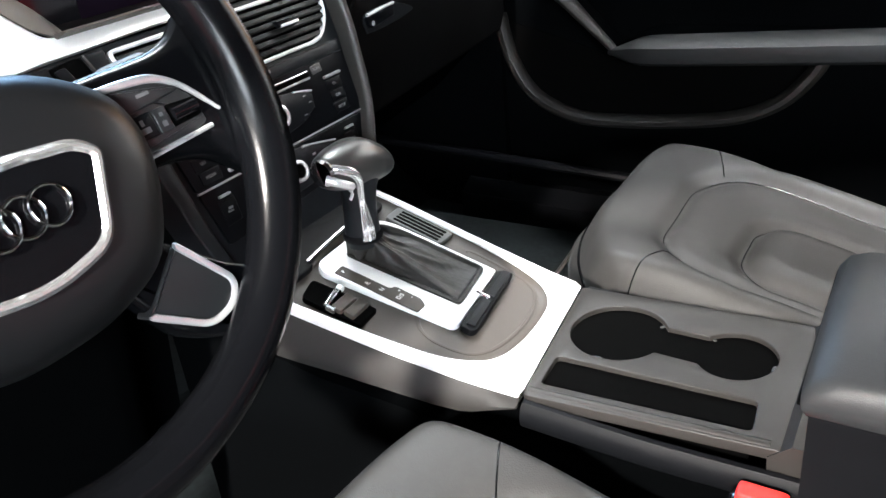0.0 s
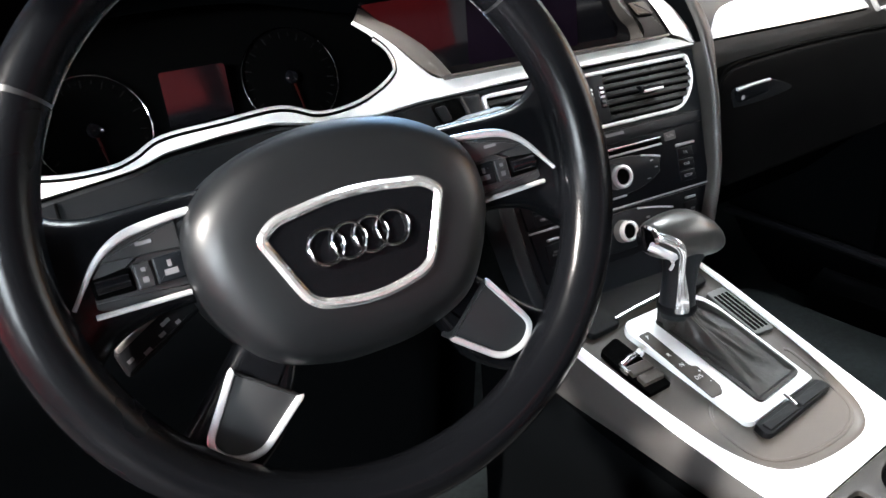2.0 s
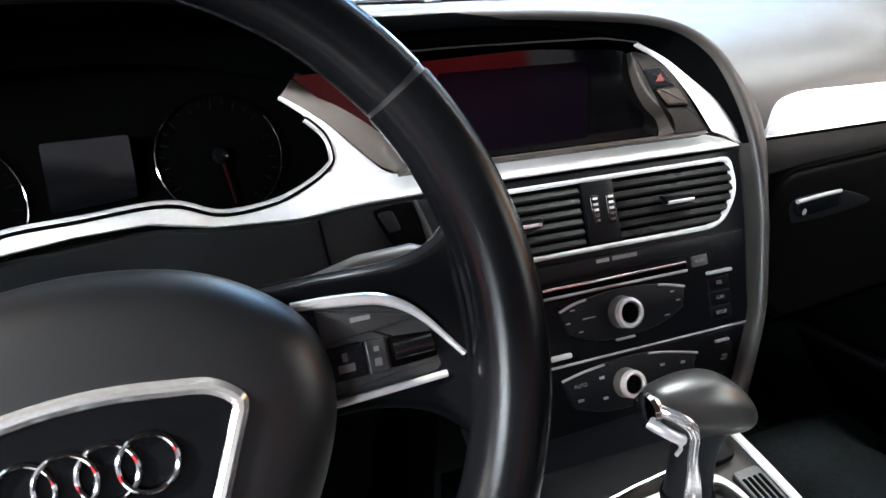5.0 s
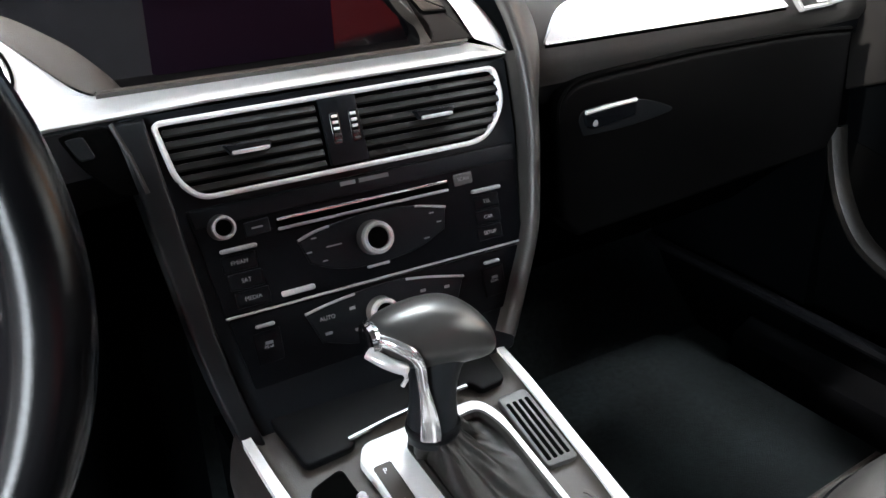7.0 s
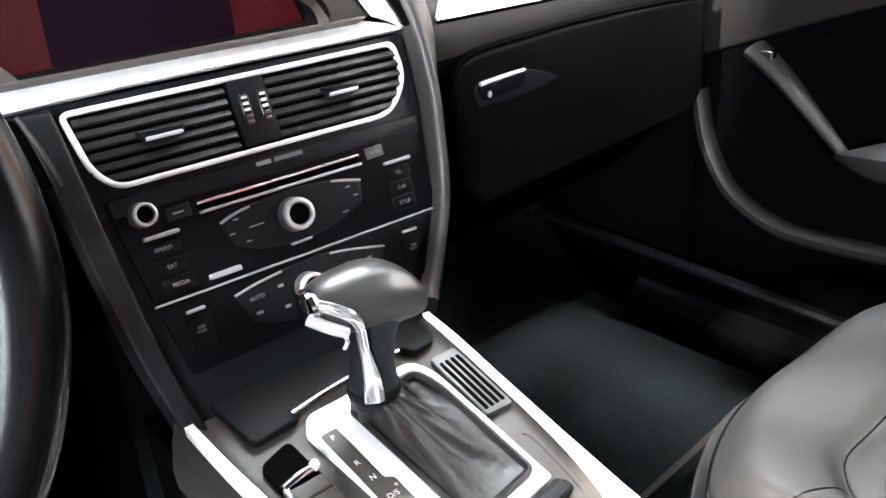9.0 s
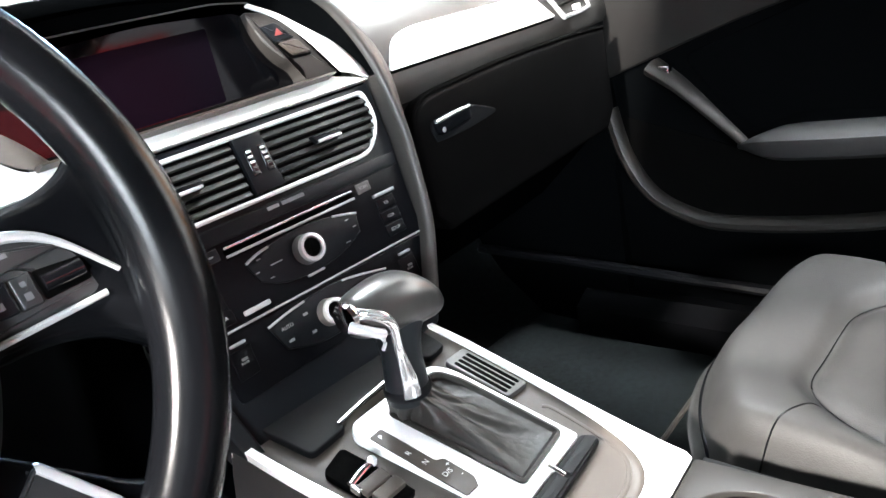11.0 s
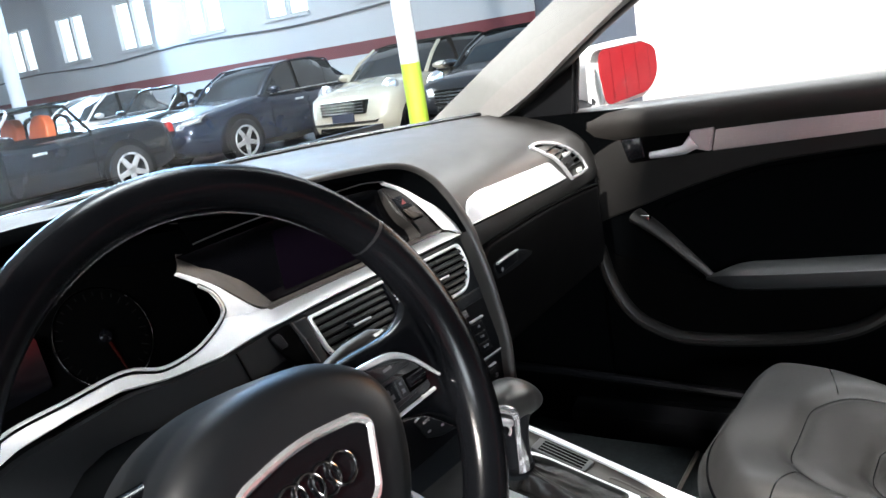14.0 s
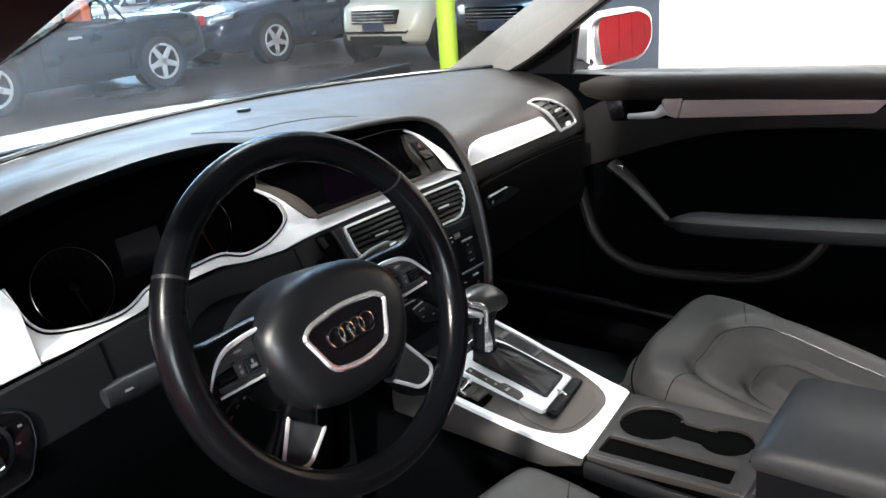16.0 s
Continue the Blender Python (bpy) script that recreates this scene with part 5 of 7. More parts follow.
part("stem", loft([[(x + rx * math.cos(2 * math.pi * k / 28), y + ry * math.sin(2 * math.pi * k / 28), z) for k in range(28)] for z, x, y, rx, ry in neck]), STONE, gear, "dark leather neck", sharp=60)
grip = spline([(-0.0405, 0.738, 0.009, 0.009), (-0.036, 0.7385, 0.017, 0.0155), (-0.022, 0.737, 0.023, 0.0205), (0.0, 0.734, 0.0265, 0.0245), (0.018, 0.731, 0.0275, 0.0240), (0.031, 0.7275, 0.0240, 0.0200), (0.040, 0.724, 0.0165, 0.0130), (0.0450, 0.7215, 0.005, 0.004)], 4)
gl = []
for x, z, ry, rz in grip:
    gl.append([Vector((x, -0.078 - 0.010 * smooth01(x, 0.02, 0.05) + ry * math.cos(2 * math.pi * j / 28), z + rz * math.sin(2 * math.pi * j / 28))) for j in range(28)])
part("grip", loft(gl), GRIP, gear, "smooth dark leather grip", sharp=60)
front = (-0.45, -0.89, 0.0)
strap = spline([(-0.011, -0.0985, 0.662), (-0.0115, -0.0990, 0.676), (-0.0125, -0.0985, 0.692), (-0.0145, -0.0985, 0.706), (-0.0165, -0.1005, 0.718), (-0.0185, -0.1025, 0.728), (-0.0235, -0.1025, 0.737), (-0.031, -0.0975, 0.743), (-0.0385, -0.0895, 0.746), (-0.0425, -0.080, 0.747)], 4)
ns = len(strap)
part("chrome_brace", sweep(strap, [0.0072 - 0.0036 * smooth01(i / ns, 0.0, 0.35) + 0.0008 * smooth01(i / ns, 0.5, 0.7) for i in range(ns)], [0.0026] * ns, 12, front), POLISH, gear, "satin chrome brace")
bt = spline([(-0.0465, -0.0870, 0.7385), (-0.041, -0.0950, 0.7350), (-0.034, -0.0990, 0.7305), (-0.0275, -0.0995, 0.7265)], 4)
part("release_button", sweep(bt, [0.0042] * len(bt), [0.0048] * len(bt), 14, front), BRIGHT, gear, "satin chrome release button")
part("button_stop", sweep(spline([(-0.0285, -0.0975, 0.7235), (-0.0265, -0.0985, 0.7185), (-0.0295, -0.0975, 0.7130)], 4), 0.0016, None, 8), BRIGHT, gear)
part("grip_cap", turned([(0.0125, -0.004), (0.0135, -0.001), (0.012, 0.002), (0.008, 0.003), (0, 0.0032)], basis((-0.0425, -0.080, 0.742), (0, 1, 0), (0, 0, 1)) @ Matrix.Rotation(math.pi, 4, "Y")), CHROME, gear)
# button block behind the plate
blk = thing("console_buttons", (0.02, -0.205, 0.60), "row of black console buttons with chrome dividers", "switch")
part("block", prism(rounded(on_con([(-0.030, -0.2035), (0.0675, -0.1935), (0.074, -0.2005), (0.0735, -0.207), (-0.024, -0.2185), (-0.0305, -0.215)]), 0.003), -0.003, 0.004, CON, 0.0012), DARK, blk)
for x0, x1 in ((-0.026, 0.018), (0.024, 0.069)):
    part("button", prism(rounded(on_con([(x0, -0.2045 + 0.10 * x0), (x1, -0.2045 + 0.10 * x1), (x1 + 0.002, -0.213 + 0.10 * x1), (x0 + 0.002, -0.213 + 0.10 * x0)]), 0.0015), 0.003, 0.0062, CON, 0.001), FASCIA, blk)
part("divider", box((0.021, (-0.2 + 0.086) / 0.958, 0.004), (0.004, 0.016, 0.006), CON @ Matrix.Rotation(0.0, 4, "Z"), 0.001), CHROME, blk)

# ---- armrest ----
arm = thing("armrest", (0.02, -0.62, 0.6), "black leather centre armrest with rounded front edge", "armrest")
prof = [(-0.494, 0.646), (-0.489, 0.652), (-0.489, 0.664), (-0.496, 0.676), (-0.510, 0.682), (-0.56, 0.685), (-0.68, 0.688), (-0.80, 0.688), (-0.82, 0.67), (-0.82, 0.646)]
lps = []
for x, f in ((-0.094, 0.35), (-0.091, 0.7), (-0.082, 0.95), (0.0, 1.03), (0.092, 0.95), (0.102, 0.7), (0.105, 0.35)):
    lps.append([(x, -0.662 + (y + 0.65) * (0.97 + 0.03 * f), 0.655 + (z - 0.655) * f) for y, z in prof])
part("cushion", loft(lps), ARMPAD, arm, sharp=50)
part("seam", sweep([(x, -0.5012, 0.655) for x in (-0.088, -0.03, 0.04, 0.10)], 0.0015, None, 6), BLACK, arm)
part("arm_base", loft([[(x, -0.510, 0.555), (x, -0.508, 0.65), (x, -0.82, 0.65), (x, -0.82, 0.53)] for x in (-0.087, 0.098)]), DARK, arm)


# ---- seats ----
def make_seat(cx, label, name):
    seat = thing(name, (cx, -0.45, 0.3), label, "car seat")

    def panel(x, y, hw, front, r):
        """Distance from the edge of a sewn panel with a rounded front, negative inside."""
        qx, qy = abs(x) - (hw - r), y - front + r
        return min(max(qx, qy), 0.0) + math.hypot(max(qx, 0.0), max(qy, 0.0)) - r

    inner = 1 if cx < 0 else -1                  # the side by the console

    def recess(u):
        """How far the front edge rounds back at u; more on the console side."""
        return (0.082 if cx > 0 else 0.040) * abs(u) ** 2.0 if u * inner > 0 else 0.042 * abs(u) ** 4

    def surface(u, v):
        """The cushion's skin: u across (-1 to 1), v from the front (0) to the back (1)."""
        x = u * 0.208
        y = -0.162 - recess(u) - 0.50 * v
        d1, d2 = panel(x, y, 0.138, -0.292, 0.085), panel(x - 0.03 * inner, y, 0.078, -0.385, 0.05)
        bol = 0.020 * smooth01(abs(u), 0.35, 0.80) * (0.3 + 0.7 * smooth01(v, 0.05, 0.5)) - 0.070 * smooth01(abs(u), 0.74, 1.0) ** 2.2
        front = -0.066 * (1 - smooth01(v, 0.0, 0.14)) ** 2.2
        z = (0.580 if cx < 0 else 0.558) + bol + front - 0.115 * v ** 1.4 + 0.010 * math.sin(math.pi * min(1, 2.6 * v))
        z += 0.011 * smooth01(-d1, 0.0, 0.055) - 0.010 * math.exp(-(d1 / 0.012) ** 2)
        z += 0.012 * smooth01(-d2, 0.0, 0.040) - 0.012 * math.exp(-(d2 / 0.011) ** 2)
        return Vector((cx + x, y, z + 0.0015 * math.sin(38 * x + 3) * math.sin(31 * y + 1)))

    nu, nv = 120, 124
    rows = [[surface(-1 + 2 * i / nu, (j / nv) ** 1.25) for i in range(nu + 1)] for j in range(nv + 1)]
    skirt = Vector((cx, -0.45, 0))
    cb = bmesh.new()
    for ra, rb in ((0.0, 0.045), (0.045, 0.12)):
        k0, k1 = (1.0, 0.985) if ra == 0 else (0.985, 0.90)
        edge = rows[0] + [r[-1] for r in rows[1:-1]] + rows[-1][::-1] + [r[0] for r in rows[-2:0:-1]]
        lpa = [skirt + Vector(((p.x - cx) * k0, (p.y + 0.45) * k0, p.z - ra)) for p in edge]
        lpb = [skirt + Vector(((p.x - cx) * k1, (p.y + 0.45) * k1, p.z - rb)) for p in edge]
        loft([lpa, lpb], caps=False, bm=cb)
    sheet(rows, 0.0, bm=cb)
    bmesh.ops.remove_doubles(cb, verts=cb.verts, dist=0.0004)
    part("cushion", cb, LEATHER, seat, sharp=80)

    def seam_line(hw, front, r, off, rear):
        pts = [(-hw, rear), (-hw, front - r)] + [(-hw + r - r * math.cos(radians(a)), front - r + r * math.sin(radians(a))) for a in range(10, 90, 10)] + [(-hw + r, front), (hw - r, front)]
        pts += [(hw - r + r * math.sin(radians(a)), front - r + r * math.cos(radians(a))) for a in range(10, 90, 10)] + [(hw, front - r), (hw, rear)]
        out = []
        for x, y in resample(pts, 70):
            x += off
            u = x / 0.208
            out.append(surface(u, (-0.162 - recess(u) - y) / 0.50))
        return out

    part("seam", sweep(seam_line(0.138, -0.292, 0.085, 0, -0.60), 0.0009, None, 6), RIM, seat)
    part("seam", sweep(seam_line(0.078, -0.385, 0.05, 0.03 * inner, -0.60), 0.0009, None, 6), RIM, seat)
    for s in (-1, 1):
        part("seam", sweep([surface((0.124 + 0.072 * i / 12) * s / 0.208, (-0.162 - recess((0.124 + 0.072 * i / 12) * s / 0.208) + 0.318 - 0.030 * i / 12) / 0.50) for i in range(13)], 0.0009, None, 6), RIM, seat)
    part("front_piping", sweep([surface(-0.93 + 1.86 * i / 60, 0.03) for i in range(61)], 0.0022, None, 6), RIM, seat)
    part("seat_base", loft([[(cx - 0.20, -0.24, z0), (cx + 0.20, -0.24, z0), (cx + 0.22, -0.70, z0), (cx - 0.22, -0.70, z0)] for z0 in (0.345, 0.47)]), DARK, seat)
    bk = []
    for j in range(15):
        t = j / 14
        z, y = 0.53 + 0.42 * t, -0.735 - 0.52 * t - 0.03 * math.sin(math.pi * t)
        w = 0.24 - 0.05 * t
        bk.append([(cx + w * u, y + 0.055 * smooth01(abs(u), 0.5, 0.85) * (1 - 0.5 * t) - 0.04 * smooth01(abs(u), 0.9, 1), z) for u in [-1 + 2 * i / 24 for i in range(25)]])
    part("backrest", sheet(bk, 0.11, (0, -1, -0.2)), LEATHER, seat, sharp=80)
    for s in (-1, 1):
        part("seat_rail", box((cx + s * 0.17, -0.42, 0.338), (0.035, 0.50, 0.03), None, 0.004), SATIN if s < 0 else DARK, seat)
    return seat


make_seat(0.378, "black leather passenger seat with raised side bolsters", "passenger_seat")
make_seat(-0.308, "black leather driver seat, its inner bolster by the console", "driver_seat")
buckle = thing("seat_belt_buckle", (-0.0985, -0.49, 0.48), "seat belt buckle with red release button", "buckle")
part("buckle_body", box((-0.0985, -0.490, 0.525), (0.020, 0.050, 0.09), None, 0.006), GLOSS, buckle)
part("release_button", box((-0.0985, -0.488, 0.570), (0.017, 0.036, 0.014), None, 0.003), glow("lit_red_plastic", (0.8, 0.02, 0.015), 0.0), buckle, "bright red button")

# ---- floor, firewall ----
fl = [[(x, y, 0.32 + 0.35 * smooth01(y, 0.28, 0.62)) for x in [-0.74 + 1.48 * i / 8 for i in range(9)]] for y in [0.62 - 0.08 * j for j in range(22)]]
tagged(part("floor", sheet(fl, 0.01, (0, 0, -1)), CARPET), "dark charcoal carpet of the car's floor", "carpet", kind="structure")
mat_ = thing("floor_mat", (0.4, 0.1, 0.33), "charcoal carpet floor mat in the passenger footwell", "floor mat")
part("mat", prism(rounded([(0.16, -0.085), (0.64, -0.06), (0.62, 0.30), (0.17, 0.30)], 0.03), 0.332, 0.339, Matrix(), 0.003), CARPET, mat_)
part("mat_binding", sweep([(0.165, -0.086, 0.339), (0.40, -0.074, 0.339), (0.63, -0.061, 0.339)], 0.004, 0.003, 6), BROWN, mat_)

tagged(part("sill_ridge", sweep([(0.672, 0.40, 0.452), (0.672, 0.20, 0.450), (0.672, 0.0, 0.444), (0.672, -0.20, 0.440), (0.672, -0.5, 0.436)], 0.010, 0.008, 8), DARK), "dark rubber ridge along the door sill", "door seal", kind="structure")

# ---- passenger door ----
door = thing("passenger_door", (0.74, -0.3, 0.3), "black front passenger door panel with aluminium strip", "car door")


def door_x(y, z):
    """Inner face of the door."""
    x = 0.715 - 0.020 * smooth01(z, 0.86, 0.95) + 0.02 * smooth01(z, 0.955, 0.985)
    x += 0.028 * smooth01(y, 0.02, 0.16) * -1.0 * smooth01(z, 0.70, 0.85) * 0.5
    return x


rows = []
for j in range(41):
    z = 0.958 - 0.595 * j / 40
    rows.append([(door_x(y, z) + 0.03 * smooth01(0.52 - z, 0.0, 0.15), y, z) for y in [0.30 - 1.25 * i / 50 for i in range(51)]])
part("door_skin", sheet(rows, 0.02, (1, 0, 0)), LINING_SHADE, door, sharp=60)
sill = [[(0.697 + dx, y, z + 0.010 - 0.033 * y) for y in [0.29 - 1.24 * i / 32 for i in range(33)]] for dx, z in ((0.006, 0.893), (-0.003, 0.905), (-0.009, 0.920), (-0.011, 0.934), (-0.006, 0.946), (0.004, 0.953), (0.018, 0.955), (0.045, 0.955))]
part("window_sill", sheet(sill, 0.008, (1, 0, -0.4)), UMBER, door, "grey-brown soft window sill")
DO = basis((0.703, 0, 0), (0, -1, 0), (0, 0, 1))       # x to the rear, y up, z into the cabin


def dpl(pts):
    return [(-y, z) for y, z in pts]


upd = rounded(dpl([(0.29, 0.928), (-0.92, 0.935), (-0.92, 0.86), (-0.40, 0.872), (-0.18, 0.848), (-0.06, 0.812), (0.06, 0.768), (0.14, 0.74), (0.29, 0.70)]), [0.01, 0.01, 0.01, 0.15, 0.12, 0.1, 0.05, 0.02, 0.02])
part("upper_panel", prism(upd, -0.012, 0.004, DO @ Matrix.Translation((0, 0, -0.004)), 0.004), SOOT, door)
part("aluminium_strip", prism(rounded(dpl([(-0.113, 0.909), (-0.47, 0.931), (-0.485, 0.925), (-0.462, 0.900), (-0.105, 0.873)]), 0.003), -0.002, 0.004, DO, 0.0015), RED_TINTED, door, "brushed aluminium strip, red reflection tinted into its colour")
part("handle_recess", prism(rounded(dpl([(0.058, 0.905), (-0.105, 0.913), (-0.098, 0.872), (0.045, 0.858)]), 0.008), -0.002, 0.0015, DO, 0.001), BLACK, door, "dark handle recess")
part("lock_switch", prism(rounded(dpl([(0.055, 0.903), (0.018, 0.906), (0.012, 0.868), (0.043, 0.862)]), 0.004), 0.0, 0.006, DO, 0.002), GLOSS, door)
part("door_handle", sweep([DO @ Vector((-y, z, h)) for y, z, h in ((0.0, 0.873, 0.012), (-0.03, 0.876, 0.016), (-0.062, 0.880, 0.016), (-0.078, 0.892, 0.012))], [0.006, 0.007, 0.008, 0.013], 0.005, 10, (1, 0, 0)), BRIGHT, door, "silver pull handle")
part("handle_plate", prism(rounded(dpl([(-0.072, 0.911), (-0.113, 0.914), (-0.103, 0.873), (-0.066, 0.882)]), 0.004), 0.0, 0.010, DO, 0.003), RED_TINTED, door, "silver handle plate, red reflection tinted into its colour")
# armrest with switch arm
arm_path = spline([(0.707, 0.045, 0.762), (0.700, 0.0, 0.733), (0.692, -0.05, 0.692), (0.684, -0.095, 0.655)], 6)
part("grip_arm", sweep(arm_path, [0.021 - 0.014 * i / 18 for i in range(19)], [0.014 - 0.008 * i / 18 for i in range(19)], 12), BROWN_DIM, door, "grey-brown grip arm")
ar = spline([(0.69, -0.088, 0.652), (0.672, -0.14, 0.662), (0.662, -0.22, 0.670), (0.662, -0.32, 0.678), (0.668, -0.42, 0.684), (0.675, -0.52, 0.690)], 6)
part("armrest_pad", sweep(ar, [0.012 + 0.028 * smooth01(i, 0, 8) for i in range(31)], [0.005 + 0.016 * smooth01(i, 0, 8) for i in range(31)], 14, power=0.75), ARMGREY, door, "padded leather armrest")
part("window_switch", box((0.698, 0.022, 0.760), (0.012, 0.018, 0.010), Matrix.Translation((0, 0, 0)), 0.002), CHROME, door, "chrome window switch")
part("insert", prism(rounded(dpl([(0.0, 0.775), (-0.18, 0.838), (-0.40, 0.862), (-0.90, 0.85), (-0.90, 0.70), (-0.42, 0.70), (-0.16, 0.695), (-0.10, 0.665), (-0.03, 0.735)]), 0.02), -0.012, -0.006, DO, 0.002), LINING_SHADE, door, "black fabric insert")
pk = rounded(dpl([(0.118, 0.69), (0.098, 0.63), (0.056, 0.566), (0.0, 0.536), (-0.18, 0.538), (-0.285, 0.556), (-0.35, 0.588), (-0.40, 0.655), (-0.30, 0.648), (-0.10, 0.632), (0.0, 0.66)]), [0.02, 0.04, 0.05, 0.05, 0.06, 0.06, 0.05, 0.02, 0.05, 0.03, 0.03])
# No hollow here: the pocket's inner shade is a flat black plate
part("pocket", prism(pk, -0.02, -0.0105, DO), BLACK, door, "flat black plate for the shade inside the door pocket")
lip = [(p.x, p.y) for p in spline(dpl([(0.122, 0.70), (0.102, 0.625), (0.062, 0.565), (0.0, 0.534), (-0.06, 0.527), (-0.18, 0.536), (-0.285, 0.554), (-0.35, 0.586), (-0.39, 0.633), (-0.408, 0.675)]), 6)]
part("pocket_lip", sweep([DO @ Vector((*p, -0.004)) for p in lip], 0.012, 0.015, 10, (1, 0, 0)), UMBER, door, "rounded pocket edge")

# ---- pillars, screen, roof ----
def pillar(s, name):
    a = [(0.735, 0.47, 0.955), (0.725, 0.30, 1.065), (0.705, 0.12, 1.17), (0.67, -0.10, 1.29)]
    b = [(0.70, 0.47, 0.962), (0.655, 0.30, 1.055), (0.635, 0.12, 1.16), (0.60, -0.10, 1.285)]
    c = [(0.672, 0.33, 0.945), (0.640, 0.205, 1.00), (0.624, 0.06, 1.095), (0.60, -0.16, 1.235)]
    d = [(0.73, 0.30, 0.935), (0.71, 0.175, 1.022), (0.695, 0.055, 1.103), (0.665, -0.16, 1.22)]
    lps = []
    for k in zip(*[spline(q, 5) for q in (a, b, c, d)]):
        lps.append([Vector((s * p.x - (0.075 if s < 0 else 0), p.y, p.z)) for p in k])
    # The left pillar's backlit shade is painted in with the dark plastic
    return tagged(part(name, loft(lps), LINER if s > 0 else DARK, sharp=80), "pale grey cloth-covered windscreen pillar" if s > 0 else "windscreen pillar at the driver's side, painted dark for its backlit shade", "pillar", kind="structure")


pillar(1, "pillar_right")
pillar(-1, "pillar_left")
# Dark strip over the pillar's rear half stands for its shading
pc = spline([(0.672, 0.33, 0.945), (0.640, 0.205, 1.00), (0.624, 0.06, 1.095), (0.60, -0.16, 1.235)], 5)
pd = spline([(0.73, 0.30, 0.935), (0.71, 0.175, 1.022), (0.695, 0.055, 1.103), (0.665, -0.16, 1.22)], 5)
out = Vector((-0.35, -0.75, -0.55)).normalized()
tagged(part("pillar_shade_strip", sheet([[a.lerp(b, 0.42 + 0.62 * k / 6) + out * (0.009 * math.sin(math.pi * k / 6) ** 0.7 - 0.001) for k in range(7)] for a, b in zip(pc, pd)], 0.006, -out), UMBER, sharp=80), "dark rounded strip painting the shaded half of the windscreen pillar", "pillar trim", kind="structure")
struct_seal = [[a, (a[0] - 0.20, a[1] - 0.02, a[2] + 0.17)] for a in ((-0.774, 0.299, 0.906), (-0.744, 0.121, 0.993), (-0.713, -0.056, 1.08), (-0.682, -0.233, 1.167), (-0.662, -0.36, 1.222), (-0.645, -0.52, 1.262), (-0.63, -0.75, 1.29), (-0.62, -1.05, 1.295))]
# Base colour carries the dark red reflection of the neighbouring car
tagged(part("door_frame_seal", sheet([[Vector(a), Vector(a).lerp(Vector(b), 0.5) + Vector((-0.01, 0, 0.01)), Vector(b)] for a, b in struct_seal], 0.02, (-1, -0.3, 0.3)), material("red_tinted_frame", (0.013, 0.0014, 0.0016), 0.4, vary=0.1, spec=0.15)), "dark door frame round the driver's opening, red reflection painted in", "door frame", kind="structure")
corner = thing("mirror_corner", (0.70, 0.16, 0.95), "black triangular cover at the window's front corner", "trim")
part("cover", loft([[(x, 0.335, 0.935), (x, 0.141, 0.953), (x, 0.126, 1.062), (x, 0.17, 1.06)] for x in (0.69, 0.722)]), DARK, corner)
part("corner_seal", sweep([(0.705, 0.139, 0.955), (0.705, 0.131, 1.01), (0.703, 0.123, 1.062)], 0.004, None, 8), RIM, corner)
ws = []
for j in range(13):
    t = j / 12
    ws.append([(x * (1 - 0.16 * t), screen_base(x) + 0.012 - (0.72 - 0.10 * (x / 0.72) ** 2) * t, 0.978 + 0.36 * t - 0.05 * t * t) for x in [-0.72 + 1.44 * i / 24 for i in range(25)]])
wsc = tagged(part("windscreen", sheet(ws), GLASS), "clear curved windscreen glass", "windscreen", kind="structure")
wsc.visible_shadow = False
sg = tagged(part("side_window", sheet([[(0.742 - 0.10 * (z - 0.97) , y, z) for y in (0.09 - 0.9 * (z - 0.97), -0.9)] for z in (0.965, 1.10, 1.28)]), GLASS), "clear passenger door window", "window", kind="structure")
sg.visible_shadow = False
roof = [[(x, y + 0.05 * (x / 0.62) ** 2, z - 0.07 * (x / 0.62) ** 2) for x in [-0.64 + 1.28 * i / 16 for i in range(17)]] for y, z in ((-0.07, 1.272), (-0.12, 1.298), (-0.22, 1.33), (-0.4, 1.358), (-0.8, 1.375), (-1.4, 1.35), (-2.0, 1.28))]
tagged(part("car_roof", sheet(roof, 0.03, (0, 0, 1)), ROOFING), "unseen cloth headliner under the car's roof, darkened to cut reflections", "roof", kind="structure")
back = [[(x, -2.0 - 0.0 * z, z) for x in (-0.74, 0.74)] for z in (0.3, 0.75, 0.93)]
tagged(part("rear_wall", sheet(back, 0.02, (0, -1, 0)), DARK), "dark rear bulkhead of the cabin", "bulkhead", kind="structure")
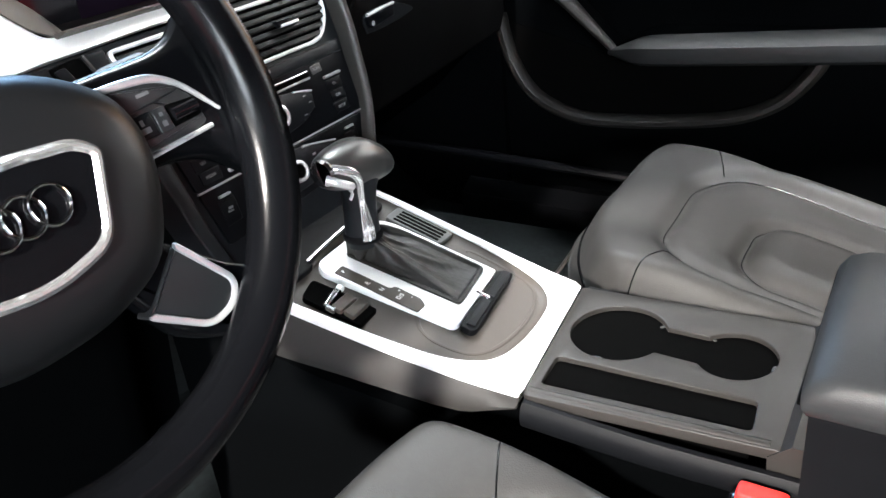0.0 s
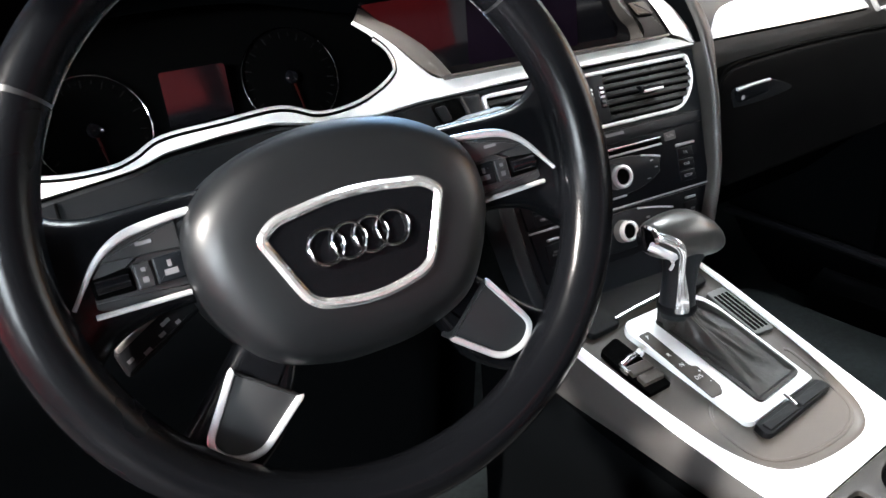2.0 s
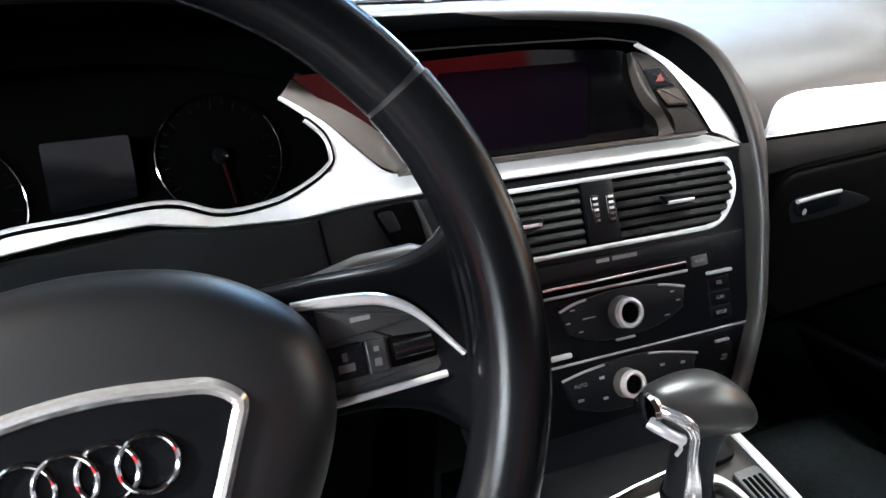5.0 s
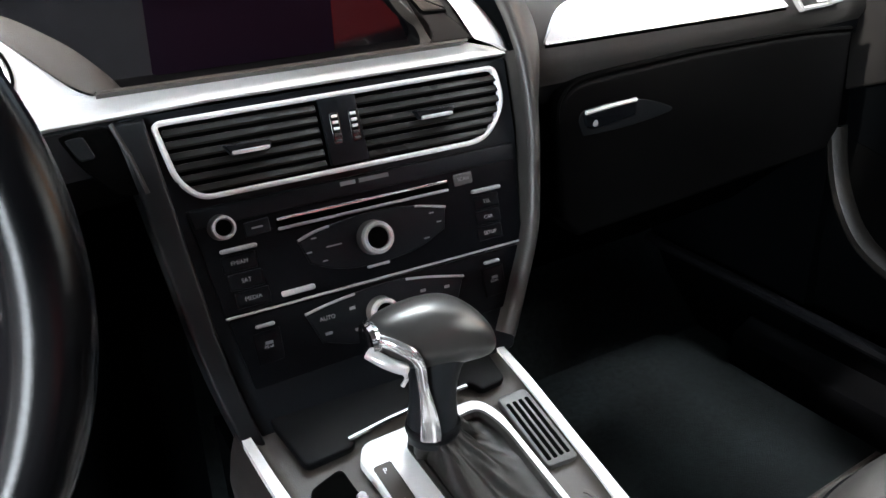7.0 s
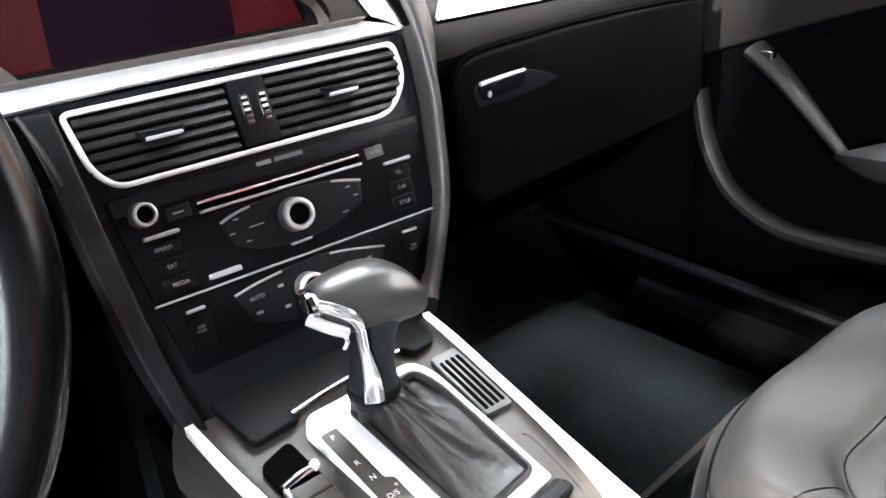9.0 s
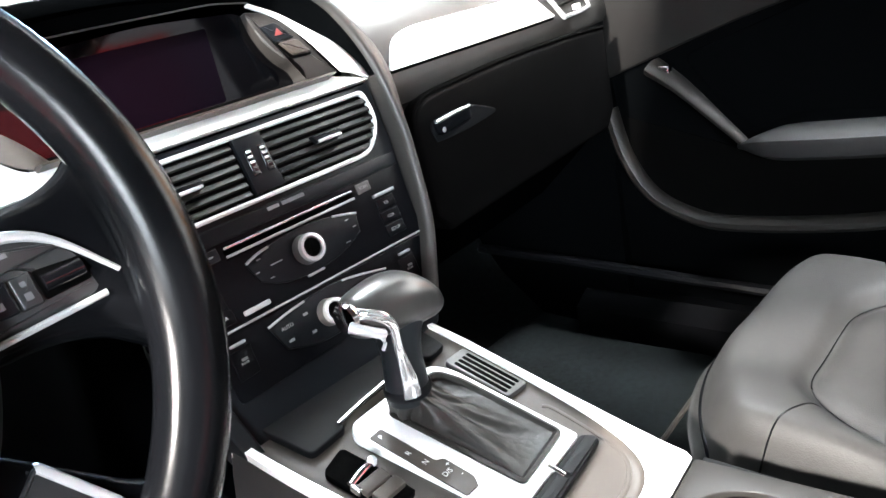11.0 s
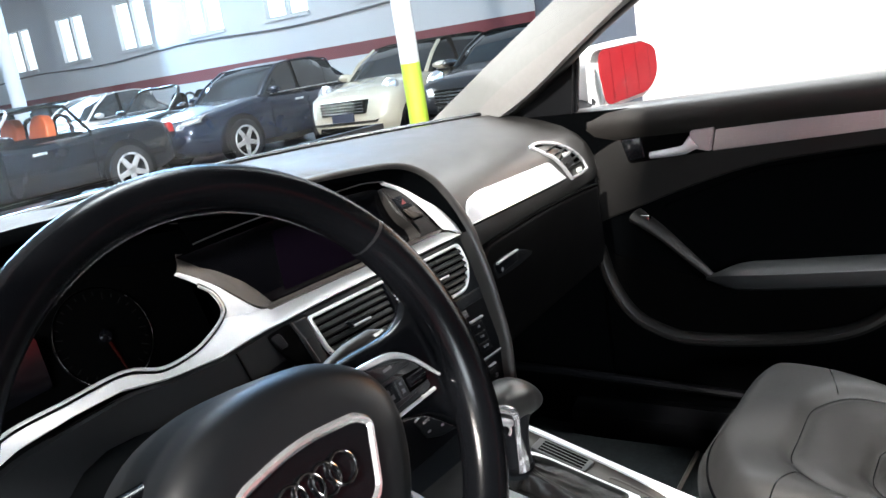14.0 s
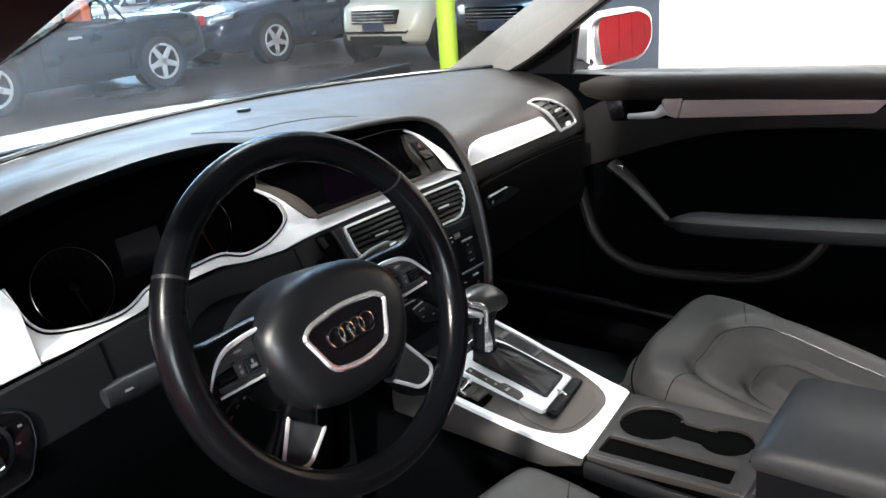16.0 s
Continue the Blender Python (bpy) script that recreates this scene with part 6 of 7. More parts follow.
for s, n in ((1, "body_side_right"), (-1, "body_side_left")):
    sd = [[(s * 0.745, y, z) for y in (-0.95, -2.0)] for z in (0.3, 0.98)]
    tagged(part(n, sheet(sd, 0.03, (s, 0, 0)), DARK), "dark rear side panel of the car", "side panel", kind="structure")
    bp = [[(s * (0.74 - 0.13 * (z - 0.95)), y, z) for y in (-0.93 - 0.1 * (z - 0.95), -1.06 - 0.1 * (z - 0.95))] for z in (0.35, 0.95, 1.33)]
    tagged(part("b_pillar", sheet(bp, 0.04, (s, 0, 0)), DARK), "dark door pillar", "pillar", kind="structure")
    tagged(part("roof_rail", sweep([(s * 0.635, -0.13, 1.255), (s * 0.62, -0.5, 1.315), (s * 0.61, -1.0, 1.325), (s * 0.60, -2.0, 1.26)], 0.035, None, 10), ROOFING), "roof rail above the door, darkened like the headliner", "roof rail", kind="structure")
    tagged(part("kick_panel", sheet([[(s * 0.70, y, z) for y in (0.62, 0.12)] for z in (0.30, 0.95)], 0.02, (s, 0, 0)), LINING_SHADE), "dark footwell side panel", "side panel", kind="structure")
    tagged(part("door_sill", sheet([[(s * (0.66 + 0.09 * i), y, 0.37 + 0.02 * math.sin(i * 3)) for i in (0, 0.4, 1)] for y in (0.2, -1.0)], 0.06, (0, 0, -1)), DARK), "black door sill step", "door sill", kind="structure")
fw = [[(x, 0.62, z) for x in (-0.74, 0.74)] for z in (0.3, 0.97)]
tagged(part("firewall", sheet(fw, 0.02, (0, 1, 0)), DARK), "dark bulkhead behind the dashboard", "bulkhead", kind="structure")

# bonnet and wings, white
bon = [[(x, 0.60 + 0.02 - 0.5 * (x - 0.02) ** 2 + 1.05 * t, 0.963 - 0.05 * t - 0.10 * t ** 2 - 0.06 * (abs(x) / 0.85) ** 3) for x in [-0.86 + 1.72 * i / 24 for i in range(25)]] for t in [j / 14 for j in range(15)]]
tagged(part("bonnet", sheet(bon, 0.03, (0, 0, -1)), WHITE, sharp=70), "white painted bonnet of the car", "bonnet", kind="structure")
for s in (1, -1):
    tagged(part("front_wing", sheet([[(s * (0.84 + 0.06 * math.sin(k)), y, 0.82 - 0.30 * k) for k in (0, 0.5, 1.0, 1.6)] for y in (0.35, 1.6)], 0.02, (-s, 0, 0)), WHITE), "white painted front wing", "car wing", kind="structure")

# ---- door mirror ----
dm = thing("door_mirror", (0.93, 0.16, 0.95), "white door mirror with clear glass", "door mirror")
MM = basis((0.955, 0.150, 1.005), (0.93, -0.36, 0), (0, 0, 1))
face = rounded([(-0.098, -0.070), (0.080, -0.058), (0.118, -0.02), (0.114, 0.045), (0.075, 0.066), (-0.075, 0.060), (-0.094, 0.03)], [0.03, 0.03, 0.03, 0.03, 0.03, 0.03, 0.03], 6)
shell = []
for f, h in ((1.0, 0.0), (1.03, -0.02), (1.0, -0.05), (0.85, -0.085), (0.55, -0.105), (0.2, -0.112)):
    shell.append([MM @ Vector((p[0] * f, p[1] * f, h)) for p in face])
inner_f = inset(face, 0.008)
shell.insert(0, [MM @ Vector((*p, 0.0)) for p in inner_f])
shell.insert(0, [MM @ Vector((*p, -0.012)) for p in inner_f])
part("housing", loft(shell), WHITE, dm)
gls = rounded([(-0.048, -0.062), (0.074, -0.048), (0.104, -0.015), (0.102, 0.040), (0.07, 0.055), (-0.052, 0.051), (-0.060, 0.02)], [0.02, 0.03, 0.03, 0.03, 0.03, 0.02, 0.03], 6)
part("mirror_pane", prism(gls, -0.011, 0.0015, MM @ Matrix.Rotation(radians(-4.5), 4, "Y") @ Matrix.Rotation(radians(-1.5), 4, "X") @ Matrix.Translation((0, 0, 0.002))), MIRROR, dm, "mirror pane")
part("foot", sweep([(0.75, 0.20, 0.945), (0.82, 0.205, 0.945), (0.89, 0.21, 0.955)], [0.03, 0.024, 0.03], [0.012, 0.012, 0.014], 10), DARK, dm)

# ---- passenger side: deco strip, vent, glove box handle ----
deco = thing("decor_strip", (0.38, 0.07, 0.87), "bright aluminium decor strip on the dashboard", "trim")


def dface(x, z):
    return lerp(z, [0.838, 0.86, 0.89, 0.905, 0.922, 0.938], [0.084, 0.080, 0.086, 0.092, 0.105, 0.13]) + lerp(x, [0.2, 0.5, 0.7], [0.0, 0.012, 0.03])


dec = rounded([(0.213, 0.872), (0.547, 0.867), (0.503, 0.903), (0.27, 0.908), (0.232, 0.902)], [0.004, 0.004, 0.006, 0.03, 0.03], 6)
bmd = bmesh.new()
vf = [bmd.verts.new((x, dface(x, z) - 0.004, z)) for x, z in dec]
bmd.faces.new(vf)
ret = bmesh.ops.extrude_face_region(bmd, geom=bmd.faces[:])
bmesh.ops.translate(bmd, vec=(0, 0.012, 0), verts=[v for v in ret["geom"] if isinstance(v, bmesh.types.BMVert)])
bmesh.ops.triangulate(bmd, faces=[f for f in bmd.faces if len(f.verts) > 4])
part("strip", bmd, SATIN, deco)
# Black rod draws the shadow line below the strip
part("strip_shadow", sweep([(x, dface(x, z) - 0.0005, z - 0.0016) for x, z in [(0.216 + 0.328 * i / 20, 0.872 - 0.005 * i / 20) for i in range(21)]], 0.0022, None, 6), BLACK, deco, "dark line painting the shadow under the strip")
part("strip_edge", sweep([(x, dface(x, z) - 0.0045, z) for x, z in [(0.218 + 0.325 * i / 20, 0.8728 - 0.005 * i / 20) for i in range(21)]], 0.0009, None, 6), BRIGHT, deco, "fine bright lower edge")
pv = thing("side_vent", (0.58, 0.1, 0.88), "passenger side air vent with silver rim", "air vent")
right_side = [(0.495, 0.931), (0.532, 0.931), (0.575, 0.921), (0.612, 0.902), (0.636, 0.880), (0.644, 0.864)]
left_side = [(0.569, 0.862), (0.548, 0.886), (0.526, 0.908)]
vout = [(p.x, p.y) for p in spline(right_side, 5)] + [(0.61, 0.8615)] + [(p.x, p.y) for p in spline(left_side, 5)]


def on_face(x, z, lift):
    return Vector((x, dface(x, z) - lift, z))


def face_plate(pts, lift, deep):
    bm = bmesh.new()
    c0, c1 = [bm.verts.new(on_face(x, z, lift)) for x, z in pts], [bm.verts.new(on_face(x, z, lift - deep)) for x, z in pts]
    bm.faces.new(c0)
    bm.faces.new(c1[::-1])
    for i in range(len(pts)):
        k = (i + 1) % len(pts)
        bm.faces.new((c0[k], c0[i], c1[i], c1[k]))
    bmesh.ops.triangulate(bm, faces=[f for f in bm.faces if len(f.verts) > 4])
    return bm


part("vent_back", face_plate(vout, 0.0025, 0.008), BLACK, pv)
part("rim", sweep([on_face(x, z, 0.004) for x, z in vout], 0.0032, 0.004, 8, (0, -1, 0.3), True), BRIGHT, pv, "silver vent rim")
for k in range(5):
    z = 0.880 + 0.0098 * k
    x0 = lerp(z, [0.862, 0.886, 0.908, 0.931], [0.569, 0.548, 0.526, 0.495]) + 0.003
    x1 = lerp(z, [0.864, 0.880, 0.902, 0.921, 0.931], [0.644, 0.636, 0.612, 0.575, 0.532]) - 0.003
    part("slat", sweep([on_face(x0 + (x1 - x0) * i / 4, z - 0.002 + 0.004 * i / 4, 0.0035) for i in range(5)], 0.0012, 0.004, 8, (0, -1, 0.2)), SLAT, pv)
part("vent_shelf", face_plate([(0.568, 0.8635), (0.641, 0.8655), (0.634, 0.878), (0.557, 0.876)], 0.0045, 0.006), UMBER, pv)
part("vent_wheel", box((0.605, dface(0.605, 0.87) - 0.006, 0.870), (0.016, 0.006, 0.007), None, 0.001), SATIN, pv)
part("vent_tab", box((0.574, dface(0.574, 0.904) - 0.008, 0.904), (0.022, 0.006, 0.005), None, 0.001), BRIGHT, pv, "silver vent tab")
gb = thing("glove_box", (0.4, 0.06, 0.7), "black glove box lid with recessed pull handle", "glove box")
lid_top = [(p.x, p.y) for p in spline([(0.2235, 0.800), (0.2252, 0.8194), (0.2385, 0.8318), (0.2612, 0.8366), (0.33, 0.8388), (0.41, 0.8400), (0.56, 0.8365), (0.655, 0.8300)], 5)]
GB = basis((0, 0.069, 0.0), (1, 0.04, 0), (0, 0.0, 1))
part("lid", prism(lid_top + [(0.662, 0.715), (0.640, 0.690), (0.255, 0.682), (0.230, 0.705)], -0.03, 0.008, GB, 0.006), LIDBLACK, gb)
part("lid_gap", sweep([GB @ Vector((x, z + 0.002, 0.004)) for x, z in lid_top], 0.0028, 0.004, 8, (0, -1, 0)), BLACK, gb)
recess_o = [(p.x, p.y) for p in spline([(0.2465, 0.800), (0.252, 0.8090), (0.285, 0.8110), (0.3178, 0.8090), (0.345, 0.8015), (0.3680, 0.7910), (0.345, 0.7865), (0.300, 0.7842), (0.2531, 0.7852)], 4)]
part("handle_recess", prism(recess_o, 0.006, 0.0092, GB, 0.0006), FASCIA, gb, "shallow dark handle recess")
h_ = part("handle", prism(rounded([(0.2495, 0.8065), (0.3140, 0.8095), (0.3150, 0.7945), (0.2660, 0.7905), (0.2545, 0.7925)], 0.004), 0.008, 0.0135, GB, 0.002), INKY, gb)
part("handle_edge", sweep([GB @ Vector((x, z, 0.0135)) for x, z in ((0.2506, 0.8085), (0.2816, 0.8100), (0.3126, 0.8104))], 0.0021, None, 8), BRIGHT, h_, "chrome handle edge")
part("lock", turned([(0.005, 0), (0.005, 0.002), (0, 0.0022)], GB @ Matrix.Translation((0.2626, 0.7965, 0.0125)) @ Matrix.Scale(0.62, 4), 14), LIPGREY, h_, "small chrome lock")

# ---- the hall ----
CAR_OBJECTS = set(scene.objects)
CONC = material("polished_concrete", (0.070, 0.056, 0.052), 0.30, vary=0.2, scale=0.6, noise_rough=0.06)
WALL = material("pale_painted_wall", (0.62, 0.66, 0.70), 0.8, vary=0.06, scale=1.2, bump=0.2, bump_scale=30)
MAROON = material("maroon_paint", (0.20, 0.045, 0.055), 0.7, vary=0.08, scale=2)
REDWALL = material("red_paint", (0.26, 0.006, 0.010), 0.5, vary=0.1, scale=3)
GREYW = material("dark_grey_paint", (0.12, 0.125, 0.14), 0.8, vary=0.06, scale=1)
WHITEW = material("bright_white_paint", (0.86, 0.86, 0.85), 0.8, vary=0.03, scale=1)
CEIL = material("corrugated_ceiling", (0.5, 0.54, 0.58), 0.7, vary=0.08, scale=1)
LIME = material("lime_yellow_paint", (0.52, 0.72, 0.05), 0.5, vary=0.06, scale=6)
PANE = glow("daylit_pane", (0.85, 0.94, 1.0), 2.4)


def struct(name, bm, mat, label, category):
    return tagged(part(name, bm, mat), label, category, kind="structure")


g = bmesh.new()
bmesh.ops.create_grid(g, x_segments=4, y_segments=4, size=70)
struct("ground", g, CONC, "glossy brown-grey concrete hall floor", "floor")
WP, WD = Vector((12.6, 0.0, 0)), Vector((0, 1, 0))
WO = basis(WP, WD, (0, 0, 1))          # wall: x along it, y up, z into the hall (away from its face: negative)


def wbox(x0, x1, y0, y1, z0, z1, bm=None):
    return box(((x0 + x1) / 2, (y0 + y1) / 2, (z0 + z1) / 2), (x1 - x0, y1 - y0, z1 - z0), WO, 0, bm)


wins = [(6.35 + 2.68 * k, 0.58) for k in range(11)]          # windows along the wall: start and width of one light
wall = bmesh.new()
wbox(6.4, 45, 0, 2.45, 0, 0.3, wall)
wbox(6.4, 45, 3.6, 7, 0, 0.3, wall)
xx = 6.4
for x, w in wins[1:]:
    wbox(xx, x, 2.45, 3.6, 0, 0.3, wall)
    xx = x + 2 * w + 0.1
wbox(xx, 45, 2.45, 3.6, 0, 0.3, wall)
struct("wall_east", wall, WALL, "pale painted masonry wall with high windows", "wall")
struct("wall_stripe", wbox(6.4, 45, 1.38, 1.64, -0.004, 0.0), MAROON, "maroon painted stripe along the wall", "stripe")
struct("conduit", sweep([WO @ Vector((x, 2.25 + 0.05 * math.sin(x * 0.9), -0.03)) for x in [6.5 + 0.8 * i for i in range(48)]], 0.025, None, 6), GREYW, "grey pipe along the wall", "pipe")
for i, (x, w) in enumerate(wins[1:]):
    wd = thing(f"window_{i + 1}", WO @ Vector((x + w, 3.0, 0.15)), "bright daylit double window high in the wall", "window", "hall windows", "structure")
    for j in range(2):
        part("pane", wbox(x + j * (w + 0.1) + 0.03, x + j * (w + 0.1) + w - 0.03, 2.48, 3.57, 0.10, 0.12), PANE, wd)
    part("window_frame", wbox(x + w, x + w + 0.1, 2.45, 3.6, 0.03, 0.15), WALL, wd)
    part("window_sill", wbox(x - 0.05, x + 2 * w + 0.15, 2.38, 2.45, -0.06, 0.1), WALL, wd)
gw = [[Vector(p) for p in ((12.7, 6.45, z), (3.35, 1.0, z))] for z in (0, 7)]
struct("wall_grey", sheet(gw, 0.2, (0.5, -0.86, 0)), GREYW, "dark grey wall beside the white one", "wall")
struct("wall_white", box((3.25, -0.9, 3.5), (0.2, 3.7, 7.0)), WHITEW, "plain bright white wall beside the car", "wall")
od = thing("door_1", (3.13, -0.6, 0), "orange-brown wooden door in the white wall", "door", "", "structure")
part("door_leaf", box((3.13, -0.62, 1.2), (0.05, 1.0, 2.4), None, 0.0), material("orange_wood", (0.55, 0.22, 0.06), 0.5, vary=0.2), od)
part("door_knob", turned([(0.02, 0), (0.04, 0.03), (0.03, 0.06), (0, 0.065)], basis((3.10, -0.22, 1.32), (0, 1, 0), (0, 0, -1))), CHROME, od)
struct("wall_north", box((0, 45, 3.5), (60, 0.3, 7)), WALL, "pale far end wall", "wall")
struct("stripe_north", box((0, 44.84, 1.6), (60, 0.02, 0.3)), MAROON, "maroon stripe on the far wall", "stripe")
struct("wall_west", box((-7, 15, 3.5), (0.3, 60, 7)), GREYW, "dark grey side wall", "wall")
struct("wall_back", box((0, -8.2, 3.5), (40, 0.3, 7)), GREYW, "dark grey back wall", "wall")
struct("wall_bay", box((7.5, -4.5, 3.5), (0.2, 7.2, 7.0)), GREYW, "dark grey wall of the bay", "wall")
shut = thing("door_2", (2.7, -8.0, 0), "red slatted roller door in the back wall", "roller door", "", "structure")
for k in range(22):
    part("slat", box((0.9 + 0.155 * k + 0.0775, -8.03, 1.3), (0.15, 0.05, 2.6), None, 0.0), REDWALL, shut)
# Red band added out of view for the centre screen to reflect
struct("red_reflector", box((5.2, -8.04, 4.3), (5.0, 0.02, 1.3)), REDWALL, "broad red band added high on the unseen back wall for reflections", "stripe")
# Glowing panels added to the unseen side wall, matching the west fill
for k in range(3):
    wx = thing(f"window_{k + 20}", (-6.85, -4.4 + 2.0 * k, 2.8), "glowing window panel added to the unseen side wall", "window", "side windows", "structure")
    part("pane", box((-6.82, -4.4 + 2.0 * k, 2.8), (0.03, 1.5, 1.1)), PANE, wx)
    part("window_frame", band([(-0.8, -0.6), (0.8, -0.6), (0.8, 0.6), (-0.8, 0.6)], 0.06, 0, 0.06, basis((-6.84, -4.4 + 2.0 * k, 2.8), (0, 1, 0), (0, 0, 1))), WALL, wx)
ce = bmesh.new()
for i in range(150):
    x = -9 + 0.25 * i
    box((x, 17, 6.55 + (0.03 if i % 2 else 0)), (0.25, 60, 0.05), None, 0, ce)
struct("ceiling", ce, CEIL, "corrugated pale metal ceiling", "ceiling")
for k in range(6):
    struct("beam", box((4, 6 + 7 * k, 6.3), (24, 0.2, 0.35)), CEIL, "steel roof beam", "beam")


def hall_column(name, x, y, two):
    c = thing(name, (x, y, 0), "round steel column, lime yellow below and white above" if two else "round pale grey steel column", "column", "", "structure")
    m = Matrix.Translation((x, y, 0))
    if two:
        part("painted_foot", turned([(0.095, 0), (0.095, 1.15)], m, 24), LIME, c, "lime yellow paint")
        part("shaft", turned([(0.0945, 1.15), (0.0945, 6.5)], m, 24), WHITEW, c)
    else:
        part("shaft", turned([(0.15, 0), (0.15, 6.5)], m, 24), WALL, c)


hall_column("column_1", 5.75, 4.22, True)
hall_column("column_2", 8.86, 17.05, False)

# unseen strip lamps, added under the ceiling to go with the area lamps
LAMPM = glow("lamp_tube", (1.0, 0.97, 0.9), 30.0)
for x, y in ((-5.8, -1.2), (2.3, 2.4), (6.5, 13.0), (1.2, -2.6)):
    lm = thing("strip_lamp", (x, y, 6.5), "added white strip lamp, unseen under the ceiling", "lamp", "ceiling lamps")
    part("lamp_body", box((x, y, 6.50), (0.3, 2.4, 0.08)), WHITEW, lm)
    part("lamp_tube", box((x, y, 6.44), (0.2, 2.3, 0.04)), LAMPM, lm)

# ---- parked cars ----
TYRE = material("tyre_rubber", (0.015, 0.015, 0.016), 0.85)
ALLOY = material("silver_alloy", (0.82, 0.83, 0.84), 0.32, 0.5, vary=0.05)
CGLASS = material("tinted_car_glass", (0.02, 0.026, 0.03), 0.05, vary=0.1, spec=0.8, noise_rough=0.02)
HEADL = material("headlamp_glass", (0.75, 0.78, 0.8), 0.12, 0.6, vary=0.25, scale=30)


def paint(name, c, metal=0.0):
    return material(name, c, 0.22, metal, vary=0.04, scale=3, coat=0.8)


NAVY = paint("dark_blue_paint", (0.010, 0.022, 0.055), 0.3)
JET = paint("black_paint", (0.003, 0.0035, 0.005))
CREAM = paint("cream_paint", (0.62, 0.58, 0.46))
GREYP = paint("dark_grey_paint", (0.025, 0.026, 0.03), 0.4)
SILVER = paint("silver_paint", (0.5, 0.51, 0.53), 0.6)
SNOW = paint("white_paint", (0.75, 0.76, 0.77))
CHERRY = paint("cherry_red_paint", (0.38, 0.01, 0.015))


def parked_car(at, turn, L, W, H, wb, col, label, style="sedan", belt=0.92, wheel_r=0.32, nose=0.70, seats=None, lampcol=HEADL):
    """A car on its wheels: x forward, y to its left, standing at a place, turned about z."""
    c = thing("car", (at[0], at[1], 0), label, "car", "parked cars")
    M = Matrix.Translation((at[0], at[1], 0)) @ Matrix.Rotation(radians(turn), 4, "Z")
    w = W / 2
    xf, xr = L / 2, -L / 2
    fa, ra = wb / 2 + 0.03, -wb / 2 + 0.03          # axles
    hatch = style in ("hatch", "mini")
    cowl = fa - (0.55 if not hatch else 0.42)
    tail = xr + (0.25 if hatch else 0.95)
    top = [(xr, belt - 0.22), (xr + 0.04, belt - 0.03), (xr + 0.25, belt + 0.02), (tail, belt + 0.03), (ra + 0.3, belt), (0, belt - 0.02), (cowl, belt + 0.02), (cowl + 0.45, belt - 0.05), (fa, nose + 0.10), (fa + 0.35, nose + 0.04), (xf - 0.12, nose - 0.06), (xf - 0.03, nose - 0.16), (xf, nose - 0.26)]
    wid = [(xr, 0.80), (xr + 0.15, 0.93), (ra, 0.99), (0, 1.0), (fa, 0.985), (fa + 0.4, 0.93), (xf - 0.12, 0.82), (xf, 0.66)]
    loops = []
    for x in [xr + L * i / 36 for i in range(37)]:
        zt = lerp(x, [p[0] for p in top], [p[1] for p in top])
        ww = w * lerp(x, [p[0] for p in wid], [p[1] for p in wid])
        zb = 0.20 + 0.10 * smooth01(abs(x), L / 2 - 0.5, L / 2)
        half = [(0.70, zb), (0.93, zb + 0.05), (0.99, zb + 0.16), (1.0, zb + (zt - zb) * 0.5), (0.985, zt - 0.14), (0.94, zt - 0.05), (0.84, zt - 0.008), (0.5, zt + 0.015), (0.0, zt + 0.022)]
        lp = [(x, ww * a, z) for a, z in half] + [(x, -ww * a, z) for a, z in half[-2::-1]]
        loops.append([M @ Vector(p) for p in lp])
    part("body", loft(loops), col, c, sharp=60)
    # greenhouse
    zb = belt + 0.01
    if style == "open":
        fr = [M @ Vector(p) for p in ((cowl - 0.02, w * 0.80, zb - 0.02), (cowl - 0.45, w * 0.68, H - 0.02), (cowl - 0.5, 0, H + 0.015), (cowl - 0.45, -w * 0.68, H - 0.02), (cowl - 0.02, -w * 0.80, zb - 0.02))]
        part("screen_frame", sweep(spline(fr, 5), 0.02 if seats else 0.03, None, 8), ALLOY if seats else col, c)
        part("windscreen", sheet([[M @ Vector((cowl - 0.02 - 0.43 * t, w * (0.80 - 0.12 * t) * u, zb + (H - zb) * t)) for u in (-1, -0.5, 0, 0.5, 1)] for t in (0, 0.5, 0.97)]), GLASS, c).visible_shadow = False
        part("cockpit", prism(rounded([(cowl - 0.25, -w * 0.74), (cowl - 0.25, w * 0.74), (ra + 0.35, w * 0.72), (ra + 0.35, -w * 0.72)], 0.1), belt - 0.05, belt + 0.032, M), BLACK, c)
        for s in (1, -1):
            xs_ = ra + 0.75
            bk = prism(rounded([(-0.24, 0), (0.24, 0), (0.20, 0.38), (0.10, 0.50), (-0.10, 0.50), (-0.20, 0.38)], 0.06), 0, 0.12, M @ Matrix.Translation((xs_, s * w * 0.40, belt - 0.2)) @ Matrix.Rotation(math.pi / 2, 4, "Z") @ Matrix.Rotation(radians(80), 4, "X"), 0.03)
            part("seat_back", bk, seats or BLACK, c, "seat back above the door line")
            part("roll_hoop", sweep(spline([M @ Vector((xs_ - 0.28, s * w * 0.40 + d, z)) for d, z in ((-0.2, belt), (-0.17, belt + 0.20), (0, belt + 0.27), (0.17, belt + 0.20), (0.2, belt))], 5), 0.028, None, 8), JET, c)
        if seats:
            xs_ = ra + 0.58
            part("soft_top", sheet([[M @ Vector((x, w * f * u, z + 0.02 * (1 - u * u))) for u in (-1, -0.8, -0.4, 0, 0.4, 0.8, 1)] for x, f, z in ((cowl - 0.42, 0.70, H - 0.01), (cowl - 0.75, 0.72, H + 0.02), (xs_ + 0.15, 0.72, H + 0.02), (xs_, 0.72, H - 0.02))], 0.03), BLACK, c, "black cloth top over the seats")
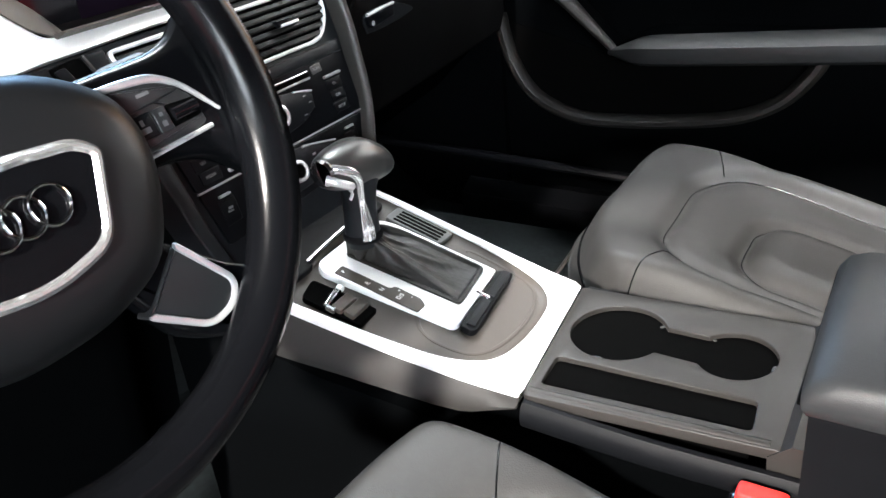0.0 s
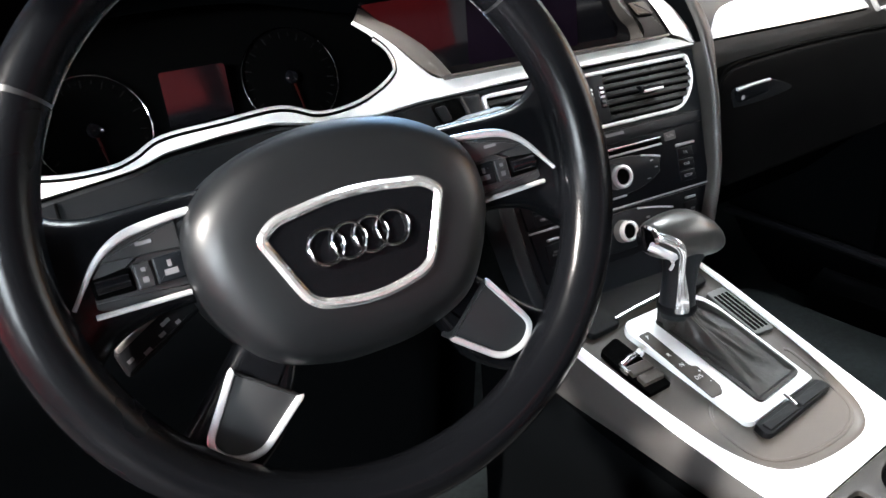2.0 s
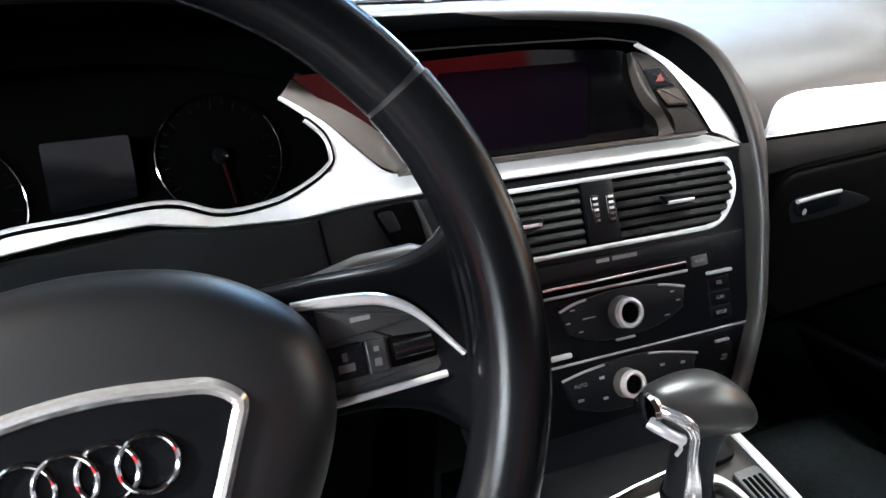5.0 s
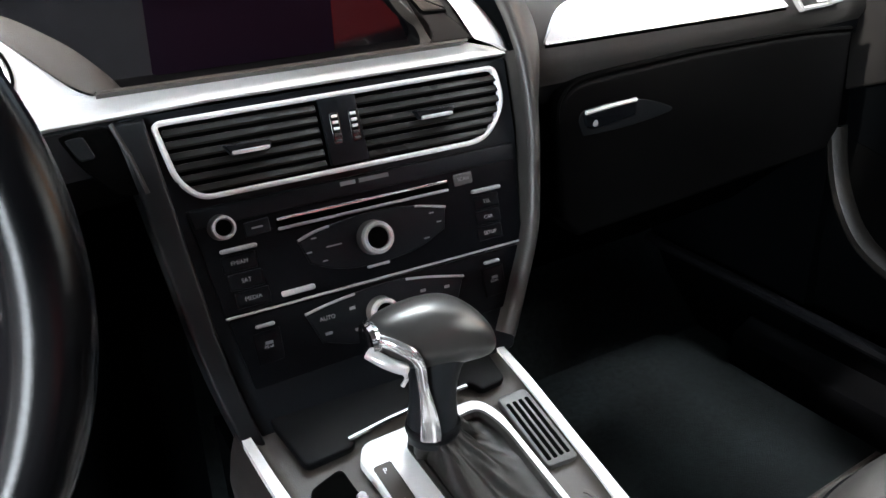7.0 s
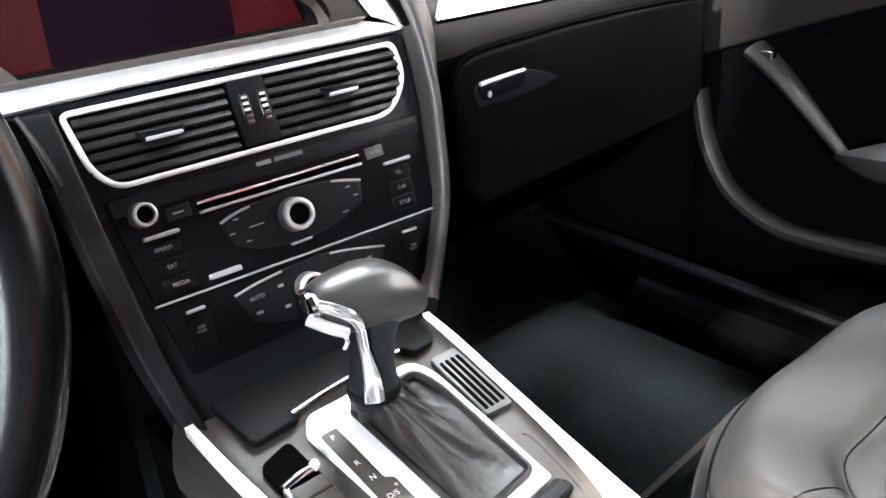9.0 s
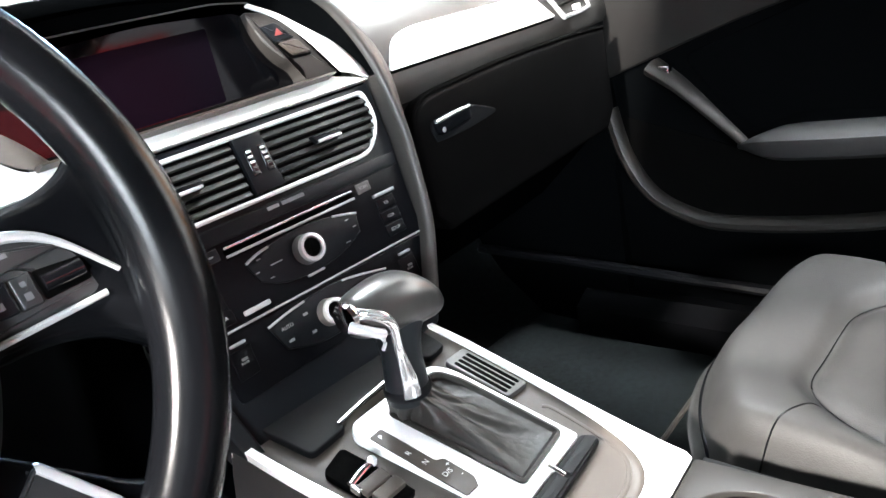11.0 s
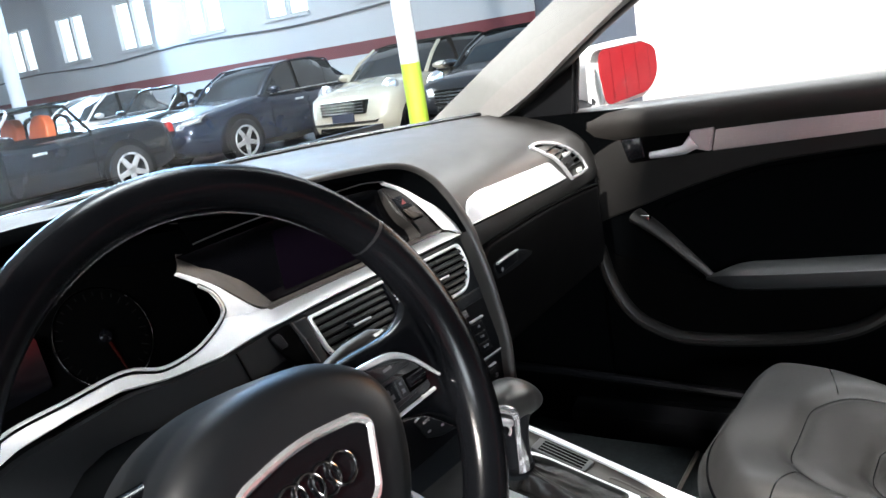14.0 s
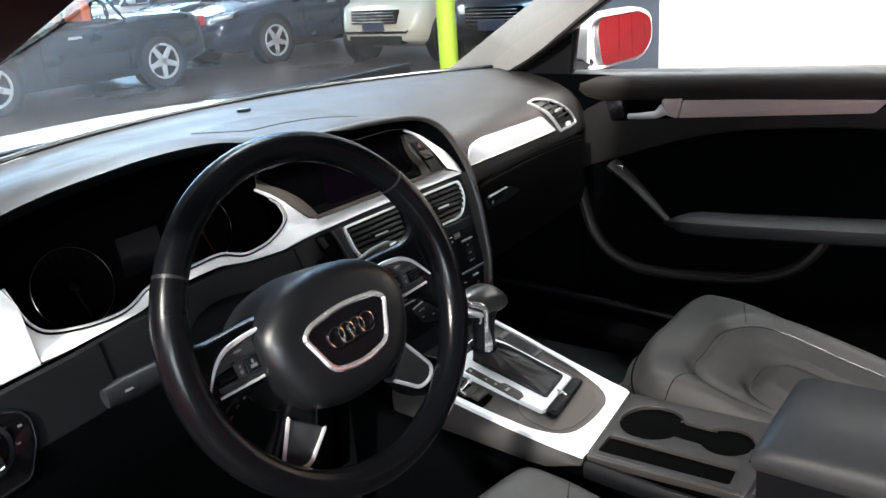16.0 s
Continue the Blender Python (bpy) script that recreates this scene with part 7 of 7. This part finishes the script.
            for s in (1, -1):
                part("top_pillar", sweep([M @ Vector(p) for p in ((xs_, s * w * 0.72, H - 0.02), (xs_ - 0.10, s * w * 0.80, belt + 0.2), (xs_ - 0.22, s * w * 0.86, belt))], 0.045, 0.02, 8), BLACK, c)
                part("side_glass", sheet([[M @ Vector((x0 + (x1 - x0) * t, s * w * (0.90 - 0.17 * t), zb + (H - 0.02 - zb) * t)) for t in (0, 0.5, 1)] for x0, x1 in ((cowl - 0.12, cowl - 0.46), (0.0, -0.1), (xs_ - 0.16, xs_ + 0.02))]), GLASS, c).visible_shadow = False
    else:
        rl = [(cowl - 0.02, 0.86, zb), (cowl - 0.30, 0.80, zb + (H - zb) * 0.52), (cowl - 0.62, 0.72, H - 0.045), (cowl - 0.95, 0.70, H - 0.005), (ra + 0.75 if not hatch else ra + 0.3, 0.70, H), (ra + 0.35 if not hatch else ra - 0.1, 0.70, H - 0.06), (tail + 0.42 if not hatch else xr + 0.28, 0.74, zb + (H - zb) * 0.55), (tail + 0.02 if not hatch else xr + 0.16, 0.80, zb)]
        gl = []
        for x, f, z in rl:
            gl.append([M @ Vector(p) for p in ((x, w * 0.93, zb - 0.02), (x, w * (0.93 - (0.93 - f) * 0.55), zb + (z - zb) * 0.55), (x, w * f, max(zb, z - 0.03)), (x, w * f * 0.8, z), (x, 0, z + 0.012), (x, -w * f * 0.8, z), (x, -w * f, max(zb, z - 0.03)), (x, -w * (0.93 - (0.93 - f) * 0.55), zb + (z - zb) * 0.55), (x, -w * 0.93, zb - 0.02))])
        part("glasshouse", loft(gl, caps=False, close=False), CGLASS, c, "dark tinted windows", sharp=50)
        roof_col = BLACK if style == "mini" else col
        part("roof", sheet([[M @ Vector((x, w * f * u, z + 0.012 + 0.006 * (1 - u * u))) for u in (-0.99, -0.7, 0, 0.7, 0.99)] for x, f, z in rl[2:6]], 0.02), roof_col, c)
        for s in (1, -1):
            for k in ((0, 1, 2), (5, 6, 7)):
                part("roof_pillar", sweep([M @ Vector((rl[i][0], s * w * rl[i][1] * 1.005, rl[i][2])) for i in k], 0.035, 0.02, 6), col, c)
            part("roof_pillar", sweep([M @ Vector((0.02 - 0.1 * t, s * w * (0.94 - 0.22 * t), zb + (H - 0.03 - zb) * t)) for t in (0, 0.5, 1)], 0.03, 0.012, 6), BLACK, c)
            part("window_chrome", sweep([M @ Vector((x, s * w * 0.945, zb + 0.005)) for x in (cowl - 0.2, 0, tail + 0.5 if not hatch else ra)], 0.008, None, 6), ALLOY, c)
    for s in (1, -1):
        for ax in (fa, ra):
            mw = M @ Matrix.Translation((ax, s * (w - 0.10), wheel_r)) @ Matrix.Rotation(-s * math.pi / 2, 4, "X")
            part("wheel_arch", turned([(wheel_r + 0.06, -0.06), (wheel_r + 0.06, 0.104), (wheel_r + 0.02, 0.106), (0, 0.106)], M @ Matrix.Translation((ax, s * (w - 0.10), wheel_r + 0.02)) @ Matrix.Rotation(-s * math.pi / 2, 4, "X"), 24), BLACK, c)
            wh = part("wheel", turned([(wheel_r * 0.62, -0.1), (wheel_r * 0.95, -0.1), (wheel_r, -0.07), (wheel_r, 0.10), (wheel_r * 0.94, 0.128), (wheel_r * 0.70, 0.132), (wheel_r * 0.66, 0.10), (0.0, 0.09)], mw, 28), TYRE, c)
            part("rim", turned([(wheel_r * 0.72, 0.128), (wheel_r * 0.70, 0.136), (wheel_r * 0.63, 0.134), (wheel_r * 0.62, 0.11), (wheel_r * 0.72, 0.128)], mw, 28, caps=False), ALLOY, wh)
            sp = bmesh.new()
            for k in range(5):
                mm = mw @ Matrix.Rotation(2 * math.pi * k / 5 + 0.3, 4, "Z")
                prism([(0.0, -0.042), (wheel_r * 0.66, -0.030), (wheel_r * 0.66, 0.030), (0.0, 0.042)], 0.10, 0.132, mm, 0.008, sp)
            part("spokes", sp, ALLOY, wh)
        # lamps, mirrors, door lines
        hx = xf - 0.30
        if style == "mini":
            ml = M @ basis((xf - 0.36, s * w * 0.70, nose + 0.03), (0, 1, 0), (-0.45, 0, 0.9))
            part("headlamp", turned([(0.13, -0.03), (0.13, 0.03), (0.105, 0.035), (0.10, 0.028), (0.05, 0.05), (0, 0.055)], ml, 24), HEADL, c, "round chrome-ringed headlamp")
        else:
            lp = [[M @ Vector((hx + dx, s * w * (0.60 + 0.30 * k) - s * 0.0, nose - 0.085 + dz + 0.05 * k)) for k in (0, 0.5, 1.0)] for dx, dz in ((0.20, -0.04), (0.19, 0.0), (0.10, 0.055), (-0.12, 0.085))]
            part("headlamp", sheet([[p + M.to_3x3() @ Vector((0.02 - 0.16 * i * 0.5 * 1.0, s * 0.012, 0.015)) for i, p in enumerate(r)] for r in lp], 0.05, M.to_3x3() @ Vector((-1, 0, 0))), lampcol, c, "clear headlamp")
        part("tail_lamp", box((xr + 0.05, s * w * 0.70, belt - 0.12), (0.12, 0.30, 0.14), M, 0.03), RED, c, "red tail lamp")
        part("door_mirror", sweep([M @ Vector((cowl - 0.18, s * (w + d), belt + 0.07)) for d in (-0.08, 0.02, 0.10, 0.16)], [0.03, 0.07, 0.08, 0.05], [0.03, 0.06, 0.06, 0.04], 10), col, c)
        for x in (cowl - 0.12, ra + 0.45) if style != "sedan" else (cowl - 0.12, -0.12, ra + 0.30):
            part("door_gap", sweep([M @ Vector((x, s * (w + 0.001), z)) for z in (0.32, 0.6, belt - 0.12)], 0.006, 0.006, 6), BLACK, c)
        part("door_handle", box((0.05 if style != "sedan" else 0.1, s * (w + 0.004), belt - 0.14), (0.18, 0.03, 0.03), M, 0.008), ALLOY, c)
        part("side_skirt", box((0, s * (w - 0.03), 0.25), (wb - 0.7, 0.06, 0.08), M, 0.01), BLACK, c)
    gz = nose - 0.17
    gr = part("grille", box((xf - 0.05, 0, gz), (0.16, w * 0.95, 0.18), M, 0.02), BLACK, c)
    for k in range(4):
        part("grille_bar", box((xf + 0.035, 0, gz - 0.06 + 0.04 * k), (0.016, w * 0.9, 0.014), M, 0.003), CHROME, gr)
    part("lower_intake", box((xf - 0.06, 0, 0.34), (0.16, w * 1.15, 0.12), M, 0.03), BLACK, c)
    part("plate_holder", box((xf + 0.032, 0, gz - 0.12), (0.02, 0.40, 0.14), M, 0.01), material("plate_blank", (0.03, 0.04, 0.07), 0.4), c)
    return c


ORANGE = material("orange_leather", (0.65, 0.13, 0.03), 0.5)
parked_car((4.60, 9.85), 180, 4.0, 1.80, 1.30, 2.28, JET, "black open convertible with orange leather seats", "open", 0.90, 0.33, 0.68, ORANGE)
parked_car((9.40, 10.15), 180, 4.84, 1.86, 1.46, 2.78, NAVY, "dark blue saloon with silver wheels", "sedan", 0.96, 0.34, 0.80)
parked_car((9.75, 7.05), 180, 3.75, 1.70, 1.42, 2.47, CREAM, "cream small hatchback with black roof and round headlamps", "mini", 0.96, 0.31, 0.82)
parked_car((9.70, 5.05), 180, 3.75, 1.70, 1.40, 2.47, JET, "black small hatchback with round headlamps", "mini", 0.96, 0.31, 0.82)
parked_car((8.6, 2.75), 180, 4.25, 1.85, 1.30, 2.55, GREYP, "dark grey sports coupe near the column", "coupe", 0.90, 0.34, 0.72)
parked_car((9.6, 12.9), 180, 4.1, 1.80, 1.32, 2.45, JET, "black open roadster with pale screen frame", "open", 0.90, 0.32, 0.72)
parked_car((9.6, 15.4), 180, 4.5, 1.82, 1.42, 2.65, SNOW, "white two-door coupe by the wall", "coupe", 0.93, 0.32, 0.76)
parked_car((9.6, 18.0), 180, 4.6, 1.82, 1.42, 2.7, JET, "black saloon parked by the wall", "sedan", 0.94, 0.33, 0.76)
parked_car((4.4, 13.6), 180, 4.5, 1.80, 1.40, 2.6, CHERRY, "red saloon behind the convertible", "sedan", 0.94, 0.32, 0.74)
parked_car((4.4, 16.4), 180, 4.5, 1.80, 1.42, 2.6, GREYP, "dark grey saloon in the front row", "sedan", 0.94, 0.32, 0.74)
parked_car((4.5, 19.4), 180, 4.5, 1.80, 1.42, 2.6, SILVER, "silver saloon in the front row", "sedan", 0.94, 0.32, 0.76)
parked_car((5.0, 26.0), -100, 4.4, 1.80, 1.44, 2.6, SILVER, "silver hatchback facing down the hall", "hatch", 0.95, 0.32, 0.78)
parked_car((3.2, 29.0), -95, 4.0, 1.75, 1.48, 2.5, CHERRY, "red small hatchback by the far wall", "hatch", 0.97, 0.32, 0.82)
parked_car((-2.75, 0.5), -90, 4.5, 1.82, 1.45, 2.65, CHERRY, "bright red saloon beside the open driver door", "sedan", 0.95, 0.32, 0.78)

# the hall floor lies a little lower than the origin
for ob in scene.objects:
    if ob not in CAR_OBJECTS and ob.parent is None:
        ob.location.z -= 0.12
